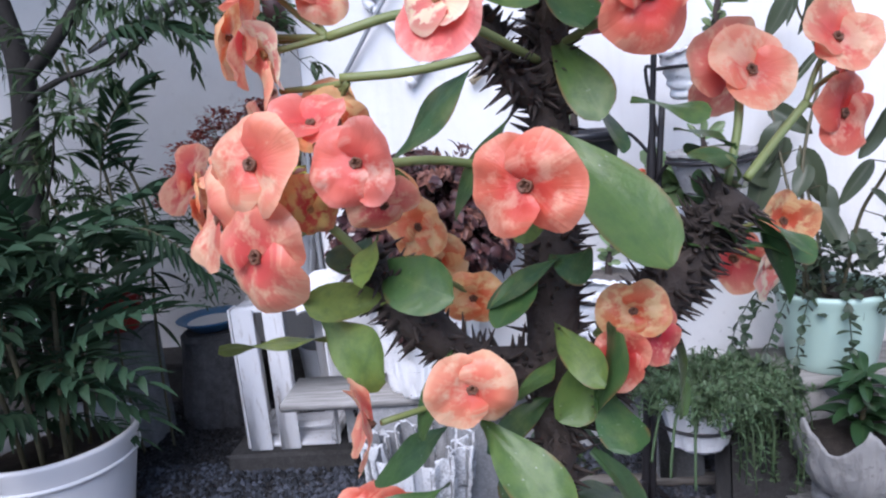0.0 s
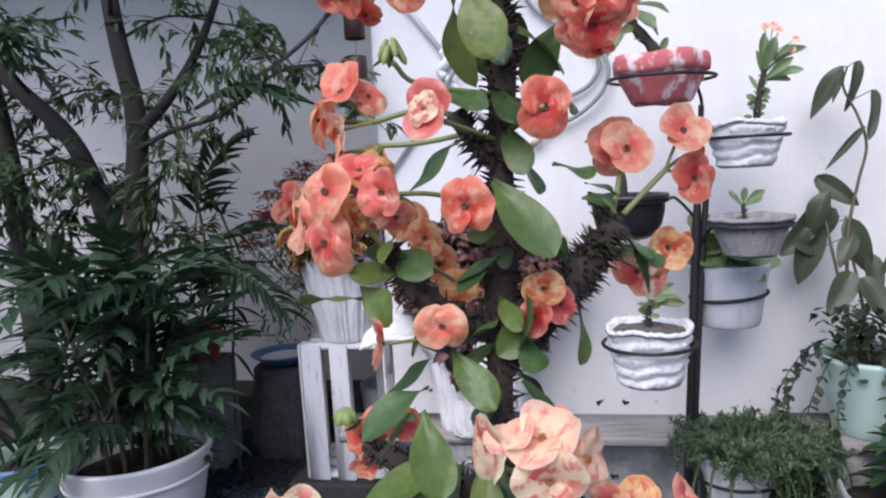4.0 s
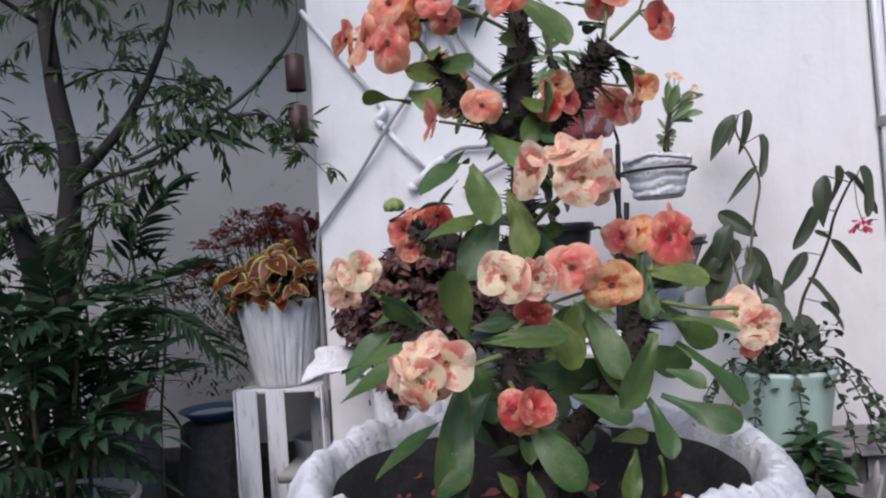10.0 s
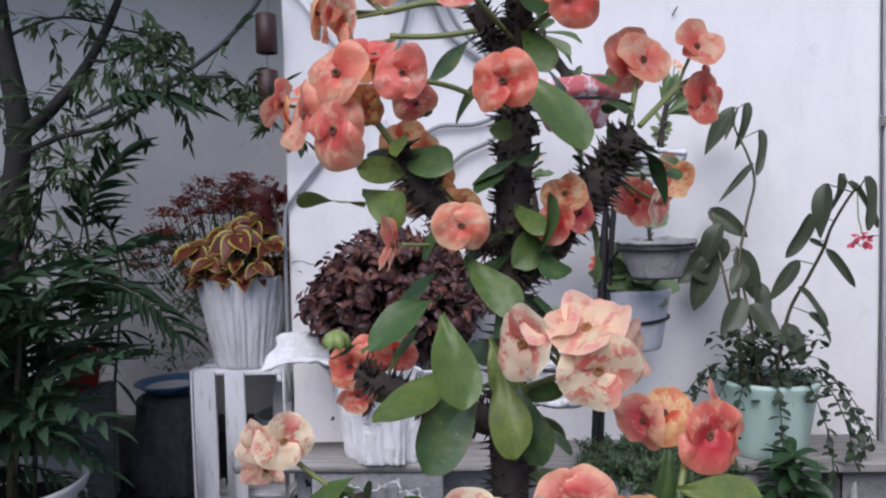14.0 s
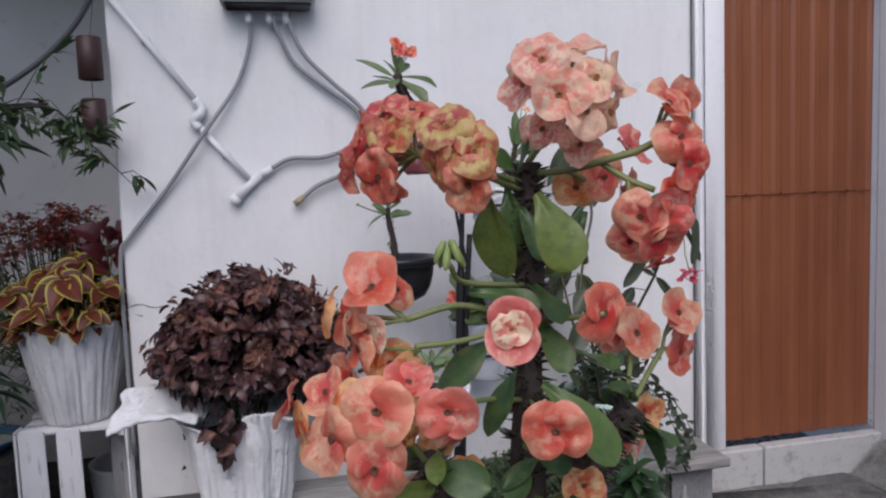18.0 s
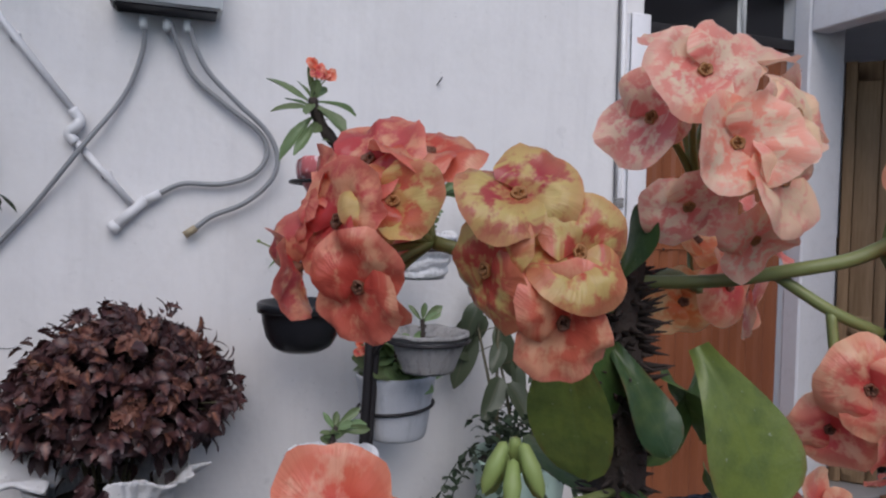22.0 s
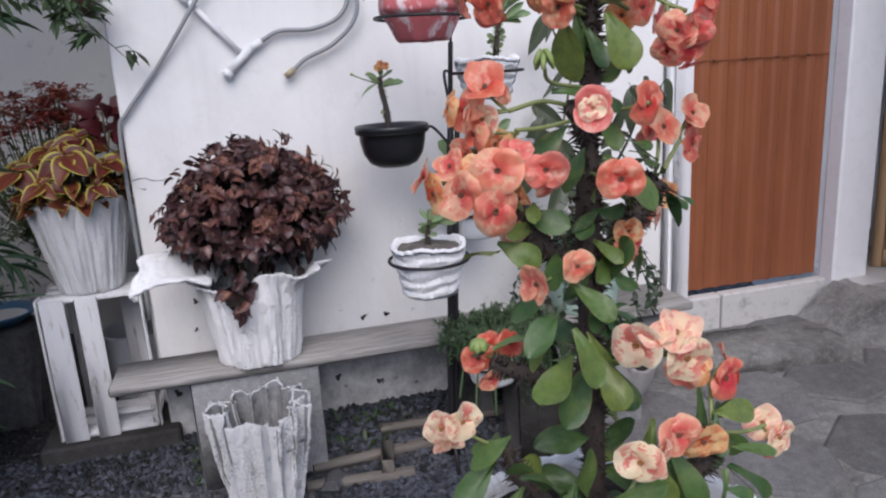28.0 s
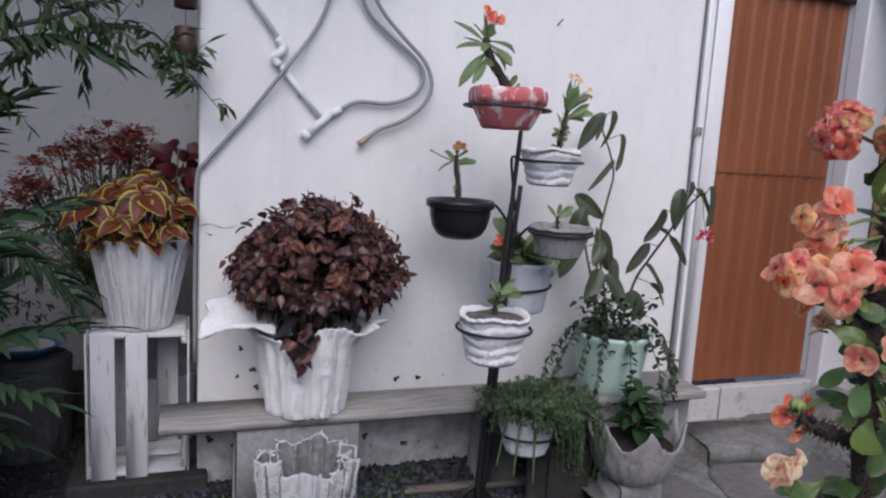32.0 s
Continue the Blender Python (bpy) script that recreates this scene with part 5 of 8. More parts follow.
def flower_mesh(name, mat, seed, crumple=0.0):
    """Two kidney-shaped bracts of a flower of radius 1 facing +z; each lies over the other on one side."""
    r = random.Random(seed)
    g = Geo()
    rings, spokes = 8, 30
    young = r.uniform(0, 1)
    for k in range(2):
        v, f, a = [], [], []
        ph, ph2 = r.uniform(0, 6.28), r.uniform(0, 6.28)
        wave, cup, lift = r.uniform(0.06, 0.14), r.uniform(-0.40, 0.38), r.uniform(-0.14, 0.18)
        if young > 0.75:
            lift = r.uniform(0.18, 0.42)
        ax, ay, roll = 0.70 * r.uniform(0.95, 1.04), r.uniform(0.93, 1.02), r.uniform(-0.14, 0.14)
        for i in range(rings + 1):
            rho = i / rings
            for j in range(spokes):
                fi = 2 * math.pi * j / spokes
                edge = 1 + 0.022 * math.sin(3 * fi + ph) + 0.016 * math.sin(7 * fi + ph2)
                x, y = 0.30 + ax * rho * edge * math.cos(fi), ay * rho * edge * math.sin(fi)
                if x < 0.16:
                    x = x + (0.13 - x) * 0.9 * math.exp(-(y / 0.26) ** 2)
                d = math.hypot(x, y)
                th = math.atan2(y, max(x, 0.02))
                z = 0.20 * d - (0.20 + cup) * d ** 3 * 0.8 + lift * max(x, 0) + 0.10 * math.tanh(3.2 * y) * math.exp(-(x / 0.42) ** 2)
                z += wave * d * d * math.sin(3.0 * th + ph) + 0.030 * d * d * math.sin(6.5 * th + ph2) - 0.10 * max(0.0, rho - 0.72) ** 2 * 6 * (0.4 + 0.6 * math.sin(fi + ph2) ** 2)
                z += crumple * (0.34 * d * noise.noise((x * 1.9 + seed, y * 1.9, 3.1 * k)) + 0.16 * d * noise.noise((x * 4.5, y * 4.5 + seed, k + 7.0)))
                q = k * math.pi + roll
                v.append((x * math.cos(q) - y * math.sin(q), x * math.sin(q) + y * math.cos(q), z))
                a.append((th + 5 * k, min(d, 1.0), 0.0))
        for i in range(rings):
            for j in range(spokes):
                n = (j + 1) % spokes
                if i == 0:
                    f.append((j, spokes + j, spokes + n))
                else:
                    f.append((i * spokes + j, (i + 1) * spokes + j, (i + 1) * spokes + n, i * spokes + n))
        g.put(v, f, a)
    me = g.mesh(name)
    me.materials.append(mat)
    return me


def eye_mesh(name, mat):
    g = Geo().lathe([(0.0, -0.14), (0.08, -0.06), (0.135, 0.07), (0.13, 0.115), (0.095, 0.115), (0.06, 0.02), (0.0, -0.01)], 12, lambda a, s, r, z: (r * (1 + 0.12 * math.sin(5 * a)), z))
    for k in range(3):
        a = k * 2.1 + 0.4
        g.lathe([(0, 0), (0.03, 0.03), (0.022, 0.08), (0, 0.085)], 6, c=(0.06 * math.cos(a), 0.06 * math.sin(a), 0.05))
    me = g.mesh(name)
    me.materials.append(mat)
    return me


KINDS = {k: [flower_mesh("flower", m, 10 * n + i, {"p": 0.5, "P": 0.5, "m": 0.75, "q": 0.85, "k": 0.55, "r": 0.45, "c": 0.40, "o": 0.45}.get(k, 0.28)) for i in range(8)] for n, (k, m) in enumerate((("r", RED), ("c", CORAL), ("k", PINK), ("w", CREAM), ("p", PALE), ("m", MOTTLED), ("o", ORANGE), ("q", DUSTY), ("P", BLUSH)))}
EYES = {"dark": eye_mesh("flower_eye", EYE), "pale": eye_mesh("flower_eye", EYE_PALE)}

pot = thing("flower_pot", "large white rough mortar pot with an uneven rim", "flower pot", (-0.105, -2.385, 0.485))


def lumpy(a, s, r, z):
    """Hand-laid cement: a twisted sash round the rim, ragged streaks that run aslant, coarse crumbs."""
    if r < 0.03:
        return r, z
    ca, sa = math.cos(a), math.sin(a)
    lay = z + 0.030 * math.sin(2 * a + 0.5) + 0.018 * math.sin(3 * a + 2)
    w = 0.010 * noise.noise((2.2 * ca, 2.2 * sa, lay * 13)) - 0.008 * abs(noise.noise((3.2 * ca, 3.2 * sa, lay * 30))) - 0.006 * abs(noise.noise((7 * ca, 7 * sa, lay * 75))) + 0.0045 * noise.noise((17 * ca, 17 * sa, lay * 130)) + 0.0035 * noise.noise((40 * ca, 40 * sa, z * 250)) + 0.004
    up = 0.010 * noise.noise((1.6 * ca, 1.6 * sa, 3)) + 0.006 * noise.noise((6 * ca, 6 * sa, 8)) + 0.004 * noise.noise((14 * ca, 14 * sa, 2)) + 0.0035 * noise.noise((37 * ca, 37 * sa, 4))
    return r + w * (0.6 if s > 0.93 else 1.0), z + (up if z > 0.3 else 0)


prof = [(0, 0), (0.125, 0.0), (0.135, 0.01)] + [(0.135 + 0.024 * k / 72, 0.01 + 0.29 * k / 72) for k in range(1, 73)]
prof += [(0.159 + 0.027 * math.sin(0.5 * math.pi * k / 20), 0.30 + 0.096 * k / 20) for k in range(1, 21)]
prof += [(0.186, 0.402), (0.185, 0.408), (0.181, 0.415), (0.175, 0.421), (0.168, 0.422), (0.162, 0.415), (0.158, 0.40), (0.154, 0.37), (0.150, 0.32)]
part("body", Geo().lathe(prof, 420, lumpy), POT_MORTAR, pot, "whitewashed rough cement")
part("liner", Geo().lathe([(0.1545, 0.402), (0.149, 0.39), (0.145, 0.32)], 60, lambda a, s, r, z: (r + 0.004 * noise.noise((5 * math.cos(a), 5 * math.sin(a), z * 20)), z)), DARK_CEMENT, pot, "dark inside of the rim")
part("soil", surf(lambda u, v: (0.152 * u * math.cos(6.28319 * v), 0.152 * u * math.sin(6.28319 * v), 0.340 + 0.026 * noise.noise((u * 7 * math.cos(6.28319 * v), u * 7 * math.sin(6.28319 * v), 3)) + 0.010 * noise.noise((u * 25 * math.cos(6.28319 * v), u * 25 * math.sin(6.28319 * v), 5))), 26, 90), SOIL, pot, "dark crumbly soil")
lit = Geo()
lr = random.Random(5)
for k in range(260):
    heap = lr.random() < 0.75
    a, d = (lr.gauss(3.5, 0.35) if k % 3 else lr.gauss(5.6, 0.4)) if heap else lr.uniform(0, 6.28), 0.142 * math.sqrt(lr.uniform(0.12 if heap else 0.02, 1))
    lit.leaf(Matrix.Translation((d * math.cos(a), d * math.sin(a), 0.362 + lr.uniform(0, 0.016))) @ Euler((lr.uniform(-0.8, 0.8), lr.uniform(-0.8, 0.8), lr.uniform(0, 6.28))).to_matrix().to_4x4(), lr.uniform(0.006, 0.016), lr.uniform(0.004, 0.011), "oval", 0.9, 0.3, 3, cols=1)
tagged(part("petal_litter", lit, plain("dried_petals", (0.21, 0.045, 0.035), 0.7, 0, 0.8, 60), pot, "withered red petals on the soil"), kind="stuff")
DEAD = plain("dead_leaf", (0.16, 0.115, 0.085), 0.8, 0, 0.5, 40, 0.4)
for k in range(14):
    a, d = lr.uniform(0, 6.28), 0.13 * math.sqrt(lr.uniform(0.1, 1))
    part("dead_leaf", Geo().leaf(Matrix.Translation((d * math.cos(a), d * math.sin(a), 0.366)) @ Euler((lr.uniform(-0.5, 0.5), lr.uniform(-0.5, 0.2), lr.uniform(0, 6.28))).to_matrix().to_4x4(), lr.uniform(0.025, 0.045), lr.uniform(0.010, 0.018), "spoon", 1.2, 0.4, 7, 0.4, 0.08, 2), DEAD, pot, "curled brown fallen leaf")
ped = thing("pedestal", "plain concrete pedestal under the big white pot", "pedestal", (-0.105, -2.385, GZ))
part("block", Geo().box(0.25, 0.25, 0.687, (0, 0, 0.3435), 0.01), CONCRETE, ped)

plant = thing("crown_of_thorns", "tall flowering crown of thorns, coral bracts and thick leaves", "potted plant", (0, 0, 0))
pr = random.Random(11)


def thorny(path, radii, n, name="branch", per=26):
    line = soft_line(path, 6)
    rs = list(np.interp(np.linspace(0, 1, len(line)), np.linspace(0, 1, len(radii)), radii))
    rs = [r * 1.02 * (1 + 0.16 * math.sin(7 * k)) for k, r in enumerate(rs)]
    stem = part(name, Geo().tube(line, rs, 10), THORN, plant, "dark thorny stem")
    th = Geo()
    for k in range(int(n * 2.6)):
        t = pr.uniform(0.02, 0.99) * (len(line) - 1)
        i = int(t)
        p = line[i].lerp(line[min(i + 1, len(line) - 1)], t - i)
        d = (line[min(i + 1, len(line) - 1)] - line[max(i - 1, 0)]).normalized()
        o = Vector((pr.uniform(-1, 1), pr.uniform(-1, 1), pr.uniform(-1, 1)))
        o = (o - d * o.dot(d)).normalized()
        q = p + o * rs[i] * 0.8
        tip = q + (o + d * pr.uniform(-0.2, 0.5)) * pr.uniform(0.005, 0.0125)
        th.tube([q, q.lerp(tip, 0.5), tip], [0.0017, 0.0008, 0.0002], 5)
    tagged(part("thorn_cover", th, THORN, stem, "sharp grey-brown thorns"), kind="stuff")
    return line


AX = [(-0.10, -2.345, 0.835), (-0.098, -2.335, 0.95), (-0.098, -2.325, 1.07), (-0.093, -2.312, 1.18), (-0.088, -2.308, 1.28), (-0.084, -2.303, 1.36), (-0.084, -2.300, 1.405)]
trunk = thorny(AX, [0.013, 0.012, 0.011, 0.0105, 0.0095, 0.008, 0.0085], 360, "trunk")
br_right = thorny([(-0.100, -2.314, 1.140), (-0.058, -2.304, 1.176), (-0.035, -2.298, 1.205), (-0.012, -2.302, 1.235)], [0.012, 0.0115, 0.011, 0.010], 185)
br_left = thorny([(-0.094, -2.312, 1.165), (-0.125, -2.32, 1.175), (-0.150, -2.33, 1.20), (-0.165, -2.335, 1.228)], [0.009, 0.008, 0.008, 0.007], 80)
br_lowl = thorny([(-0.098, -2.328, 1.05), (-0.14, -2.33, 1.062), (-0.175, -2.325, 1.075), (-0.195, -2.32, 1.085)], [0.009, 0.008, 0.007, 0.006], 70)
br_front = thorny([(-0.10, -2.342, 0.88), (-0.112, -2.39, 0.93), (-0.118, -2.42, 0.965), (-0.122, -2.43, 0.99)], [0.010, 0.009, 0.008, 0.007], 60)
br_lowr = thorny([(-0.098, -2.34, 0.88), (-0.05, -2.38, 0.94), (-0.024, -2.40, 0.99), (-0.012, -2.395, 1.02)], [0.010, 0.009, 0.008, 0.007], 70)
br_fl = thorny([(-0.10, -2.34, 0.87), (-0.15, -2.35, 0.94), (-0.185, -2.35, 0.985), (-0.195, -2.348, 1.012)], [0.009, 0.008, 0.007, 0.006], 50)
br_up = thorny([(-0.09, -2.308, 1.28), (-0.105, -2.32, 1.295), (-0.115, -2.325, 1.315)], [0.007, 0.006, 0.006], 30)

LEAF_MESH = []
for k in range(6):
    me = Geo().leaf(Matrix(), 1.0, 1.0, "spoon", (0.3, 0.55, -0.25, 0.4, 0.75, 0.15)[k], (0.05, 0.10, 0.03, 0.07, 0.12, -0.05)[k], 14, (0.15, -0.25, 0.3, 0, -0.2, 0.25)[k], (0.02, 0.045, 0.03, 0.05, 0.03, 0.045)[k], 4).mesh("leaf")
    me.materials.append(LEAF_A)
    LEAF_MESH.append(me)


def big_leaf(b, t, w, k=None):
    """One thick spoon-shaped leaf from its base to its tip, its face turned up and outward from the trunk."""
    b, t = Vector(b), Vector(t)
    d = t - b
    out = Vector((t.x + 0.09, t.y + 2.31, 0))
    up = Vector((0, -0.35, 0.6)) + (out.normalized() * 0.7 if out.length > 1e-3 else Vector((0, 0, 0)))
    m = aim(b, d, pr.uniform(-0.35, 0.35), up)
    n = d.length
    k = pr.randrange(6) if k is None else k
    part("leaf", LEAF_MESH[k], LEAF_A, plant, at=m @ Matrix.Diagonal((n * 0.98, n * max(w, 0.30) * 0.87, n * 0.98, 1)))


LEAVES_UP = [
    (-0.099, -2.360, 1.386, -0.082, -2.380, 1.343, 0.66),
    (-0.113, -2.315, 1.391, -0.116, -2.318, 1.328, 0.46),
    (-0.100, -2.306, 1.392, -0.096, -2.322, 1.336, 0.44),
    (-0.094, -2.310, 1.378, -0.080, -2.334, 1.346, 0.50),
    (-0.073, -2.310, 1.367, -0.035, -2.302, 1.343, 0.60),
    (-0.044, -2.300, 1.372, -0.068, -2.312, 1.328, 0.55),
    (-0.132, -2.325, 1.326, -0.091, -2.346, 1.323, 0.46),
    (-0.115, -2.322, 1.297, -0.157, -2.320, 1.263, 0.52),
    (-0.104, -2.330, 1.276, -0.132, -2.346, 1.243, 0.52),
    (-0.091, -2.340, 1.268, -0.053, -2.384, 1.233, 0.50),
    (-0.089, -2.330, 1.219, -0.121, -2.340, 1.206, 0.46),
    (-0.054, -2.300, 1.277, -0.024, -2.312, 1.271, 0.50),
    (-0.090, -2.310, 1.329, -0.072, -2.342, 1.311, 0.62),
    (-0.086, -2.310, 1.306, -0.068, -2.337, 1.275, 0.50),
]
LEAVES_TOP = [
    (-0.095, -2.315, 1.400, -0.091, -2.332, 1.424, 0.62),
    (-0.097, -2.320, 1.398, -0.117, -2.336, 1.417, 0.50),
    (-0.044, -2.300, 1.328, -0.035, -2.300, 1.309, 0.55),
    (-0.075, -2.310, 1.279, -0.056, -2.332, 1.266, 0.60),
    (-0.011, -2.300, 1.230, 0.018, -2.310, 1.192, 0.25),
    (-0.164, -2.330, 1.263, -0.143, -2.342, 1.248, 0.55),
    (-0.063, -2.312, 1.176, -0.090, -2.347, 1.160, 0.55),
    (-0.134, -2.330, 1.186, -0.150, -2.362, 1.163, 0.60),
]
LEAVES_MID = [
    (-0.158, -2.340, 1.235, -0.167, -2.360, 1.224, 0.60),
    (-0.162, -2.330, 1.222, -0.136, -2.364, 1.216, 0.60),
    (-0.157, -2.335, 1.209, -0.183, -2.360, 1.215, 0.50),
    (-0.086, -2.320, 1.143, -0.059, -2.350, 1.193, 0.45),
    (-0.138, -2.375, 1.128, -0.124, -2.409, 1.085, 0.55),
    (-0.129, -2.353, 1.093, -0.177, -2.387, 1.064, 0.50),
    (-0.116, -2.360, 1.089, -0.152, -2.394, 1.045, 0.50),
    (-0.106, -2.360, 1.091, -0.097, -2.394, 1.052, 0.55),
    (-0.125, -2.340, 1.157, -0.093, -2.374, 1.132, 0.50),
    (-0.139, -2.350, 1.135, -0.185, -2.380, 1.120, 0.45),
    (-0.186, -2.330, 1.192, -0.225, -2.350, 1.200, 0.45),
    (-0.188, -2.330, 1.200, -0.159, -2.360, 1.186, 0.60),
    (-0.097, -2.325, 1.216, -0.116, -2.350, 1.201, 0.55),
    (-0.045, -2.300, 1.192, -0.028, -2.310, 1.139, 0.55),
    (-0.077, -2.320, 1.166, -0.069, -2.350, 1.141, 0.50),
]
LEAVES_LOW = [
    (-0.179, -2.430, 1.000, -0.235, -2.460, 0.986, 0.32),
    (-0.165, -2.410, 0.994, -0.202, -2.430, 1.041, 0.50),
    (-0.148, -2.420, 0.994, -0.158, -2.430, 1.049, 0.50),
    (-0.138, -2.430, 0.994, -0.077, -2.450, 1.002, 0.32),
    (-0.062, -2.400, 1.016, -0.037, -2.434, 0.966, 0.38),
    (-0.015, -2.420, 0.992, -0.038, -2.454, 0.946, 0.50),
    (-0.006, -2.410, 0.964, 0.021, -2.420, 0.956, 0.50),
    (-0.013, -2.420, 0.948, 0.032, -2.450, 0.925, 0.30),
    (-0.021, -2.410, 0.944, -0.007, -2.440, 0.911, 0.45),
    (-0.169, -2.420, 0.939, -0.221, -2.454, 0.913, 0.42),
    (-0.152, -2.440, 0.980, -0.167, -2.474, 0.883, 0.28),
    (-0.112, -2.460, 0.946, -0.078, -2.490, 0.904, 0.42),
    (-0.147, -2.450, 0.921, -0.170, -2.480, 0.896, 0.50),
    (-0.115, -2.400, 0.969, -0.038, -2.380, 0.954, 0.40),
    (-0.074, -2.400, 0.947, -0.032, -2.420, 0.936, 0.50),
]
LEAVES_LOW2 = [
    (-0.028, -2.390, 0.903, -0.036, -2.400, 0.865, 0.40),
    (-0.011, -2.390, 0.897, -0.009, -2.410, 0.874, 0.35),
    (0.003, -2.400, 1.000, 0.048, -2.420, 0.997, 0.18),
    (-0.133, -2.440, 0.905, -0.118, -2.460, 0.893, 0.40),
    (-0.111, -2.420, 0.898, -0.104, -2.440, 0.876, 0.50),
    (-0.010, -2.370, 1.051, -0.019, -2.400, 0.992, 0.35),
    (-0.031, -2.380, 0.980, 0.020, -2.360, 0.953, 0.40),
    (-0.131, -2.360, 0.968, -0.167, -2.394, 0.927, 0.50),
    (-0.051, -2.360, 1.019, -0.075, -2.394, 0.985, 0.45),
    (-0.193, -2.360, 1.029, -0.228, -2.350, 0.999, 0.50),
    (-0.012, -2.400, 1.035, -0.015, -2.420, 1.003, 0.40),
    (0.004, -2.400, 0.981, 0.059, -2.410, 0.941, 0.12),
]
LEAVES_SIDE = [
    (-0.150, -2.345, 1.120, -0.176, -2.366, 1.092, 0.46),
    (-0.110, -2.345, 1.110, -0.096, -2.372, 1.066, 0.40),
    (-0.098, -2.350, 1.085, -0.080, -2.386, 1.046, 0.40),
    (-0.200, -2.350, 1.005, -0.262, -2.372, 0.972, 0.34),
    (-0.190, -2.380, 0.990, -0.246, -2.410, 0.946, 0.36),
    (-0.170, -2.385, 0.985, -0.205, -2.400, 1.030, 0.44),
    (-0.150, -2.400, 0.985, -0.130, -2.426, 0.936, 0.44),
    (-0.060, -2.385, 1.000, -0.030, -2.420, 0.952, 0.42),
    (-0.130, -2.420, 0.960, -0.176, -2.450, 0.926, 0.40),
    (-0.090, -2.390, 1.010, -0.066, -2.420, 0.968, 0.46),
    (0.000, -2.385, 1.010, 0.036, -2.372, 0.972, 0.40),
    (-0.140, -2.330, 1.150, -0.172, -2.318, 1.120, 0.50),
    (-0.080, -2.318, 1.130, -0.046, -2.326, 1.096, 0.50),
]
for rows in (LEAVES_UP, LEAVES_TOP, LEAVES_SIDE, LEAVES_MID, LEAVES_LOW, LEAVES_LOW2):
    for x0, y0, z0, x1, y1, z1, w in rows:
        big_leaf((x0, y0, z0), (x1, y1, z1), w)


def whorl(p, n, size, droop=0.2, spread=(0, 6.28), back=False):
    for k in range(n):
        a = pr.uniform(*spread)
        d = Vector((math.cos(a), math.sin(a), pr.uniform(-0.5, 0.6) - droop)).normalized()
        s = size * pr.uniform(0.7, 1.15)
        b = Vector(p) + Vector((0, 0, pr.uniform(-0.025, 0.025)))
        big_leaf(b, b + d * s, pr.uniform(0.40, 0.55))


# leaves at the back and sides of the stem
for z in (1.38, 1.33, 1.27, 1.215):
    whorl((-0.088, -2.300, z), 2, 0.050, 0.1, (0.4, 2.7))
for z in (1.14, 1.09, 1.04):
    whorl((-0.096, -2.318, z), 3, 0.056, 0.15, (0.2, 2.9))
for z in (0.98, 0.945, 0.91):
    whorl((-0.098, -2.335, z), 4, 0.070, 0.2, (-0.3, 3.4))
whorl((-0.012, -2.30, 1.235), 5, 0.030, -0.1)
whorl((-0.16, -2.325, 1.215), 3, 0.036, 0.0, (0.3, 3.4))
whorl((-0.193, -2.32, 1.085), 3, 0.034, 0.0)
whorl((-0.012, -2.395, 1.02), 4, 0.045, 0.1, (-0.5, 2.6))
whorl((-0.193, -2.35, 1.0), 3, 0.050, 0.15, (0.5, 4.0))
whorl((-0.11, -2.37, 0.915), 4, 0.045, 0.3)
whorl((-0.045, -2.385, 0.93), 4, 0.045, 0.2)


def facing(yaw, pitch):
    y, p = radians(yaw), radians(pitch)
    return Vector((math.sin(y) * math.cos(p), -math.cos(y) * math.cos(p), math.sin(p)))


def stalk(pts, r=0.0022):
    part("flower_stalk", Geo().tube(soft_line(pts, 5), r * 0.78, 8), STALK, plant)


def flowers(root, rows):
    """Flowers of one cluster on thin stalks from root: place, radius in mm, yaw and pitch of the face, kind, turn of the cleft from upright."""
    for x, y, z, r, yaw, pitch, kind, *turn in rows:
        n = facing(yaw + pr.uniform(-5, 5), pitch + pr.uniform(-5, 5))
        c = Vector((x, y, z))
        spin = radians(turn[0]) if turn else pr.uniform(0, 6.28)
        q = n.to_track_quat("Z", "Y").to_matrix().to_4x4() @ Matrix.Rotation(spin, 4, "Z")
        s = r / 1000 * pr.uniform(0.92, 0.98) * (1.12 if yaw < -40 else 1.0)
        fl = part("flower", pr.choice(KINDS[kind]), RED, plant, at=Matrix.Translation(c) @ q @ Matrix.Diagonal((s * 1.09, s * 0.90, s, 1)))
        part("flower_eye", EYES["pale" if kind in "pmPw" else "dark"], EYE, fl)
        if root:
            back = c - n * 0.004
            mid = back.lerp(Vector(root), 0.45) - n * 0.003
            part("flower_stalk", Geo().tube(soft_line([root, mid, back], 4), 0.0013, 6), STALK, plant)


# top left: ageing mottled heads
stalk([(-0.086, -2.302, 1.392), (-0.105, -2.308, 1.397), (-0.158, -2.310, 1.412)], 0.0030)
stalk([(-0.088, -2.302, 1.388), (-0.108, -2.316, 1.394), (-0.130, -2.332, 1.403)], 0.0026)


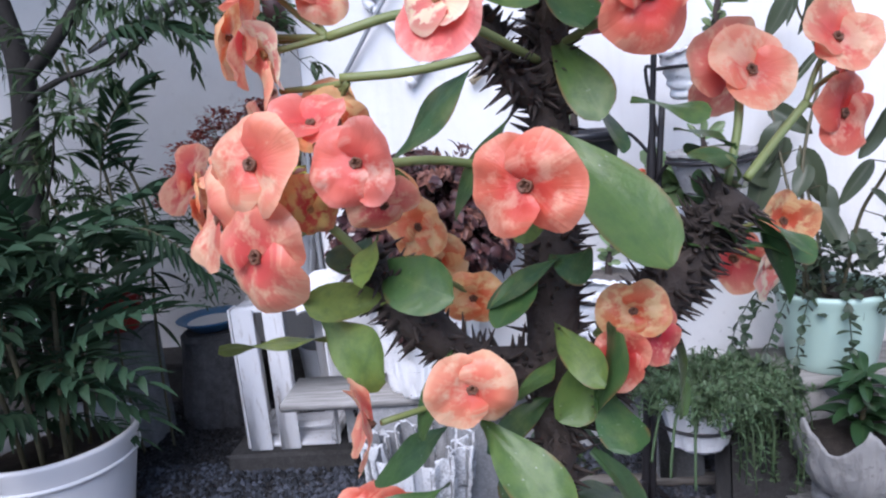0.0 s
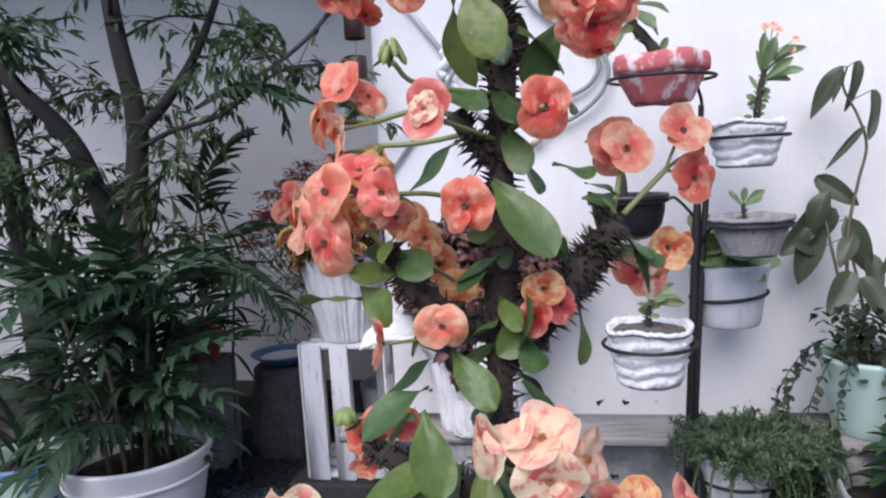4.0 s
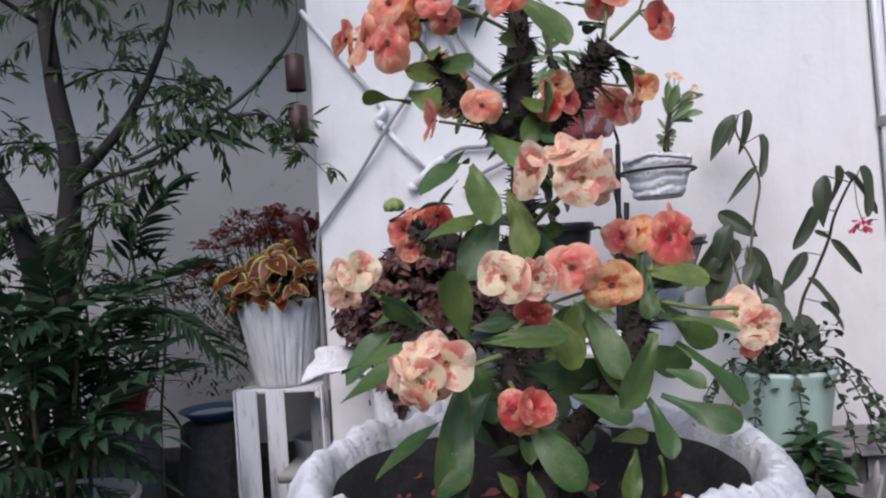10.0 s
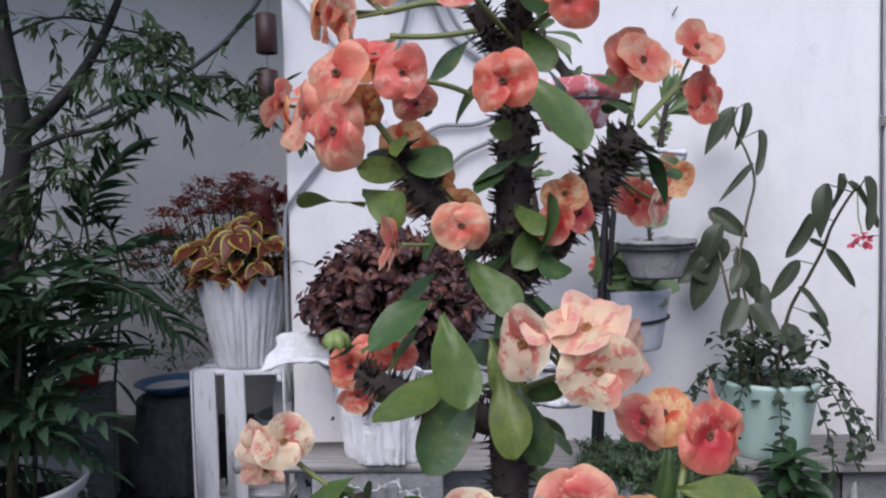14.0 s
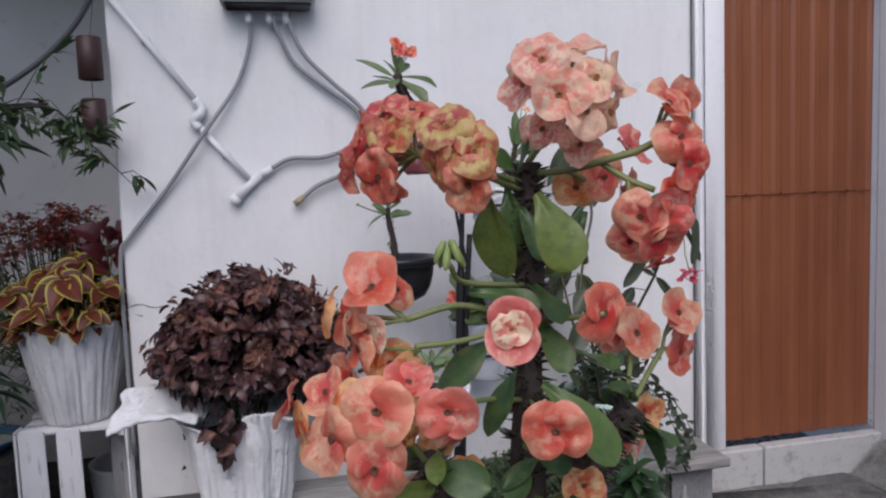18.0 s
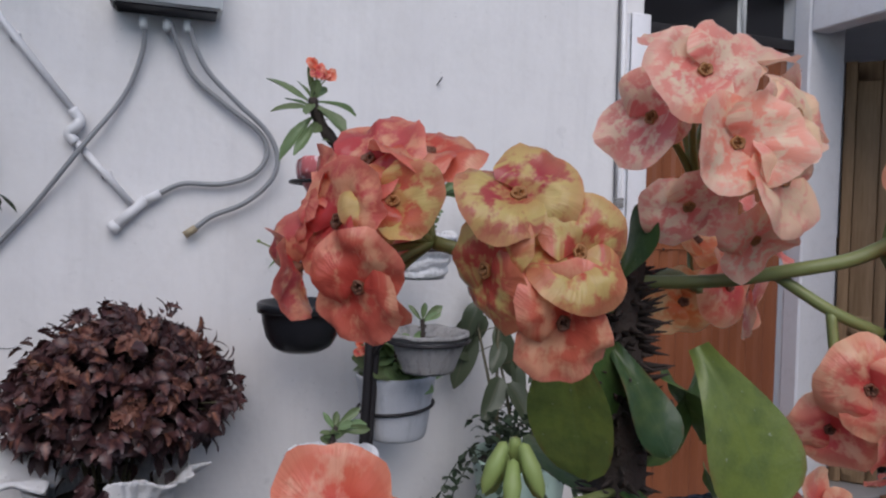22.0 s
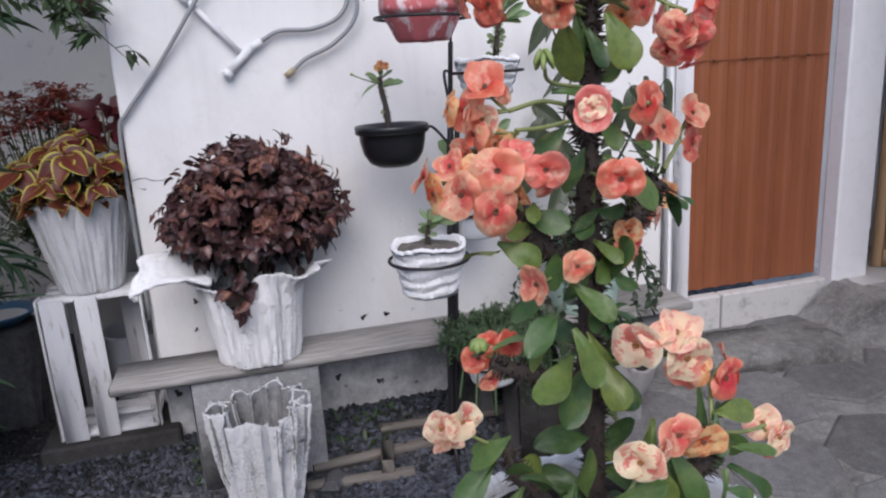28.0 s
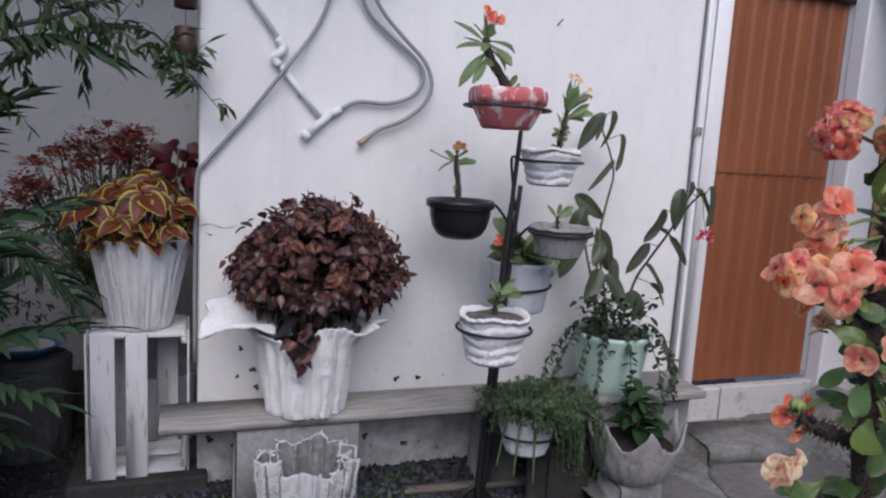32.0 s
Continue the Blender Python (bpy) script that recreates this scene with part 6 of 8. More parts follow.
H1, H2 = (-0.158, -2.308, 1.412), (-0.130, -2.332, 1.402)
flowers(H2, [(-0.133, -2.353, 1.411, 17, -8, 14, "m", 80), (-0.147, -2.345, 1.426, 17, -25, 32, "m", 30), (-0.134, -2.337, 1.425, 16, 5, 45, "q"), (-0.137, -2.352, 1.393, 17, -10, -22, "q", 90), (-0.154, -2.342, 1.406, 15, -68, -4, "m"), (-0.122, -2.338, 1.408, 13, 55, 8, "q")])
flowers(H1, [(-0.160, -2.308, 1.439, 18, -15, 60, "q"), (-0.178, -2.305, 1.436, 17, -46, 38, "q"), (-0.188, -2.312, 1.418, 17, -58, 6, "q"), (-0.184, -2.320, 1.400, 17, -40, -14, "q"), (-0.166, -2.286, 1.422, 16, 40, 20, "r"), (-0.198, -2.300, 1.404, 16, -88, -12, "q"), (-0.174, -2.318, 1.424, 15, -25, 20, "m"), (-0.178, -2.304, 1.388, 14, -35, -55, "r"), (-0.192, -2.296, 1.424, 15, -100, 20, "q")])
# top: the large pale cluster
T2 = (-0.066, -2.318, 1.430)
stalk([(-0.083, -2.300, 1.405), (-0.074, -2.304, 1.418), T2], 0.0030)
flowers(T2, [(-0.088, -2.345, 1.464, 17.2, -15, 18, "p", 20), (-0.080, -2.350, 1.443, 17.2, -8, 4, "p", 10), (-0.064, -2.352, 1.433, 17.8, 6, 2, "P", 60), (-0.055, -2.347, 1.453, 17.2, 10, 16, "P", 40), (-0.060, -2.328, 1.472, 18.4, 8, 72, "P"), (-0.036, -2.328, 1.457, 17.2, 50, 20, "P"), (-0.094, -2.330, 1.452, 14.9, -60, 5, "p"), (-0.086, -2.338, 1.425, 14.9, -25, -28, "p"), (-0.064, -2.342, 1.415, 14.9, 5, -40, "p"), (-0.040, -2.334, 1.434, 16.1, 45, -12, "P"), (-0.078, -2.322, 1.474, 16.1, -25, 50, "p"), (-0.050, -2.306, 1.460, 17.2, 60, 35, "p")])
# behind, orange and pink
T3 = (-0.035, -2.285, 1.392)
stalk([(-0.082, -2.300, 1.395), (-0.055, -2.290, 1.40), T3], 0.0026)
flowers(T3, [(0.004, -2.270, 1.414, 17, 30, 30, "k"), (-0.022, -2.285, 1.394, 17, 10, 0, "c"), (-0.004, -2.276, 1.386, 16, 40, -15, "c"), (-0.042, -2.282, 1.388, 17, -10, -10, "o"), (-0.028, -2.272, 1.412, 16, 0, 40, "o")])
# right: a hanging column of red flowers on long jointed stalks
stalk([(-0.082, -2.302, 1.398), (-0.060, -2.322, 1.400), (-0.044, -2.340, 1.405), (-0.030, -2.349, 1.409), (-0.018, -2.354, 1.415)], 0.0031)
stalk([(-0.046, -2.333, 1.403), (-0.034, -2.345, 1.392), (-0.020, -2.352, 1.385)], 0.0026)
stalk([(-0.034, -2.345, 1.392), (-0.034, -2.348, 1.376), (-0.030, -2.352, 1.362)], 0.0022)
flowers((-0.018, -2.35, 1.410), [(-0.016, -2.362, 1.436, 16, 35, 28, "c"), (-0.004, -2.352, 1.438, 15, 95, 18, "c"), (-0.012, -2.368, 1.416, 16, 10, 12, "c", 20), (-0.009, -2.370, 1.400, 17, 16, 0, "r", 10), (0.004, -2.352, 1.414, 16, 75, 5, "r"), (0.003, -2.354, 1.396, 15, 60, -8, "r")])
flowers((-0.024, -2.35, 1.378), [(-0.014, -2.368, 1.384, 16, 18, -4, "r"), (-0.020, -2.368, 1.372, 15, -6, -12, "k"), (-0.034, -2.360, 1.370, 16, -30, -8, "c"), (-0.024, -2.364, 1.356, 15, 10, -30, "r"), (-0.006, -2.358, 1.372, 15, 65, -14, "r"), (-0.022, -2.360, 1.342, 9, 20, -60, "r"), (-0.034, -2.346, 1.354, 14, -25, -25, "c")])
# left: a head seen edge on
T5 = (-0.172, -2.325, 1.312)
stalk([(-0.112, -2.322, 1.312), (-0.14, -2.322, 1.318), T5], 0.0026)
stalk([(-0.110, -2.322, 1.300), (-0.14, -2.326, 1.296), (-0.168, -2.33, 1.296)], 0.0024)
flowers(T5, [(-0.192, -2.326, 1.333, 20, -22, 48, "r", 90), (-0.206, -2.318, 1.316, 18, -78, 4, "c"), (-0.196, -2.328, 1.308, 15, -50, -10, "w"), (-0.176, -2.318, 1.330, 14, 40, 30, "c"), (-0.218, -2.305, 1.318, 15, -100, 15, "o")])
flowers((-0.165, -2.33, 1.294), [(-0.182, -2.318, 1.284, 17, -25, 25, "o", 80), (-0.200, -2.316, 1.294, 17, -82, 5, "c"), (-0.172, -2.326, 1.280, 14, 20, -10, "o"), (-0.204, -2.306, 1.276, 15, -70, -15, "c")])
stalk([(-0.09, -2.31, 1.326), (-0.137, -2.335, 1.334), (-0.149, -2.350, 1.347)], 0.0022)
for k in range(6):
    a = k * 1.05
    part("bud", Geo().lathe([(0, 0), (0.002, 0.003), (0.0026, 0.008), (0.0016, 0.014), (0, 0.015)], 8, m=Matrix.Translation((-0.149 + 0.009 * math.cos(a), -2.350 + 0.009 * math.sin(a), 1.344 + 0.004 * (k % 2))) @ Matrix.Rotation(0.45, 4, (math.sin(a), -math.cos(a), 0))), BUD, plant)
    part("bud", Geo().lathe([(0, 0), (0.004, 0.003), (0.0046, 0.008), (0.002, 0.013), (0, 0.014)], 8, m=Matrix.Translation((-0.208 + 0.008 * math.cos(a), -2.324 + 0.008 * math.sin(a), 1.100)) @ Matrix.Rotation(0.6, 4, (math.sin(a), -math.cos(a), 0))), BUD, plant)
# single heads along the stem
stalk([(-0.09, -2.31, 1.295), (-0.105, -2.345, 1.302), (-0.118, -2.372, 1.308)])
flowers(None, [(-0.121, -2.380, 1.313, 18.5, -24, 10, "k", 90), (-0.1235, -2.3845, 1.3135, 11.5, -24, 10, "w", 20)])
stalk([(-0.085, -2.305, 1.30), (-0.068, -2.335, 1.307), (-0.056, -2.355, 1.312)])
flowers(None, [(-0.055, -2.352, 1.312, 19, 14, 0, "r", 90), (-0.101, -2.389, 1.256, 19.5, -30, 4, "r", 5)])
stalk([(-0.09, -2.31, 1.25), (-0.096, -2.35, 1.252), (-0.100, -2.38, 1.254)])
stalk([(-0.016, -2.30, 1.238), (-0.010, -2.296, 1.262), (-0.008, -2.292, 1.282)], 0.0024)
flowers(None, [(-0.010, -2.288, 1.285, 20, -160, 10, "c"), (-0.004, -2.294, 1.284, 19, 10, 15, "c")])
T6 = (0.022, -2.283, 1.268)
stalk([(-0.008, -2.30, 1.24), (0.008, -2.29, 1.255), T6], 0.0026)
flowers(T6, [(0.034, -2.284, 1.294, 18, 10, 20, "c"), (0.042, -2.272, 1.262, 18, 25, -10, "r"), (0.048, -2.262, 1.280, 17, 70, 5, "r")])
# left cluster
T7 = (-0.178, -2.345, 1.244)
stalk([(-0.165, -2.335, 1.225), (-0.172, -2.34, 1.236), T7], 0.0026)
flowers(T7, [(-0.199, -2.361, 1.235, 21.5, -14, 0, "c", 80), (-0.196, -2.360, 1.268, 21.5, -28, 8, "c", -5), (-0.220, -2.338, 1.247, 19, -62, 5, "c", 40), (-0.176, -2.350, 1.280, 14, -5, 55, "k"), (-0.205, -2.335, 1.262, 16, -50, 45, "o"), (-0.180, -2.352, 1.250, 12, 20, -20, "m"), (-0.238, -2.312, 1.246, 17, -75, 0, "o"), (-0.244, -2.305, 1.260, 15, -100, 15, "c"), (-0.222, -2.312, 1.268, 15, -60, 40, "c")])
stalk([(-0.094, -2.312, 1.25), (-0.13, -2.34, 1.262), (-0.155, -2.36, 1.264)])
flowers((-0.15, -2.352, 1.262), [(-0.157, -2.367, 1.266, 17.5, -14, 5, "k", 10), (-0.151, -2.360, 1.250, 13, 25, -35, "c")])
flowers((-0.145, -2.30, 1.21), [(-0.167, -2.255, 1.238, 17, -10, 10, "o"), (-0.145, -2.262, 1.206, 18, 0, -10, "o"), (-0.150, -2.285, 1.228, 15, 20, 20, "o"), (-0.128, -2.275, 1.190, 15, 10, 0, "o"), (-0.160, -2.30, 1.195, 14, -20, -20, "w")])
flowers((-0.02, -2.27, 1.21), [(0.026, -2.245, 1.210, 18, 20, 0, "o"), (0.004, -2.240, 1.192, 19, -10, -10, "c"), (0.018, -2.252, 1.190, 17, 40, -20, "w")])
flowers((-0.075, -2.31, 1.18), [(-0.062, -2.332, 1.196, 14, 5, 10, "o"), (-0.068, -2.334, 1.178, 13, -10, -5, "r"), (-0.052, -2.325, 1.184, 13, 30, 0, "r")])
flowers((-0.125, -2.325, 1.165), [(-0.126, -2.358, 1.178, 17, 3, 0, "c", -5), (-0.165, -2.362, 1.168, 16.5, -72, 4, "c", 0)])
# pale cluster half way up
T8 = (-0.070, -2.395, 1.098)
stalk([(-0.097, -2.325, 1.07), (-0.085, -2.365, 1.085), T8], 0.0026)
flowers(T8, [(-0.093, -2.402, 1.116, 21, -50, 2, "w", 15), (-0.080, -2.410, 1.124, 15, -10, 66, "P"), (-0.062, -2.412, 1.125, 21, -10, 55, "P"), (-0.058, -2.422, 1.106, 21, 2, -2, "w", 35), (-0.038, -2.408, 1.112, 18, 58, 10, "P"), (-0.056, -2.398, 1.129, 11, 5, 50, "r"), (-0.040, -2.402, 1.099, 13, 50, -30, "w")])
flowers((-0.19, -2.32, 1.088), [(-0.203, -2.305, 1.084, 16, -20, 0, "r"), (-0.188, -2.298, 1.092, 16, 10, 25, "r"), (-0.196, -2.318, 1.068, 13, -10, -30, "c"), (-0.172, -2.305, 1.094, 15, 25, 15, "r")])
# right: red and orange
T9 = (0.002, -2.372, 1.052)
stalk([(-0.012, -2.395, 1.02), (-0.006, -2.385, 1.036), T9], 0.0026)
flowers(T9, [(0.009, -2.384, 1.060, 20, 14, 5, "r", 80), (-0.010, -2.366, 1.067, 17, -30, 35, "o"), (-0.022, -2.366, 1.063, 15, -55, 5, "c"), (0.020, -2.370, 1.070, 16, 60, 45, "c"), (0.012, -2.376, 1.046, 13, 15, -35, "o"), (0.024, -2.370, 1.056, 15, 75, -5, "r")])
# far left: small cream pair on a long stalk
stalk([(-0.195, -2.348, 1.012), (-0.215, -2.348, 1.022), (-0.238, -2.347, 1.040)], 0.0022)
flowers((-0.236, -2.347, 1.040), [(-0.254, -2.352, 1.045, 18, -35, 5, "w"), (-0.236, -2.356, 1.050, 18, 12, 10, "w"), (-0.248, -2.352, 1.031, 13, -20, -25, "P")])
# low front
T10 = (-0.100, -2.425, 1.015)
stalk([(-0.122, -2.43, 0.99), (-0.112, -2.43, 1.003), T10], 0.0024)
flowers(T10, [(-0.119, -2.453, 1.040, 20.5, -14, 2, "w", -25), (-0.098, -2.450, 1.038, 17, 46, 0, "w", 0), (-0.071, -2.432, 1.043, 20.5, -8, 4, "c", 5), (-0.044, -2.428, 1.029, 20, 8, -4, "o", 10), (-0.100, -2.432, 1.012, 14, 0, -25, "r")])
stalk([(-0.012, -2.395, 1.015), (0.025, -2.392, 1.006), (0.054, -2.386, 1.004)], 0.0024)
flowers((0.054, -2.386, 1.0), [(0.057, -2.378, 1.002, 18, -14, 42, "P"), (0.069, -2.388, 0.989, 18.5, 18, 4, "w", 20), (0.064, -2.386, 0.976, 11, 5, -35, "r")])
T11 = (-0.168, -2.47, 0.975)
stalk([(-0.122, -2.43, 0.985), (-0.142, -2.452, 0.982), T11], 0.0024)
flowers(T11, [(-0.160, -2.494, 0.990, 18.5, 26, 6, "w", -20), (-0.178, -2.493, 0.995, 15.5, -22, 38, "P"), (-0.174, -2.500, 0.981, 16, -10, -6, "w", 60), (-0.189, -2.488, 0.984, 13, -58, -5, "P"), (-0.171, -2.487, 1.001, 15, 2, 60, "w"), (-0.166, -2.494, 0.972, 13.5, 22, -35, "P"), (-0.182, -2.494, 0.971, 12.5, -35, -35, "w")])
stalk([(-0.12, -2.43, 0.965), (-0.117, -2.46, 0.962), (-0.115, -2.475, 0.958)], 0.0022)
flowers(None, [(-0.120, -2.484, 0.956, 14, -20, 0, "r"), (-0.108, -2.484, 0.958, 14, 25, 5, "r"), (-0.113, -2.478, 0.946, 10, 0, -40, "o")])


# ---------------------------------------------------------------- background plants
# leaves that half hide the stem and crowd the end of the side branch
for z in (1.235, 1.185, 1.145, 1.075):
    whorl((-0.093, -2.322, z), 2, 0.042, 0.1, (3.4, 6.0))
whorl((-0.012, -2.302, 1.235), 7, 0.036, -0.1)
whorl((-0.045, -2.300, 1.195), 3, 0.034, 0.0, (3.4, 6.2))

PALM = leafy("palm_leaf", (0.025, 0.058, 0.026), (0.042, 0.085, 0.035), 0.62, 0.4, 0.02)
TREE_LEAF = leafy("tree_leaf", (0.050, 0.085, 0.034), (0.075, 0.115, 0.045), 0.55, 0.45, 0.02)
COLEUS = leafy("coleus_leaf", (0.115, 0.021, 0.012), (0.20, 0.055, 0.02), 0.5, 0.3, 0.012, (0.50, 0.46, 0.075), rnd="rand", scale=6.0, band=0.74)
BURGUNDY = copper_leaf("burgundy_leaf", False)
BURG_OUT = copper_leaf("burgundy_outer_leaf", True)
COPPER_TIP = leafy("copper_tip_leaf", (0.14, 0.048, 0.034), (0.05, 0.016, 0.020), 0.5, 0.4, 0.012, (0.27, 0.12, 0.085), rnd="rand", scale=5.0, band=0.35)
LEAF_S = leafy("young_leaf", (0.165, 0.235, 0.105), (0.23, 0.31, 0.15), 0.4, 0.35, 0.02, rnd="rand", scale=6.0)
# Darkened burgundy: paints the shade between leaves inside the dome.
BURG_SHADE = leafy("burgundy_shade_leaf", (0.030, 0.012, 0.012), None, 0.6, 0.4, 0.03)
DARKRED = leafy("dark_red_leaf", (0.070, 0.008, 0.012), (0.13, 0.02, 0.03), 0.45, 0.3)
RUSSET = leafy("russet_small_leaf", (0.30, 0.060, 0.048), None, 0.6, 0.5, 0.02)
GREEN_DULL = leafy("dull_green_leaf", (0.045, 0.075, 0.03), None, 0.5, 0.4)
BEGONIA = leafy("begonia_leaf", (0.062, 0.078, 0.045), (0.12, 0.12, 0.08), 0.4, 0.35)
BROAD = leafy("broad_dark_leaf", (0.028, 0.065, 0.024), (0.07, 0.12, 0.05), 0.35, 0.3)
SUCC = leafy("trailing_green", (0.090, 0.140, 0.068), None, 0.5, 0.35)
VINE = leafy("vine_leaf", (0.035, 0.055, 0.030), None, 0.5, 0.4)
PINKFLOWER = plain("pink_blossom", (0.55, 0.06, 0.10), 0.6, 0, 0.3, 80)
CANE = plain("dark_cane", (0.10, 0.09, 0.05), 0.6, 0, 0.3, 40)
br = random.Random(23)
R = br.uniform


def rot(rx, ry, rz):
    return Euler((rx, ry, rz)).to_matrix().to_4x4()


# ---- palm in the white tub
FROND = []
for k in range(4):
    g = Geo()
    n, L = 11, 1.0
    line = soft_line([(0, 0, 0), (0.33, 0, 0.10), (0.68, 0, 0.06 - 0.03 * k), (1.0, 0, -0.12 - 0.06 * k)], 5)
    for i in range(n):
        t = 0.22 + 0.76 * i / (n - 1)
        p = line[min(int(t * (len(line) - 1)), len(line) - 1)]
        for s in (-1, 1):
            ll = 0.34 * (1 - 0.55 * abs(t - 0.5) * 1.3) * R(0.85, 1.1)
            d = Vector((0.75, s * (1.0 - 0.5 * t), R(-0.30, 0.02)))
            g.leaf(aim(p, d, R(-0.4, 0.4)), ll, 0.060, "lance", R(0.4, 1.1), 0.25, 6, cols=1)
    g.leaf(aim(line[-1], Vector((1, 0, -0.4))), 0.28, 0.04, "lance", 0.5, 0.2, 5, cols=1)
    g.tube(line, [0.010 - 0.0065 * i / (len(line) - 1) for i in range(len(line))], 5)
    me = g.mesh("frond")
    me.materials.append(PALM)
    FROND.append(me)
palm = thing("bamboo_palm", "dense dark green bamboo palm growing in the tub", "palm", (-1.80, -0.36, 0.15))
for k in range(9):
    a = k * 2.4
    r0 = 0.05 + 0.02 * (k % 4)
    h = R(0.30, 0.78)
    top = Vector((r0 * math.cos(a) * 2.0, r0 * math.sin(a) * 2.0, h))
    part("cane", Geo().tube(soft_line([(r0 * math.cos(a), r0 * math.sin(a), -0.02), (1.3 * r0 * math.cos(a), 1.3 * r0 * math.sin(a), h * 0.5), top], 4), 0.009, 7), CANE, palm)
    for j in range(3):
        b = R(0, 6.28)
        e = R(0.05, 1.1)
        z = h * (1 - 0.16 * j)
        s = R(0.46, 0.66)
        m = Matrix.Translation((top.x, top.y, z)) @ Matrix.Rotation(b, 4, "Z") @ Matrix.Rotation(-e, 4, "Y") @ Matrix.Diagonal((s, s, s, 1))
        part("frond", FROND[br.randrange(4)], PALM, palm, at=m)
for k in range(24):
    b = R(-3.6, 0.5) if k % 3 else R(0, 6.28)
    s = R(0.36, 0.55)
    m = Matrix.Translation((R(-0.14, 0.14), R(-0.16, 0.06), R(0.12, 0.42))) @ Matrix.Rotation(b, 4, "Z") @ Matrix.Rotation(-R(-0.1, 0.9), 4, "Y") @ Matrix.Diagonal((s, s, s, 1))
    part("frond", FROND[br.randrange(4)], PALM, palm, at=m)

# ---- tree at the recess
tree = thing("tree", "dark slender tree with narrow drooping leaves", "tree", (0, 0, 0))
T1L = soft_line([(-1.93, 0.02, GZ), (-1.98, 0.02, 0.5), (-1.96, 0.02, 1.1), (-1.90, 0.02, 1.55), (-1.96, 0.03, 1.95), (-2.02, 0.05, 2.5)], 6)
part("trunk", Geo().tube(T1L, [0.066 - 0.034 * i / 30 for i in range(len(T1L))], 10), BARK, tree)
T2L = soft_line([(-2.12, 0.05, GZ), (-2.14, 0.05, 0.6), (-2.10, 0.05, 1.0), (-2.18, 0.0, 1.45), (-2.42, -0.05, 1.75), (-2.75, -0.1, 2.1)], 6)
part("trunk", Geo().tube(T2L, [0.060 - 0.032 * i / 30 for i in range(len(T2L))], 10), BARK, tree)
BOUGHS = [
    ([(-1.92, 0.02, 1.50), (-1.75, 0.0, 1.62), (-1.58, 0.0, 1.82), (-1.44, 0.0, 2.10), (-1.36, 0, 2.45)], 0.030),
    ([(-1.95, 0.02, 1.42), (-1.70, -0.05, 1.50), (-1.45, -0.08, 1.55), (-1.20, -0.06, 1.70), (-1.02, -0.05, 1.72)], 0.014),
    ([(-1.2, -0.06, 1.70), (-1.00, -0.10, 1.70), (-0.90, -0.12, 1.60), (-0.74, -0.14, 1.42)], 0.005),
    ([(-1.40, 0.0, 2.2), (-1.15, -0.1, 2.28), (-0.92, -0.14, 2.24), (-0.72, -0.16, 2.16)], 0.006),
    ([(-1.97, 0.02, 2.0), (-1.80, -0.2, 2.15), (-1.65, -0.35, 2.2), (-1.45, -0.5, 2.1)], 0.012),
    ([(-2.0, 0.03, 2.2), (-2.2, -0.3, 2.35), (-2.35, -0.5, 2.3), (-2.5, -0.6, 2.1)], 0.012),
    ([(-2.35, -0.04, 1.7), (-2.3, -0.25, 1.85), (-2.15, -0.4, 1.9), (-2.0, -0.5, 1.85)], 0.010),
    ([(-1.6, 0.0, 1.8), (-1.45, -0.1, 1.78), (-1.30, -0.15, 1.80), (-1.18, -0.18, 1.74)], 0.007),
    ([(-1.96, 0.02, 1.9), (-1.75, 0.1, 2.0), (-1.5, 0.15, 1.95), (-1.3, 0.15, 1.9)], 0.008),
    ([(-1.93, 0.02, 1.0), (-1.80, -0.05, 1.2), (-1.72, -0.1, 1.35), (-1.55, -0.15, 1.40)], 0.007),
    ([(-2.1, 0.04, 0.9), (-2.3, -0.1, 1.1), (-2.45, -0.2, 1.3), (-2.6, -0.25, 1.35)], 0.008),
]
BOUGHS += [
    # Next three limbs are added out of view to shade the wall's upper left.
    ([(-2.0, 0.04, 2.45), (-1.8, -0.4, 2.75), (-1.4, -0.8, 2.95), (-0.9, -1.1, 3.05), (-0.5, -1.2, 2.95)], 0.030),
    ([(-2.0, 0.04, 2.5), (-1.9, -0.5, 2.9), (-1.6, -1.0, 3.1), (-1.1, -1.4, 3.25), (-0.7, -1.6, 3.2)], 0.030),
    ([(-1.36, 0, 2.45), (-1.2, -0.3, 2.75), (-1.0, -0.6, 2.85), (-0.7, -0.8, 2.8)], 0.015),
    ([(-2.55, 0.1, GZ), (-2.58, 0.1, 0.6), (-2.60, 0.08, 1.3), (-2.66, 0.05, 2.0), (-2.75, 0, 2.5)], 0.085),
    ([(-2.0, 0.03, 1.2), (-2.2, -0.05, 1.4), (-2.4, -0.1, 1.35), (-2.55, -0.15, 1.2)], 0.010),
    ([(-2.0, 0.03, 0.9), (-1.85, 0.12, 1.05), (-1.75, 0.2, 1.0), (-1.65, 0.25, 0.85)], 0.008),
    ([(-2.5, 0.1, 1.0), (-2.4, 0.2, 1.2), (-2.25, 0.3, 1.3), (-2.1, 0.35, 1.2)], 0.009),
    ([(-2.6, 0.1, 1.5), (-2.45, 0.2, 1.7), (-2.25, 0.3, 1.75), (-2.05, 0.35, 1.65)], 0.009),
]
crown = Geo()
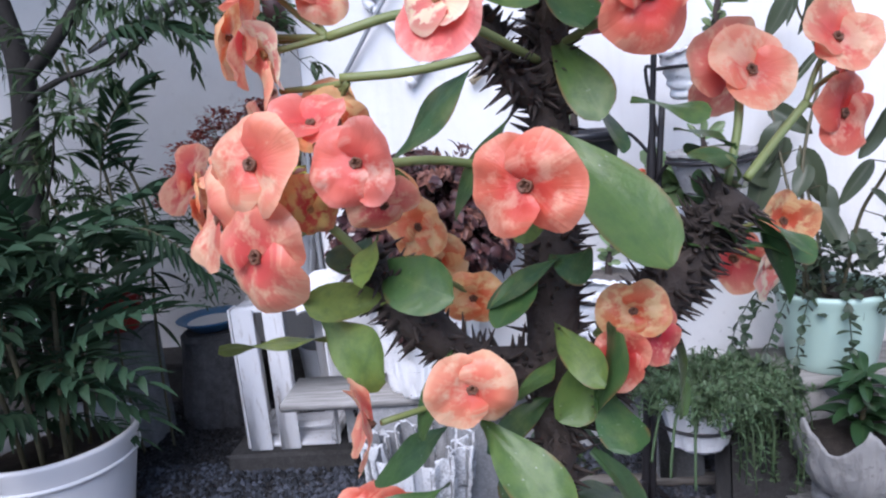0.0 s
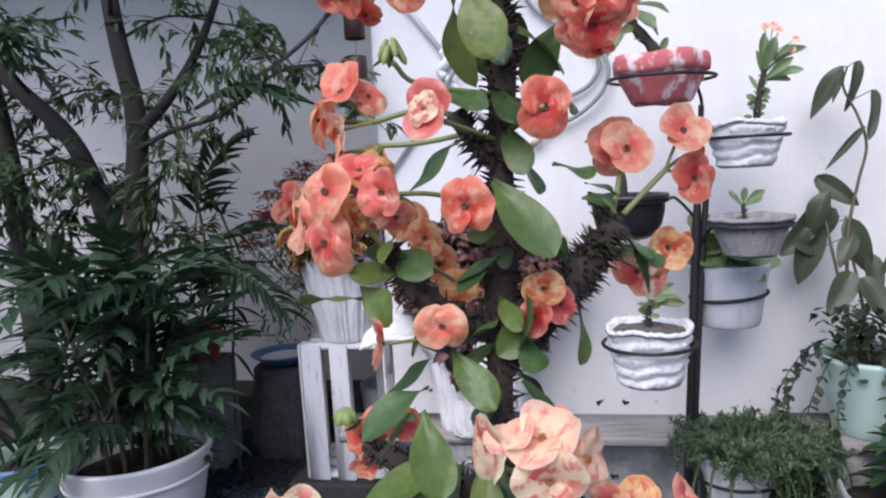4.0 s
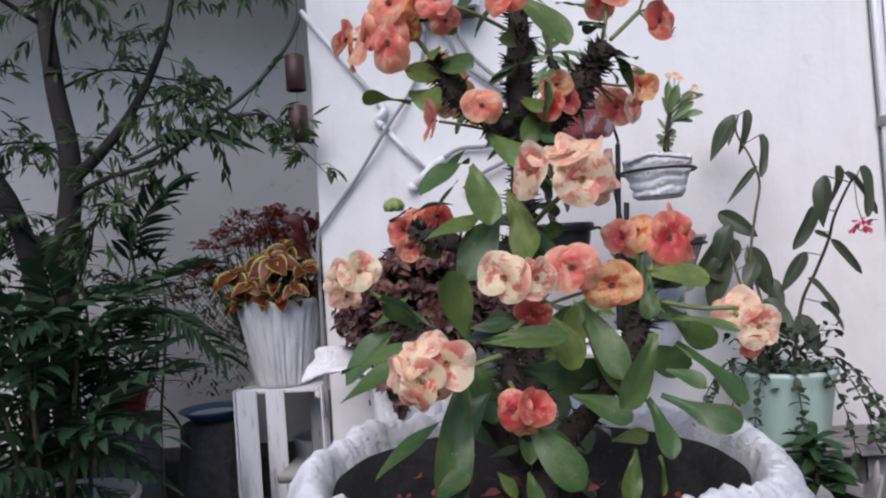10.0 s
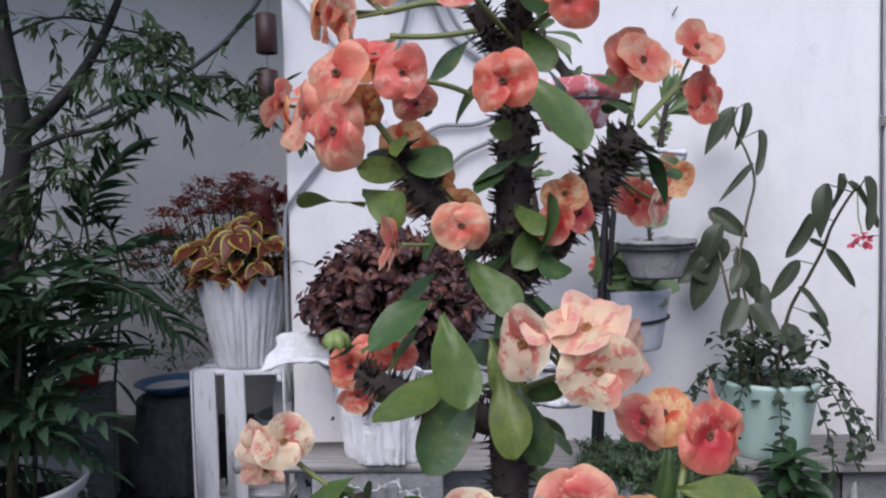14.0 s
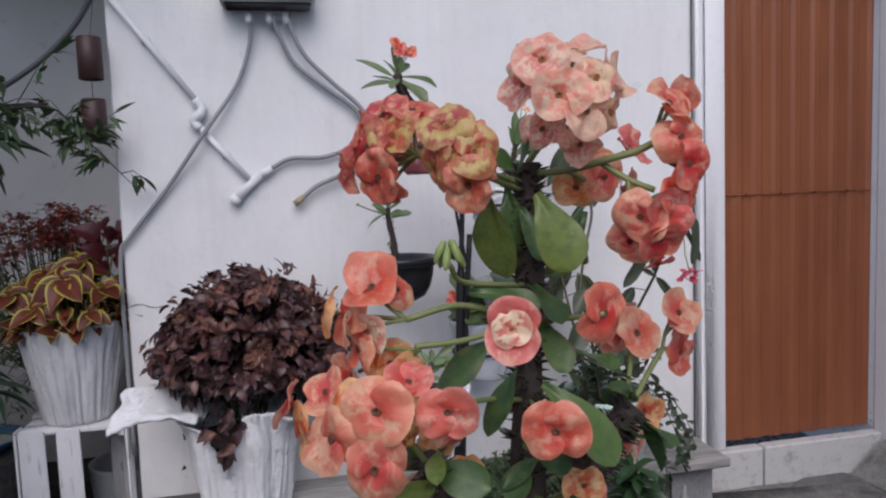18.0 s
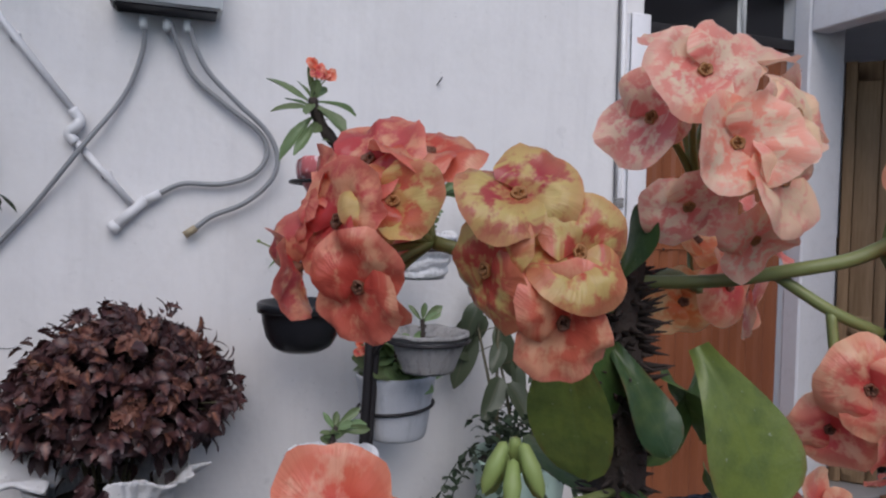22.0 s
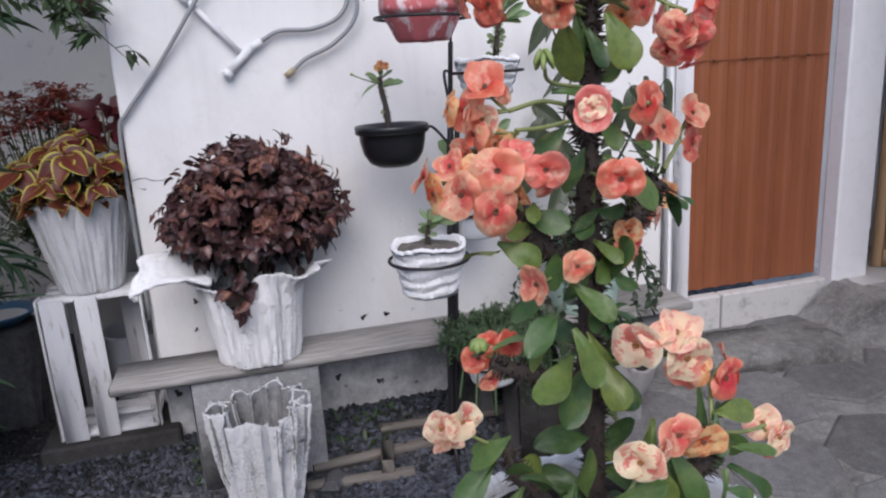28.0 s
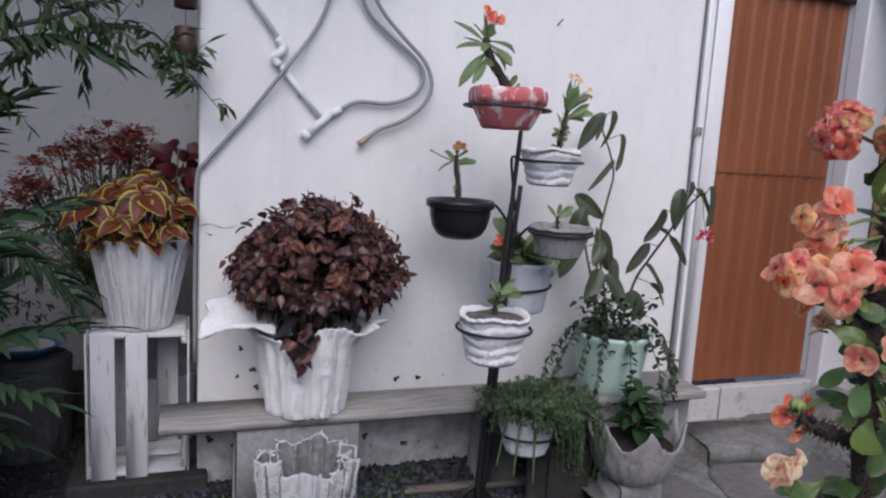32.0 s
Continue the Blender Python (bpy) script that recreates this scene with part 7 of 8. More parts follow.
for pts, r in BOUGHS:
    line = soft_line(pts, 7)
    part("limb", Geo().tube(line, [r * (1 - 0.75 * i / (len(line) - 1)) for i in range(len(line))], 7), BARK, tree)
    thin = r < 0.0065
    for k in range(18 if thin else (26 if pts[-1][2] > 2.75 else (44 if pts[-1][0] < -1.9 else 22))):
        t = R(0.35 if thin else 0.25, 1)
        p = line[int(t * (len(line) - 1))]
        d = Vector((R(-1, 1), R(-1, 1), R(-0.9, 0.5)))
        tw = R(0.06, 0.14) if thin else R(0.10, 0.30)
        q = p + d.normalized() * tw
        crown.tube([p, p.lerp(q, 0.5) + Vector((0, 0, 0.02)), q], [0.002, 0.0015, 0.001], 4)
        for j in range(9 if thin else 11):
            b = p.lerp(q, R(0.2, 1.0))
            dd = d.normalized() + Vector((R(-1, 1), R(-1, 1), R(-1.2, 0.3)))
            crown.leaf(aim(b, dd, R(-1, 1)), R(0.045, 0.085), R(0.012, 0.02), "lance", R(0.1, 0.8), 0.2, 4, cols=1)
tagged(part("crown", crown, TREE_LEAF, tree, "narrow drooping green leaves, some on unseen limbs added for shade"), kind="stuff")

LEAFLET = Geo().leaf(Matrix(), 1.0, 1.0, "lance", 0.6, 0.2, 6, cols=1).mesh("leaflet")
LEAFLET.materials.append(PALM)
# thin climbing stems and a loose frond in front of the recess wall
vine = thing("climbing_stems", "thin dark stems with pointed leaves by the tree", "climber", (0, 0, GZ))
for k in range(3):
    x, y = -1.86 + 0.10 * k, 0.08 + 0.05 * (k % 3)
    line = soft_line([(x, y, 0), (x + R(-0.06, 0.06), y, 0.6), (x + R(-0.08, 0.10), y - 0.05, 1.2), (x + R(-0.1, 0.16), y - 0.1, 1.55 + 0.25 * (k % 2))], 6)
    part("stem", Geo().tube(line, 0.006, 6), CANE, vine)
    if k < 3:
        s = Geo()
        for j in range(26):
            p = line[int(R(0.35, 0.98) * (len(line) - 1))]
            s.leaf(aim(p, (R(-1, 1), R(-1, 0.4), R(-0.4, 0.9))), R(0.10, 0.20), R(0.018, 0.03), "lance", R(0.2, 0.9), 0.2, 5, cols=1)
        tagged(part("foliage", s, PALM, vine), kind="stuff")
for fx, fy, fz, rx, ry, rz, s in ((-1.52, -0.15, 1.78, 0.2, -0.1, -0.15, 0.42), (-1.66, 0.05, 1.12, 0.2, 0.30, -0.3, 0.46), (-1.70, 0.05, 1.25, -0.2, -1.0, -0.5, 0.5), (-1.72, 0.0, 0.95, 0.1, -0.5, -0.9, 0.5)):
    m = Matrix.Translation((fx, fy, fz)) @ rot(rx, ry, rz) @ Matrix.Diagonal((s, s, s, 1))
    line = soft_line([(0, 0, 0), (0.33, 0, 0.10), (0.68, 0, 0.04), (1.0, 0, -0.16)], 5)
    part("rachis", Geo().tube([m @ p for p in line], 0.0035, 5), CANE, vine)
    for i in range(13):
        t = 0.20 + 0.78 * i / 12
        p = line[min(int(t * (len(line) - 1)), len(line) - 1)]
        for e in (-1, 1):
            part("leaflet", LEAFLET, PALM, vine, at=m @ aim(p, (0.8, e * (1.0 - 0.5 * t), R(-0.3, 0.0)), R(-0.4, 0.4)) @ Matrix.Diagonal((0.36 * R(0.8, 1.1), 0.05, 0.36, 1)))

# ---- lime-edged coleus in the ribbed planter
CO = []
for k in range(4):
    me = Geo().leaf(Matrix(), 1.0, 1.0, "heart", 0.25 + 0.18 * k, 0.18, 10, 0.08 * k, 0.02, 4).mesh("leaf")
    me.materials.append(COLEUS)
    CO.append(me)
co = thing("coleus", "coleus with rust-red leaves edged in lime", "potted plant", (-1.045, 0.10, 0.90))
ROSETTES = [(0.02, -0.13, 0.235, 0.150, 7), (-0.15, -0.08, 0.175, 0.135, 7), (0.13, -0.09, 0.185, 0.115, 7), (0.04, -0.02, 0.285, 0.130, 7), (-0.07, 0.02, 0.245, 0.140, 6), (0.16, 0.06, 0.205, 0.120, 6), (-0.02, 0.14, 0.205, 0.14, 6), (-0.16, 0.08, 0.185, 0.13, 6), (-0.06, -0.17, 0.125, 0.10, 6), (0.10, -0.17, 0.105, 0.085, 6), (0.19, -0.05, 0.115, 0.085, 6)]
for cx, cy, cz, size, n in [(1.12 * a, 1.1 * b, 0.90 * c, 0.92 * e, n) for a, b, c, e, n in ROSETTES]:
    lean = Vector((cx, cy, 0)) * 1.6
    for k in range(n + 3):
        a = 2 * math.pi * k / n + R(-0.25, 0.25)
        inner_leaf = k >= n
        d = Vector((math.cos(a), math.sin(a), (R(0.3, 0.9) if inner_leaf else (R(-0.75, -0.1) if math.sin(a) < 0.35 else R(0.0, 0.45))))) + lean * 0.25
        s = size * R(0.85, 1.1) * (0.5 if inner_leaf else 1.0)
        up = Vector((lean.x, -0.85, 0.85))
        part("leaf", CO[br.randrange(4)], COLEUS, co, at=aim(Vector((cx, cy, cz + (0.012 if inner_leaf else 0))), d, R(-0.2, 0.2), up) @ Matrix.Diagonal((s, s * 0.62, s, 1)))
    part("stem", Geo().tube(soft_line([(cx * 0.3, cy * 0.3, -0.03), (cx * 0.7, cy * 0.7, cz * 0.5), (cx, cy, cz)], 4), 0.005, 6), CANE, co)
for k in range(64):
    a = R(0, 6.28)
    p = Vector((0.165 * math.cos(a), 0.165 * math.sin(a), R(0.02, 0.12)))
    s = R(0.06, 0.10)
    part("leaf", CO[br.randrange(4)], COLEUS, co, at=aim(p, (math.cos(a), math.sin(a), R(-0.8, 0.1)), R(-0.4, 0.4), (math.cos(a), math.sin(a), 0.8)) @ Matrix.Diagonal((s, s * 0.6, s, 1)))
for k in range(8):
    a = k * 0.8
    part("stem", Geo().tube([(0.03 * math.cos(a), 0.03 * math.sin(a), -0.01), (0.07 * math.cos(a), 0.07 * math.sin(a), 0.12)], 0.005, 6), CANE, co)
dr = thing("dark_red_coleus", "dark red-leaved plant behind the lime coleus", "potted plant", (-0.915, 0.12, 0.93))
part("stem", Geo().tube([(-0.02, -0.02, 0), (0.0, 0, 0.15), (0.02, 0.0, 0.25)], 0.005, 6), CANE, dr)
g0 = Geo().leaf(Matrix(), 1, 1, "ovate", 0.9, 0.25, 8, cols=3).mesh("leaf")
g0.materials.append(DARKRED)
for k in range(15):
    a = k * 2.4
    h = 0.16 + 0.20 * k / 15
    s = R(0.09, 0.13)
    part("leaf", g0, DARKRED, dr, at=aim((0.03 * math.cos(a) + 0.01, 0.03 * math.sin(a), h), (math.cos(a), math.sin(a), R(-0.1, 0.8)), R(-0.4, 0.4), (0, -1.0, 0.6)) @ Matrix.Diagonal((s, s * 0.72, s, 1)))
part("stem", Geo().tube([(0.0, 0, 0.15), (0.01, 0, 0.36)], 0.004, 6), CANE, dr)
sh = thing("russet_shrub", "airy shrub with russet flower heads behind the planter", "shrub", (-1.18, 0.30, -0.14))
fol, heads = Geo(), Geo()
for k in range(78):
    a, t = R(0, 6.28), R(0, 1)
    side = math.cos(a) * math.sqrt(t)
    e = Vector((-0.03 + 0.44 * side, 0.05 + 0.16 * math.sin(a), 1.50 - 0.34 * side * side + 0.06 * side - R(0.0, 0.16)))
    m0 = Vector((0.03 * math.cos(a), 0.02 * math.sin(a), 0.80))
    part("stem", Geo().tube(soft_line([(0, 0, 0.0), m0, m0.lerp(e, 0.55) + Vector((0, 0, -0.03)), e], 4), [0.005] + [0.0024] * 11 + [0.0014], 5), CANE, sh)
    wide = R(0.03, 0.055)
    for j in range(54):
        b, q = R(0, 6.28), wide * math.sqrt(R(0, 1))
        heads.leaf(aim(e + Vector((q * math.cos(b), q * math.sin(b), R(-0.016, 0.020))), (math.cos(b), math.sin(b), R(-0.3, 0.9))), R(0.016, 0.028), R(0.012, 0.018), "oval", 0.4, 0.2, 3, cols=1)
    for j in range(24):
        p = m0.lerp(e, R(0.0, 0.85))
        fol.leaf(aim(p, (R(-1, 1), R(-1, 1), R(-0.7, 0.8))), R(0.03, 0.07), R(0.008, 0.014), "lance", 0.4, 0.2, 3, cols=1)
for j in range(600):
    a = R(0, 6.28)
    p = Vector((-0.12 + 0.32 * math.cos(a) * R(0.2, 1), 0.1 * math.sin(a), R(0.66, 1.26)))
    fol.leaf(aim(p, (R(-1, 1), R(-1, 1), R(-0.7, 0.8))), R(0.03, 0.06), R(0.009, 0.015), "lance", 0.4, 0.2, 3, cols=1)
tagged(part("flower_head", heads, RUSSET, sh, "russet-red flower heads"), kind="stuff")
tagged(part("foliage", fol, GREEN_DULL, sh, "narrow dull green leaves"), kind="stuff")

# ---- burgundy coleus in the draped planter
BU, BU_TIP = [], []
for k in range(5):
    me = Geo().leaf(Matrix(), 1.0, 1.0, "jagged", 0.5 + 0.3 * k, 0.28, 12, 0.15 * k, 0.05, 2).mesh("leaf")
    me.materials.append(BURGUNDY)
    BU.append(me)
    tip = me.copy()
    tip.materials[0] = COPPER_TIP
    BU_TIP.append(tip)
bu = thing("burgundy_coleus", "dense dome of ragged burgundy coleus leaves", "potted plant", (-0.43, -0.215, 0.62))
C0 = Vector((0.045, 0.0, 0.215))
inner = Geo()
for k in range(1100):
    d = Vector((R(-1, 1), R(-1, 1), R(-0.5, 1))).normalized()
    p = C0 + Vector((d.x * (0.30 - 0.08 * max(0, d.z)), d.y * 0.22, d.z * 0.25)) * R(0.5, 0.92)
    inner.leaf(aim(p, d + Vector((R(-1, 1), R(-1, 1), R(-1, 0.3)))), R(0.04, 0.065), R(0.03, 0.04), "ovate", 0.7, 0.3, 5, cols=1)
tagged(part("inner_foliage", inner, BURG_SHADE, bu, "inner leaves coloured dark as the shade in the gaps"), kind="stuff")
outer = Geo()
near_leaves = 0
for k in range(104):
    z = 1.0 - 1.36 * (k + 0.5) / 104
    a = k * 2.4 + R(-0.2, 0.2)
    q = math.sqrt(max(0.0, 1 - z * z))
    d = Vector((q * math.cos(a), q * math.sin(a), z))
    wob = 1 + 0.20 * noise.noise((d.x * 2.3, d.y * 2.3, d.z * 2.3 + 5)) + 0.08 * noise.noise((d.x * 6, d.y * 6, d.z * 6))
    p = C0 + Vector((d.x * (0.335 - 0.10 * max(0, d.z)), d.y * 0.24, d.z * 0.275 + 0.02)) * (1 + 0.35 * min(0, d.z)) * wob * R(0.90, 1.04)
    axis = (d + Vector((0, -0.15, 0.55))).normalized()
    e1 = axis.cross(Vector((0.3, 0.2, 1))).normalized()
    e2 = axis.cross(e1)
    copper = br.random() < 0.30
    part("stem", Geo().tube([C0 + (p - C0) * 0.62, p], 0.0028, 5), CANE, bu)
    for j in range(7):
        b = j * 2.4 + R(-0.3, 0.3)
        s = R(0.050, 0.074) * (1.0 if j < 5 else 0.55)
        out = e1 * math.cos(b) + e2 * math.sin(b) + axis * (R(-0.45, 0.05) if j < 5 else R(0.3, 0.8)) + Vector((0, 0, -0.25))
        if d.y < 0.1 and near_leaves < 294:
            near_leaves += 1
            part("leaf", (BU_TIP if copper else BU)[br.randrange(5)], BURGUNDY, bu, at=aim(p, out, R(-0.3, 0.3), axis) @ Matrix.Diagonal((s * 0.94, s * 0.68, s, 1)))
        else:
            outer.leaf(aim(p, out, R(-0.3, 0.3), axis), s * 0.94, s * 0.68, "jagged", R(0.5, 1.2), 0.28, 10, wave=0.05, cols=1)
for k in range(800):
    z, a = R(-0.42, 1.0), R(0, 6.28)
    q = math.sqrt(1 - z * z)
    d = Vector((q * math.cos(a), q * math.sin(a), z))
    wob = 1 + 0.22 * noise.noise((d.x * 2.3, d.y * 2.3, d.z * 2.3 + 5)) + 0.10 * noise.noise((d.x * 6, d.y * 6, d.z * 6))
    p = C0 + Vector((d.x * (0.345 - 0.10 * max(0, d.z)), d.y * 0.25, d.z * 0.285 + 0.02)) * (1 + 0.35 * min(0, d.z)) * wob * R(0.84, 1.02)
    outer.leaf(aim(p, d + Vector((R(-0.9, 0.9), R(-0.9, 0.9), R(-1.0, 0.2))), R(-0.6, 0.6), d + Vector((0, 0, 0.5))), R(0.03, 0.055), R(0.018, 0.034), "jagged", R(0.4, 1.2), 0.3, 8, wave=0.06, cols=1)
tagged(part("small_foliage", outer, BURG_OUT, bu, "small ragged copper-burgundy leaves"), kind="stuff")
for k in range(15):
    h = R(-0.08, 0.10)
    p = Vector((-0.045 + R(-0.4, 0.4) * (h + 0.11), -0.20 + R(-0.03, 0.02), h))
    part("leaf", BU[br.randrange(2)], BURGUNDY, bu, at=aim(p, (R(-0.8, 0.8), -0.5, R(-1.2, -0.3)), R(-0.8, 0.8), (0, -1, 0.3)) @ Matrix.Diagonal((0.055, 0.032, 0.055, 1)))
for k in range(9):
    a = k * 0.7
    part("stem", Geo().tube([(0.05 * math.cos(a), 0.05 * math.sin(a), -0.02), (0.11 * math.cos(a), 0.10 * math.sin(a), 0.25)], 0.006, 6), CANE, bu)

# ---- small thorn plants on the stand
SMALL = []
for k in range(3):
    me = Geo().leaf(Matrix(), 1.0, 1.0, "spoon", (0.3, 0.7, 0.1)[k], 0.15, 6, 0.1, 0.02, 2).mesh("leaf")
    me.materials.append(LEAF_S)
    SMALL.append(me)


def sprout(label, xy, z, path, radius):
    """A small thorn plant: its tapering spiny stem; leaves and blooms follow."""
    p = thing("small_thorn_plant", label, "potted plant", (*xy, z), group="small plants on the stand")
    line = soft_line(path, 5)
    part("stem", Geo().tube(line, [radius * (1 - 0.35 * i / len(line)) * (1 + 0.12 * math.sin(5 * i)) for i in range(len(line))], 9), THORN, p)
    th = Geo()
    for k in range(70):
        q = line[br.randrange(len(line))]
        o = Vector((R(-1, 1), R(-1, 1), R(-0.3, 0.5))).normalized()
        th.tube([q + o * radius * 0.6, q + o * (radius + R(0.004, 0.008))], [0.0017, 0.0003], 4)
    tagged(part("thorn_cover", th, THORN, p), kind="stuff")
    return p, line


def small_leaf(p, b, t, w):
    b, t = Vector(b), Vector(t)
    n = (t - b).length
    part("leaf", SMALL[br.randrange(3)], LEAF_S, p, at=aim(b, t - b, R(-0.4, 0.4), (R(-0.2, 0.2), -0.8, 0.6)) @ Matrix.Diagonal((n, w, n, 1)))


def bloom(p, root, rows, col, r):
    for x, y, dz in rows:
        c = Vector((x, y, dz))
        part("flower_stalk", Geo().tube([root, c], 0.002, 5), STALK, p)
        n = Vector((R(-0.7, 0.7), -1, R(0, 0.9))).normalized()
        part("flower", KINDS[col][br.randrange(8)], RED, p, at=Matrix.Translation(c) @ n.to_track_quat("Z", "Y").to_matrix().to_4x4() @ Matrix.Diagonal((r, r, r, 1)))


def tuft(p, line, rows):
    """Leaves from the stem: height share, tip (x, z), width and lean towards the yard."""
    for t, x, dz, w, y in rows:
        small_leaf(p, line[int(t * (len(line) - 1))], (x, y, dz), w)


def bushy(p, line, n, lo, hi, size):
    for k in range(n):
        b = line[int(R(lo, hi) * (len(line) - 1))]
        a = k * 2.4
        d = Vector((math.cos(a), math.sin(a), R(-0.1, 0.8))).normalized() * size * R(0.7, 1.2)
        small_leaf(p, b, b + d, d.length * R(0.45, 0.6))


sp, ln = sprout("thorny seedling with long grey-green leaves and red bloom", RED_P, 1.54, [(0.01, 0, 0.0), (-0.025, 0, 0.065), (-0.065, 0, 0.115), (-0.092, 0, 0.165), (-0.098, 0, 0.20)], 0.019)
tuft(sp, ln, [(0.85, -0.222, 0.245, 0.034, -0.01), (0.80, -0.215, 0.165, 0.036, -0.03), (0.72, -0.207, 0.045, 0.040, -0.04), (0.68, -0.155, 0.038, 0.028, -0.05), (0.90, 0.044, 0.198, 0.016, 0.01), (0.85, -0.012, 0.120, 0.046, -0.06), (0.75, 0.024, 0.125, 0.012, 0.02), (0.98, -0.112, 0.285, 0.022, 0.0), (0.98, -0.055, 0.240, 0.024, 0.02), (0.92, -0.13, 0.255, 0.02, 0.03), (0.90, -0.125, 0.155, 0.034, -0.06), (0.9, -0.09, 0.245, 0.030, -0.03), (0.6, -0.10, 0.10, 0.03, -0.05), (0.8, -0.17, 0.20, 0.018, 0.03), (0.95, -0.08, 0.25, 0.026, 0.05)])
tuft(sp, ln, [(0.12, 0.020, 0.082, 0.022, -0.02), (0.06, 0.048, 0.058, 0.014, 0.0), (0.3, -0.075, 0.085, 0.024, -0.03)])
bloom(sp, (-0.098, 0, 0.21), [(-0.100, -0.01, 0.292), (-0.086, -0.015, 0.276), (-0.070, -0.01, 0.262), (-0.056, -0.01, 0.262), (-0.092, -0.02, 0.262)], "r", 0.019)
sp, ln = sprout("thorny seedling with pale green leaves and cream bloom", WH2, 1.345, [(0.03, 0, 0.0), (0.040, 0, 0.08), (0.050, 0, 0.14), (0.064, 0, 0.20)], 0.012)
tuft(sp, ln, [(0.80, 0.056, 0.288, 0.030, -0.01), (0.84, 0.086, 0.272, 0.034, -0.02), (0.76, 0.040, 0.244, 0.024, 0.0), (0.86, 0.176, 0.276, 0.024, 0.0), (0.95, 0.140, 0.245, 0.022, -0.02), (0.72, 0.160, 0.180, 0.030, -0.03), (0.68, 0.126, 0.160, 0.026, -0.03), (0.9, 0.105, 0.265, 0.026, 0.03), (0.85, 0.07, 0.25, 0.03, -0.05), (0.7, 0.125, 0.205, 0.028, -0.05), (0.5, 0.012, 0.166, 0.018, 0.0)])
bushy(sp, ln, 26, 0.0, 0.42, 0.038)
bushy(sp, ln, 8, 0.45, 0.7, 0.022)
bloom(sp, (0.07, 0, 0.22), [(0.058, -0.01, 0.306), (0.082, -0.01, 0.308), (0.100, -0.01, 0.294), (0.134, -0.01, 0.232), (0.150, 0, 0.262)], "w", 0.014)
sp, ln = sprout("thin thorny seedling with a yellow-green top", BLK, 1.125, [(-0.010, 0, 0.0), (-0.014, 0, 0.09), (-0.026, 0, 0.15), (-0.030, 0, 0.20)], 0.012)
tuft(sp, ln, [(0.95, -0.082, 0.212, 0.034, -0.02), (0.9, -0.060, 0.205, 0.030, -0.03), (0.90, -0.110, 0.152, 0.015, -0.01), (0.97, 0.018, 0.222, 0.010, 0.0), (0.78, 0.046, 0.188, 0.026, -0.02), (0.95, -0.02, 0.235, 0.022, 0.01), (0.85, 0.01, 0.19, 0.022, -0.04), (0.35, -0.036, 0.075, 0.014, -0.01), (0.30, -0.030, 0.062, 0.012, 0.0)])
part("flower_stalk", Geo().tube([(-0.032, 0, 0.175), (-0.09, 0, 0.196), (-0.125, 0, 0.212)], 0.0025, 6), STALK, sp)
part("bud", Geo().lathe([(0, 0), (0.005, 0.003), (0.006, 0.008), (0, 0.012)], 8, c=(-0.127, 0, 0.208)), BUD, sp)
bloom(sp, (-0.030, 0, 0.21), [(-0.026, -0.01, 0.242), (-0.008, -0.01, 0.236), (-0.038, -0.01, 0.230)], "m", 0.014)
sp, ln = sprout("tiny green seedling in the grey pot", GRY, 1.055, [(-0.018, 0, -0.01), (-0.018, 0, 0.03), (-0.020, 0, 0.065)], 0.008)
tuft(sp, ln, [(0.9, -0.060, 0.112, 0.015, 0.0), (1.0, -0.016, 0.116, 0.020, -0.01), (0.95, 0.032, 0.108, 0.028, -0.02), (0.9, 0.020, 0.092, 0.022, -0.03)])
bushy(sp, [Vector((-0.055, 0.0, 0.0)), Vector((-0.055, 0, 0.03))], 8, 0.0, 1.0, 0.042)
sp, ln = sprout("small leafy seedling in the coiled white pot", WH1, 0.765, [(0, 0, -0.01), (0.0, 0, 0.055), (0.012, 0, 0.105)], 0.010)
tuft(sp, ln, [(0.95, -0.022, 0.144, 0.016, 0.0), (0.95, 0.048, 0.118, 0.024, -0.02), (1.0, 0.074, 0.150, 0.024, 0.0), (0.95, 0.092, 0.124, 0.026, -0.01), (0.9, 0.098, 0.098, 0.026, -0.02), (0.8, 0.02, 0.14, 0.02, 0.03)])
bushy(sp, ln, 16, 0.35, 0.95, 0.036)


def leafy_bush(label, xy, z, leaves, size):
    p, line = sprout(label, xy, z, [(0, 0, -0.01), (0.0, 0, 0.06), (-0.01, 0, 0.12)], 0.012)
    bushy(p, line, leaves, 0.1, 1.0, size)
    bloom(p, (-0.01, 0, 0.12), [(-0.13, -0.04, 0.14), (-0.12, -0.05, 0.125), (-0.14, -0.05, 0.12)], "r", 0.016)


leafy_bush("leafy thorn plant in the grey bucket", BKT, 0.87, 46, 0.14)

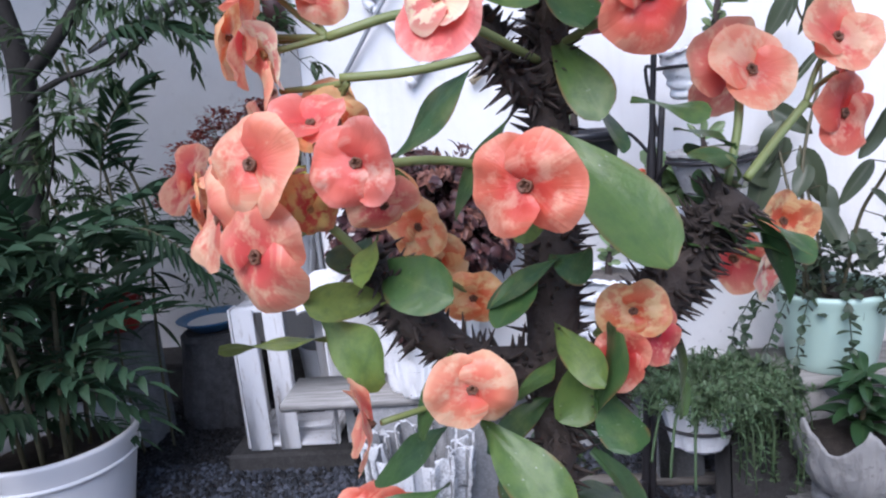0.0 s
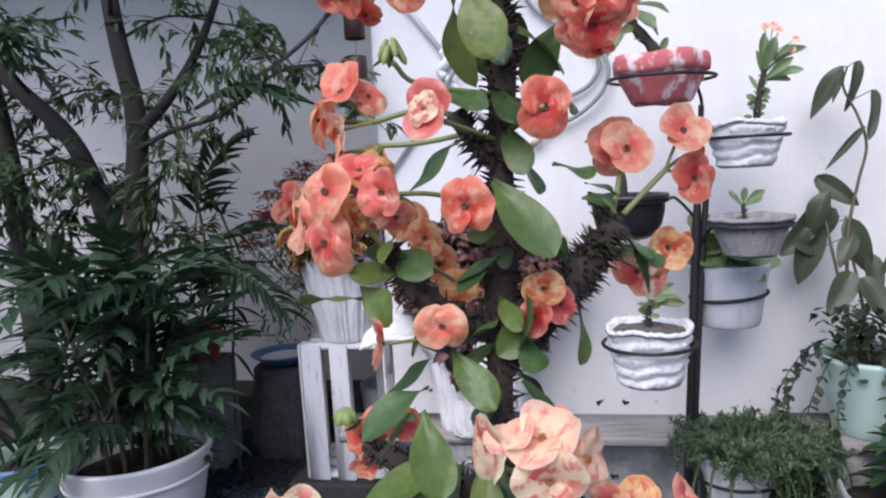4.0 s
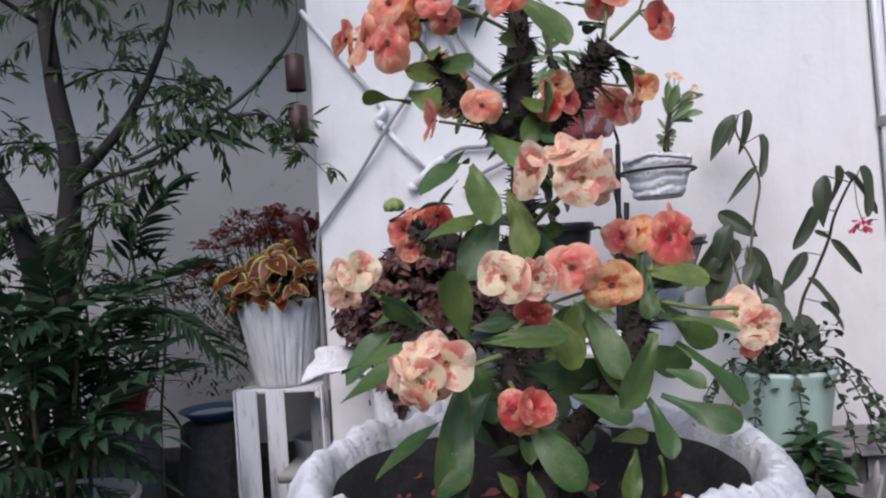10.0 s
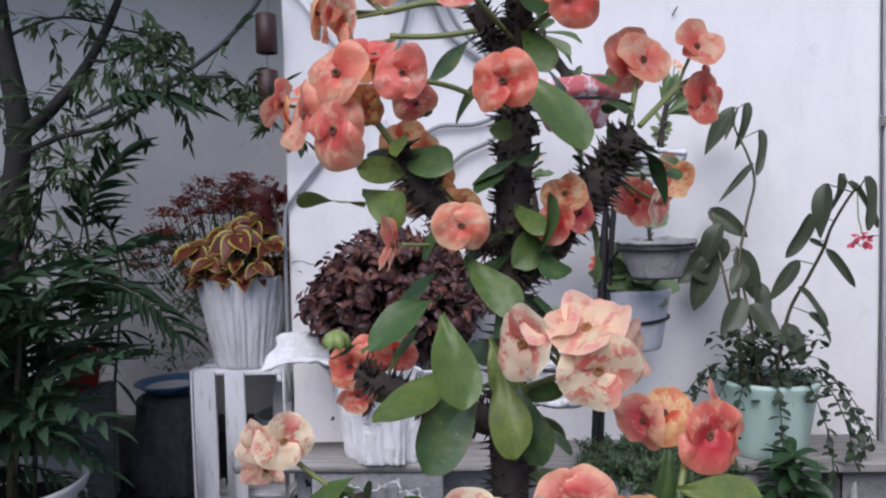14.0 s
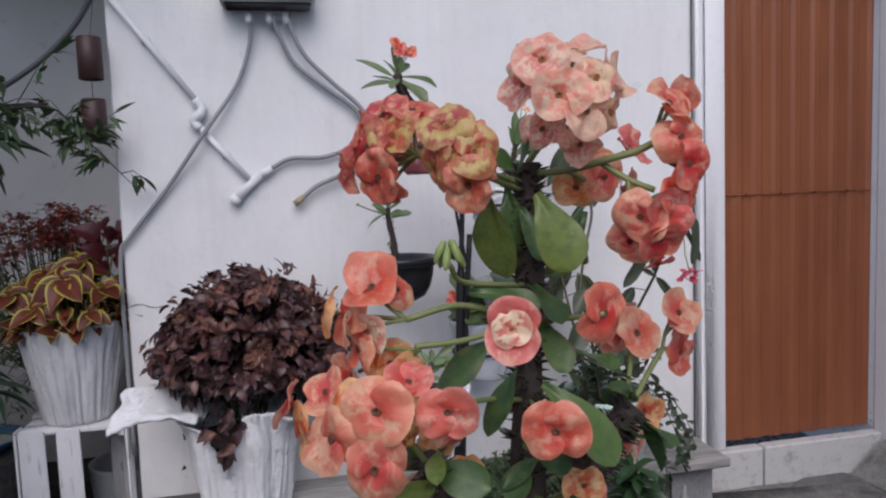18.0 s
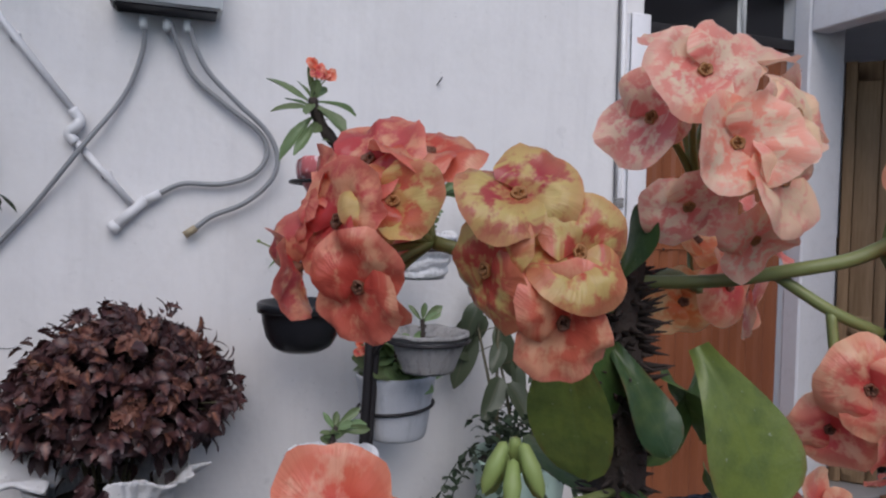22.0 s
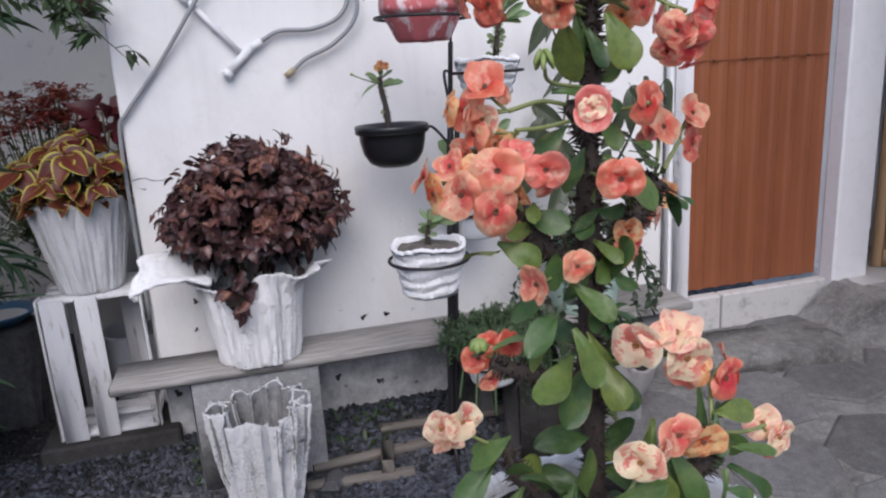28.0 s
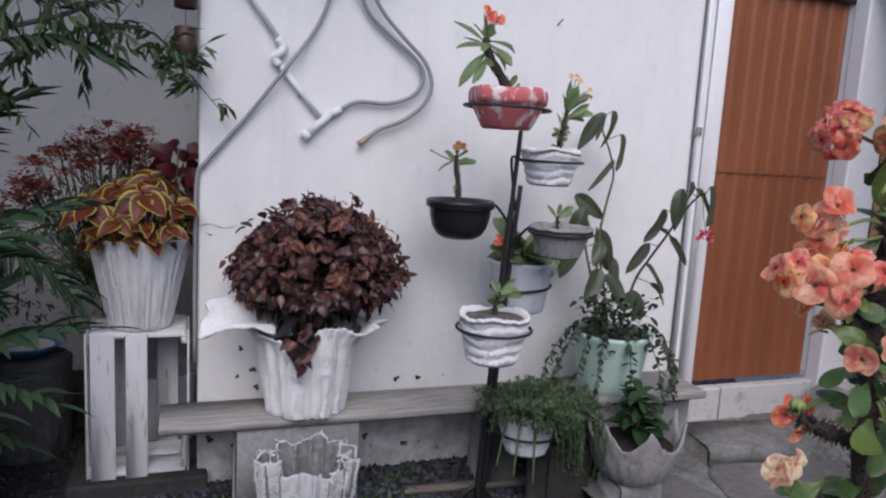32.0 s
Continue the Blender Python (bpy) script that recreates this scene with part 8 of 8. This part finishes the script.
# ---- trailing green in the low white pot
fe = thing("trailing_succulent", "bright green trailing plant spilling over its pot", "potted plant", (*FERN, 0.30))
fg = Geo()
for k in range(300):
    a = R(0, 6.28)
    rr = 0.11 * math.sqrt(R(0, 1))
    b = Vector((rr * math.cos(a) * 1.3 + 0.03, rr * math.sin(a), R(0, 0.03)))
    o = Vector((math.cos(a), math.sin(a), 0)) * R(0.04, 0.15)
    o.x += 0.03
    hang = R(0.08, 0.28) if o.x > 0.045 and o.y < 0.06 and k % 2 == 0 else R(-0.09, 0.03)
    line = soft_line([b, b + o * 0.5 + Vector((0, 0, R(0.03, 0.08))), b + o * 0.95 + Vector((0, 0, 0.03 - hang * 0.3)), b + o * 1.02 + Vector((0, 0, -hang))], 5)
    line = [p + Vector((0.012 * math.sin(9 * p.z + k), 0.010 * math.cos(11 * p.z + k), 0)) * min(1.0, abs(p.z) * 6) for p in line]
    fg.tube(line, 0.0022, 4)
    for p in line[2:]:
        for j in range(3):
            fg.leaf(aim(p, (R(-1, 1), R(-1, 1), R(-0.3, 1))), R(0.016, 0.030), 0.007, "lance", 0.3, 0.1, 2, cols=1)
tagged(part("trailing_growth", fg, SUCC, fe), kind="stuff")
for k in range(3):
    a = -2.7 + 0.40 * k
    part("long_stem", Geo().tube(soft_line([(0.03 * math.cos(a), 0.05 * math.sin(a), 0.02), (0.13 * math.cos(a), 0.15 * math.sin(a), 0.02), (0.17 * math.cos(a), 0.19 * math.sin(a), -0.10), (0.18 * math.cos(a), 0.20 * math.sin(a), -0.15 - 0.02 * k)], 5), 0.0045, 7), SUCC, fe)

# ---- begonias and a vine in the mint pot
be = thing("cane_begonia", "cane begonia with hanging wing leaves and pink bloom", "potted plant", (0.887, -0.30, 0.56))
BGS = [Geo().leaf(Matrix(), 1, 1, "wing", c, 0.16, 9, t, 0.03, 3).mesh("leaf") for c, t in ((0.3, 0.2), (0.7, -0.25), (0.15, 0.1))]
for me in BGS:
    me.materials.append(BEGONIA)


def wing_leaf(b, t, w):
    b, t = Vector(b), Vector(t)
    n = (t - b).length
    part("leaf", BGS[br.randrange(3)], BEGONIA, be, at=aim(b, t - b, R(-0.5, 0.5), (R(-0.35, 0.35), -1, 0.25)) @ Matrix.Diagonal((n, n * w, n, 1)))


CANE_TALL = [(-0.075, 0.02, 0.0), (-0.072, 0.05, 0.27), (-0.057, 0.08, 0.445), (-0.021, 0.10, 0.596), (0.006, 0.11, 0.709), (-0.016, 0.12, 0.807), (-0.058, 0.13, 0.907), (-0.050, 0.12, 0.97)]
CANE_SIDE = [(0.03, 0.0, 0.0), (0.06, -0.04, 0.254), (0.102, -0.08, 0.374), (0.12, -0.15, 0.478), (0.113, -0.22, 0.556), (0.127, -0.30, 0.649), (0.130, -0.35, 0.675)]
CANE_LOW = [(-0.06, 0, 0), (-0.09, 0.06, 0.25), (-0.11, 0.13, 0.45), (-0.12, 0.18, 0.60)]
CANE_MID = [(-0.02, 0.0, 0), (-0.03, 0.04, 0.2), (-0.05, 0.09, 0.38), (-0.06, 0.10, 0.48)]
for c in (CANE_TALL, CANE_SIDE, CANE_LOW, CANE_MID):
    line = soft_line(c, 6)
    part("cane", Geo().tube(line, [0.0065 - 0.003 * i / len(line) for i in range(len(line))], 7), CANE, be)
TALL_LEAVES = [((-0.060, 0.13, 0.975), (-0.157, 0.16, 0.808), 0.33), ((-0.062, 0.12, 0.955), (-0.102, 0.10, 0.854), 0.22), ((-0.021, 0.11, 0.986), (-0.045, 0.09, 0.818), 0.26), ((0.021, 0.10, 0.889), (0.014, 0.085, 0.728), 0.30), ((-0.001, 0.11, 0.773), (-0.127, 0.08, 0.639), 0.14)]
LOW_LEAVES = [((-0.124, 0.20, 0.61), (-0.004, 0.14, 0.512), 0.42), ((-0.096, 0.18, 0.527), (-0.244, 0.15, 0.341), 0.42), ((-0.132, 0.16, 0.451), (-0.20, 0.12, 0.248), 0.42), ((-0.084, 0.16, 0.506), (-0.150, 0.10, 0.337), 0.45), ((-0.055, 0.10, 0.471), (0.003, 0.06, 0.289), 0.40),
              ((-0.046, 0.08, 0.419), (-0.101, 0.02, 0.324), 0.5), ((0.007, 0.08, 0.351), (0.014, 0.02, 0.202), 0.4), ((-0.117, 0.16, 0.371), (-0.211, 0.10, 0.38), 0.5), ((-0.06, 0.05, 0.30), (-0.14, 0.0, 0.16), 0.5), ((-0.03, 0.04, 0.28), (0.03, -0.05, 0.14), 0.5), ((-0.10, 0.14, 0.56), (-0.19, 0.12, 0.42), 0.4)]
SIDE_LEAVES = [((0.055, -0.30, 0.685), (0.023, -0.32, 0.521), 0.36), ((0.098, -0.30, 0.714), (0.079, -0.30, 0.558), 0.30), ((0.140, -0.36, 0.702), (0.158, -0.36, 0.544), 0.31), ((0.111, -0.32, 0.689), (0.195, -0.34, 0.555), 0.16), ((0.059, -0.20, 0.594), (-0.003, -0.20, 0.451), 0.32), ((0.074, -0.16, 0.513), (0.106, -0.20, 0.488), 0.3),
               ((0.122, -0.17, 0.480), (0.20, -0.20, 0.362), 0.22), ((0.056, -0.12, 0.443), (-0.033, -0.12, 0.312), 0.30), ((0.067, -0.10, 0.353), (0.15, -0.14, 0.233), 0.2), ((0.103, -0.10, 0.267), (0.167, -0.16, 0.19), 0.35), ((0.05, -0.03, 0.22), (0.10, -0.08, 0.10), 0.5)]
for leaves, cane in ((TALL_LEAVES, CANE_TALL), (LOW_LEAVES, CANE_LOW), (SIDE_LEAVES, CANE_SIDE)):
    line = soft_line(cane, 6)
    for b, t, w in leaves:
        near = min(line, key=lambda p: (p - Vector(b)).length)
        part("leaf_stalk", Geo().tube([near, Vector(b)], 0.002, 5), CANE, be)
        wing_leaf(b, t, w)
for k in range(16):
    c = Vector((0.111, -0.40, 0.522)) + Vector((R(-1, 1), R(-1, 1), R(-0.8, 0.8))) * 0.024
    part("blossom", Geo().leaf(aim(c, (R(-1, 1), R(-1, 0), R(-1, 0.5))), 0.024, 0.020, "oval", 0.4, 0.3, 4, cols=2), PINKFLOWER, be)
part("flower_stalk", Geo().tube([(0.125, -0.34, 0.66), (0.108, -0.38, 0.58), (0.111, -0.40, 0.53)], 0.002, 5), STALK, be)
vg = Geo()
for k in range(330):
    a = R(0, 6.28)
    p = Vector((0.17 * math.cos(a) * R(0.2, 1.1), 0.15 * math.sin(a) * R(0.2, 1.1), R(-0.02, 0.20)))
    vg.leaf(aim(p, (R(-1, 1), R(-1, 1), R(-0.6, 0.9))), R(0.03, 0.055), R(0.018, 0.032), "oval", 0.5, 0.2, 4, cols=1)
tagged(part("undergrowth", vg, VINE, be, "dark small-leaved growth"), kind="stuff")
for k in range(9):
    a = (-2.9, -2.5, -2.2, -1.7, -1.2, -0.8, -0.4, -0.1, 3.0)[k]
    o = Vector((math.cos(a), math.sin(a) * 0.8, 0))
    L = R(0.20, 0.34)
    line = soft_line([o * 0.10 + Vector((0, 0, 0.03)), o * 0.19 + Vector((0, 0, 0.06)), o * (0.19 + L * 0.4) + Vector((0, 0, -0.02 - L * 0.25)), o * (0.20 + L * 0.5) + Vector((0, 0, -0.06 - L * 0.7))], 6)
    v = Geo().tube(line, 0.002, 5)
    for p in line[6:]:
        for j in range(2):
            v.leaf(aim(p, (R(-1, 1), R(-1, 0.3), R(-1, 0.2))), R(0.028, 0.042), R(0.022, 0.03), "oval", 0.4, 0.2, 4, cols=1)
    tagged(part("vine", v, VINE, be, "trailing vine with small dark leaves"), kind="stuff")

bl = thing("broadleaf_plant", "dark broad-leaved plant in the scalloped pot", "potted plant", (0.84, -0.60, 0.20))
BL = Geo().leaf(Matrix(), 1, 1, "oval", 0.6, 0.2, 9, 0.1, 0.02, 3).mesh("leaf")
BL.materials.append(BROAD)
part("stem", Geo().tube([(0, 0, -0.01), (0.01, 0, 0.12), (0.02, 0, 0.20)], 0.008, 7), CANE, bl)
for k in range(34):
    a = k * 2.4
    z = 0.04 + 0.19 * k / 34
    s = R(0.11, 0.17) * (1 - 0.25 * k / 34)
    part("leaf", BL, BROAD, bl, at=aim((0.01, 0, z), (math.cos(a), math.sin(a), R(-0.1, 0.75)), R(-0.3, 0.3)) @ Matrix.Diagonal((s, s * 0.42, s, 1)))
rl = thing("red_pot_plant", "dark strap-leaved plant in the red pot", "potted plant", (-1.86, 0.30, 0.56))
for k in range(40):
    a = k * 2.4
    part("leaf", Geo().leaf(aim((R(-0.04, 0.04), R(-0.04, 0.04), 0), (math.cos(a), math.sin(a), R(0.2, 1.4))), R(0.14, 0.28), 0.02, "lance", R(0.8, 1.8), 0.2, 6, cols=1), DARKRED if k % 3 else PALM, rl)
gp = thing("pail_plant", "thin green weeds in the mint bucket", "potted plant", (-2.30, -0.36, 0.15))
for k in range(14):
    a = k * 2.4
    part("stem", Geo().leaf(aim((R(-0.08, 0.08), R(-0.08, 0.08), 0), (math.cos(a) * 0.4, math.sin(a) * 0.4, 1)), R(0.3, 0.8), 0.03, "lance", R(0.3, 1.0), 0.2, 7, cols=1), PALM, gp)
wd = Geo()
for k in range(160):
    x, y = R(-0.75, -0.55) if k % 2 else R(-0.2, 0.1), R(-0.3, -0.06)
    wd.leaf(aim((x, y, ground_z(x, y)), (R(-1, 1), R(-1, 1), R(0.3, 1.4))), R(0.03, 0.07), R(0.012, 0.025), "oval", 0.6, 0.2, 4, cols=1)
tagged(new("weeds", wd.mesh("weeds")), "small green weeds under the plank by the wall", "weeds", "", "stuff").data.materials.append(GREEN_DULL)

# ---------------------------------------------------------------- the room beyond
chair = thing("plastic_chair", "white plastic armchair in a stack", "chair", (2.92, -1.09, 0.197), -120, "stacked chairs")
CW, CD = 0.50, 0.46


def chair_leg(x, y, lean):
    return Geo().tube([(x + lean[0], y + lean[1], 0.0), (x, y, 0.40)], [0.016, 0.022], 8)


part("seat", surf(lambda u, v: (CW * (u - 0.5), CD * (v - 0.5), 0.42 - 0.03 * math.sin(math.pi * u) * math.sin(math.pi * v) - 0.02 * v), 12, 12), WHITE_PLASTIC, chair)
part("seat_rim", Geo().tube([(CW / 2 * c, CD / 2 * s, 0.405) for c, s in ((-1, -1), (1, -1), (1, 1), (-1, 1), (-1, -1))], 0.014, 8), WHITE_PLASTIC, chair)
for x, y, l in ((-0.24, -0.22, (-0.03, -0.08)), (0.24, -0.22, (0.03, -0.08)), (-0.22, 0.22, (-0.02, 0.06)), (0.22, 0.22, (0.02, 0.06))):
    part("leg", chair_leg(x, y, l), WHITE_PLASTIC, chair)
for k in range(5):
    x = -0.16 + 0.08 * k
    part("back_slat", Geo().box(0.045, 0.012, 0.38, (x, 0.255, 0.62), 0.004), WHITE_PLASTIC, chair)
part("top_rail", Geo().tube(soft_line([(-0.25, 0.20, 0.62), (-0.23, 0.26, 0.78), (-0.1, 0.28, 0.84), (0.1, 0.28, 0.84), (0.23, 0.26, 0.78), (0.25, 0.20, 0.62)], 5), 0.018, 8), WHITE_PLASTIC, chair)
for s in (-1, 1):
    part("armrest", Geo().tube(soft_line([(s * 0.25, -0.22, 0.40), (s * 0.265, -0.22, 0.58), (s * 0.265, -0.15, 0.635), (s * 0.26, -0.02, 0.66), (s * 0.25, 0.20, 0.79)], 5), 0.019, 8), WHITE_PLASTIC, chair)
for k in range(1, 4):
    copy_thing(chair, pose(2.92, -1.09, 0.197 + 0.045 * k, 0, 0, -120))
cl = thing("folded_cloth", "crumpled red and navy cloth on the chairs", "cloth", (2.85, -1.01, 0.197 + 0.135 + 0.41))
part("navy_cloth", surf(lambda u, v: (0.30 * (u - 0.5), 0.26 * (v - 0.5), 0.02 + 0.035 * math.sin(math.pi * u) * math.sin(math.pi * v) + 0.012 * noise.noise((u * 6, v * 6, 1))), 14, 14), plain("navy_cloth", (0.012, 0.016, 0.06), 0.9), cl)
part("red_cloth", surf(lambda u, v: (0.02 + 0.20 * (u - 0.5), -0.02 + 0.18 * (v - 0.5), 0.05 + 0.06 * math.sin(math.pi * u) * math.sin(math.pi * v) + 0.015 * noise.noise((u * 7, v * 7, 4))), 14, 14), plain("red_cloth", (0.26, 0.01, 0.015), 0.9), cl)
bm_ = thing("broom", "old broom leaning in the corner of the room", "broom", (3.05, 0.02, 0.197))
part("handle", Geo().tube([(0, 0, 0.14), (-0.10, 0.25, 1.2)], 0.011, 8), LEAF_WOOD, bm_)
bg = Geo()
for k in range(120):
    a, d = R(0, 6.28), R(0, 1)
    bg.tube([(0.02 * math.cos(a), 0.02 * math.sin(a), 0.16), (0.10 * d * math.cos(a), 0.06 * d * math.sin(a), 0.0)], 0.0025, 4)
tagged(part("bristles", bg, BARK, bm_), kind="stuff")
sp = thing("loudspeaker", "black box loudspeaker on a thin stand in the room", "loudspeaker", (3.60, 0.50, 0.197))
part("case", Geo().box(0.19, 0.16, 0.41, (0, 0, 0.735), 0.008), BLACK, sp)
part("grille", Geo().box(0.16, 0.006, 0.36, (0, -0.084, 0.735), 0.002), IRON, sp, "dark metal grille")
part("pole", Geo().tube([(0, 0, 0.0), (0, 0, 0.54)], 0.014, 10), IRON, sp)
for k in range(3):
    a = 0.5 + 2.1 * k
    part("foot", Geo().tube([(0, 0, 0.10), (0.13 * math.cos(a), 0.13 * math.sin(a), 0.008)], 0.008, 8), IRON, sp)
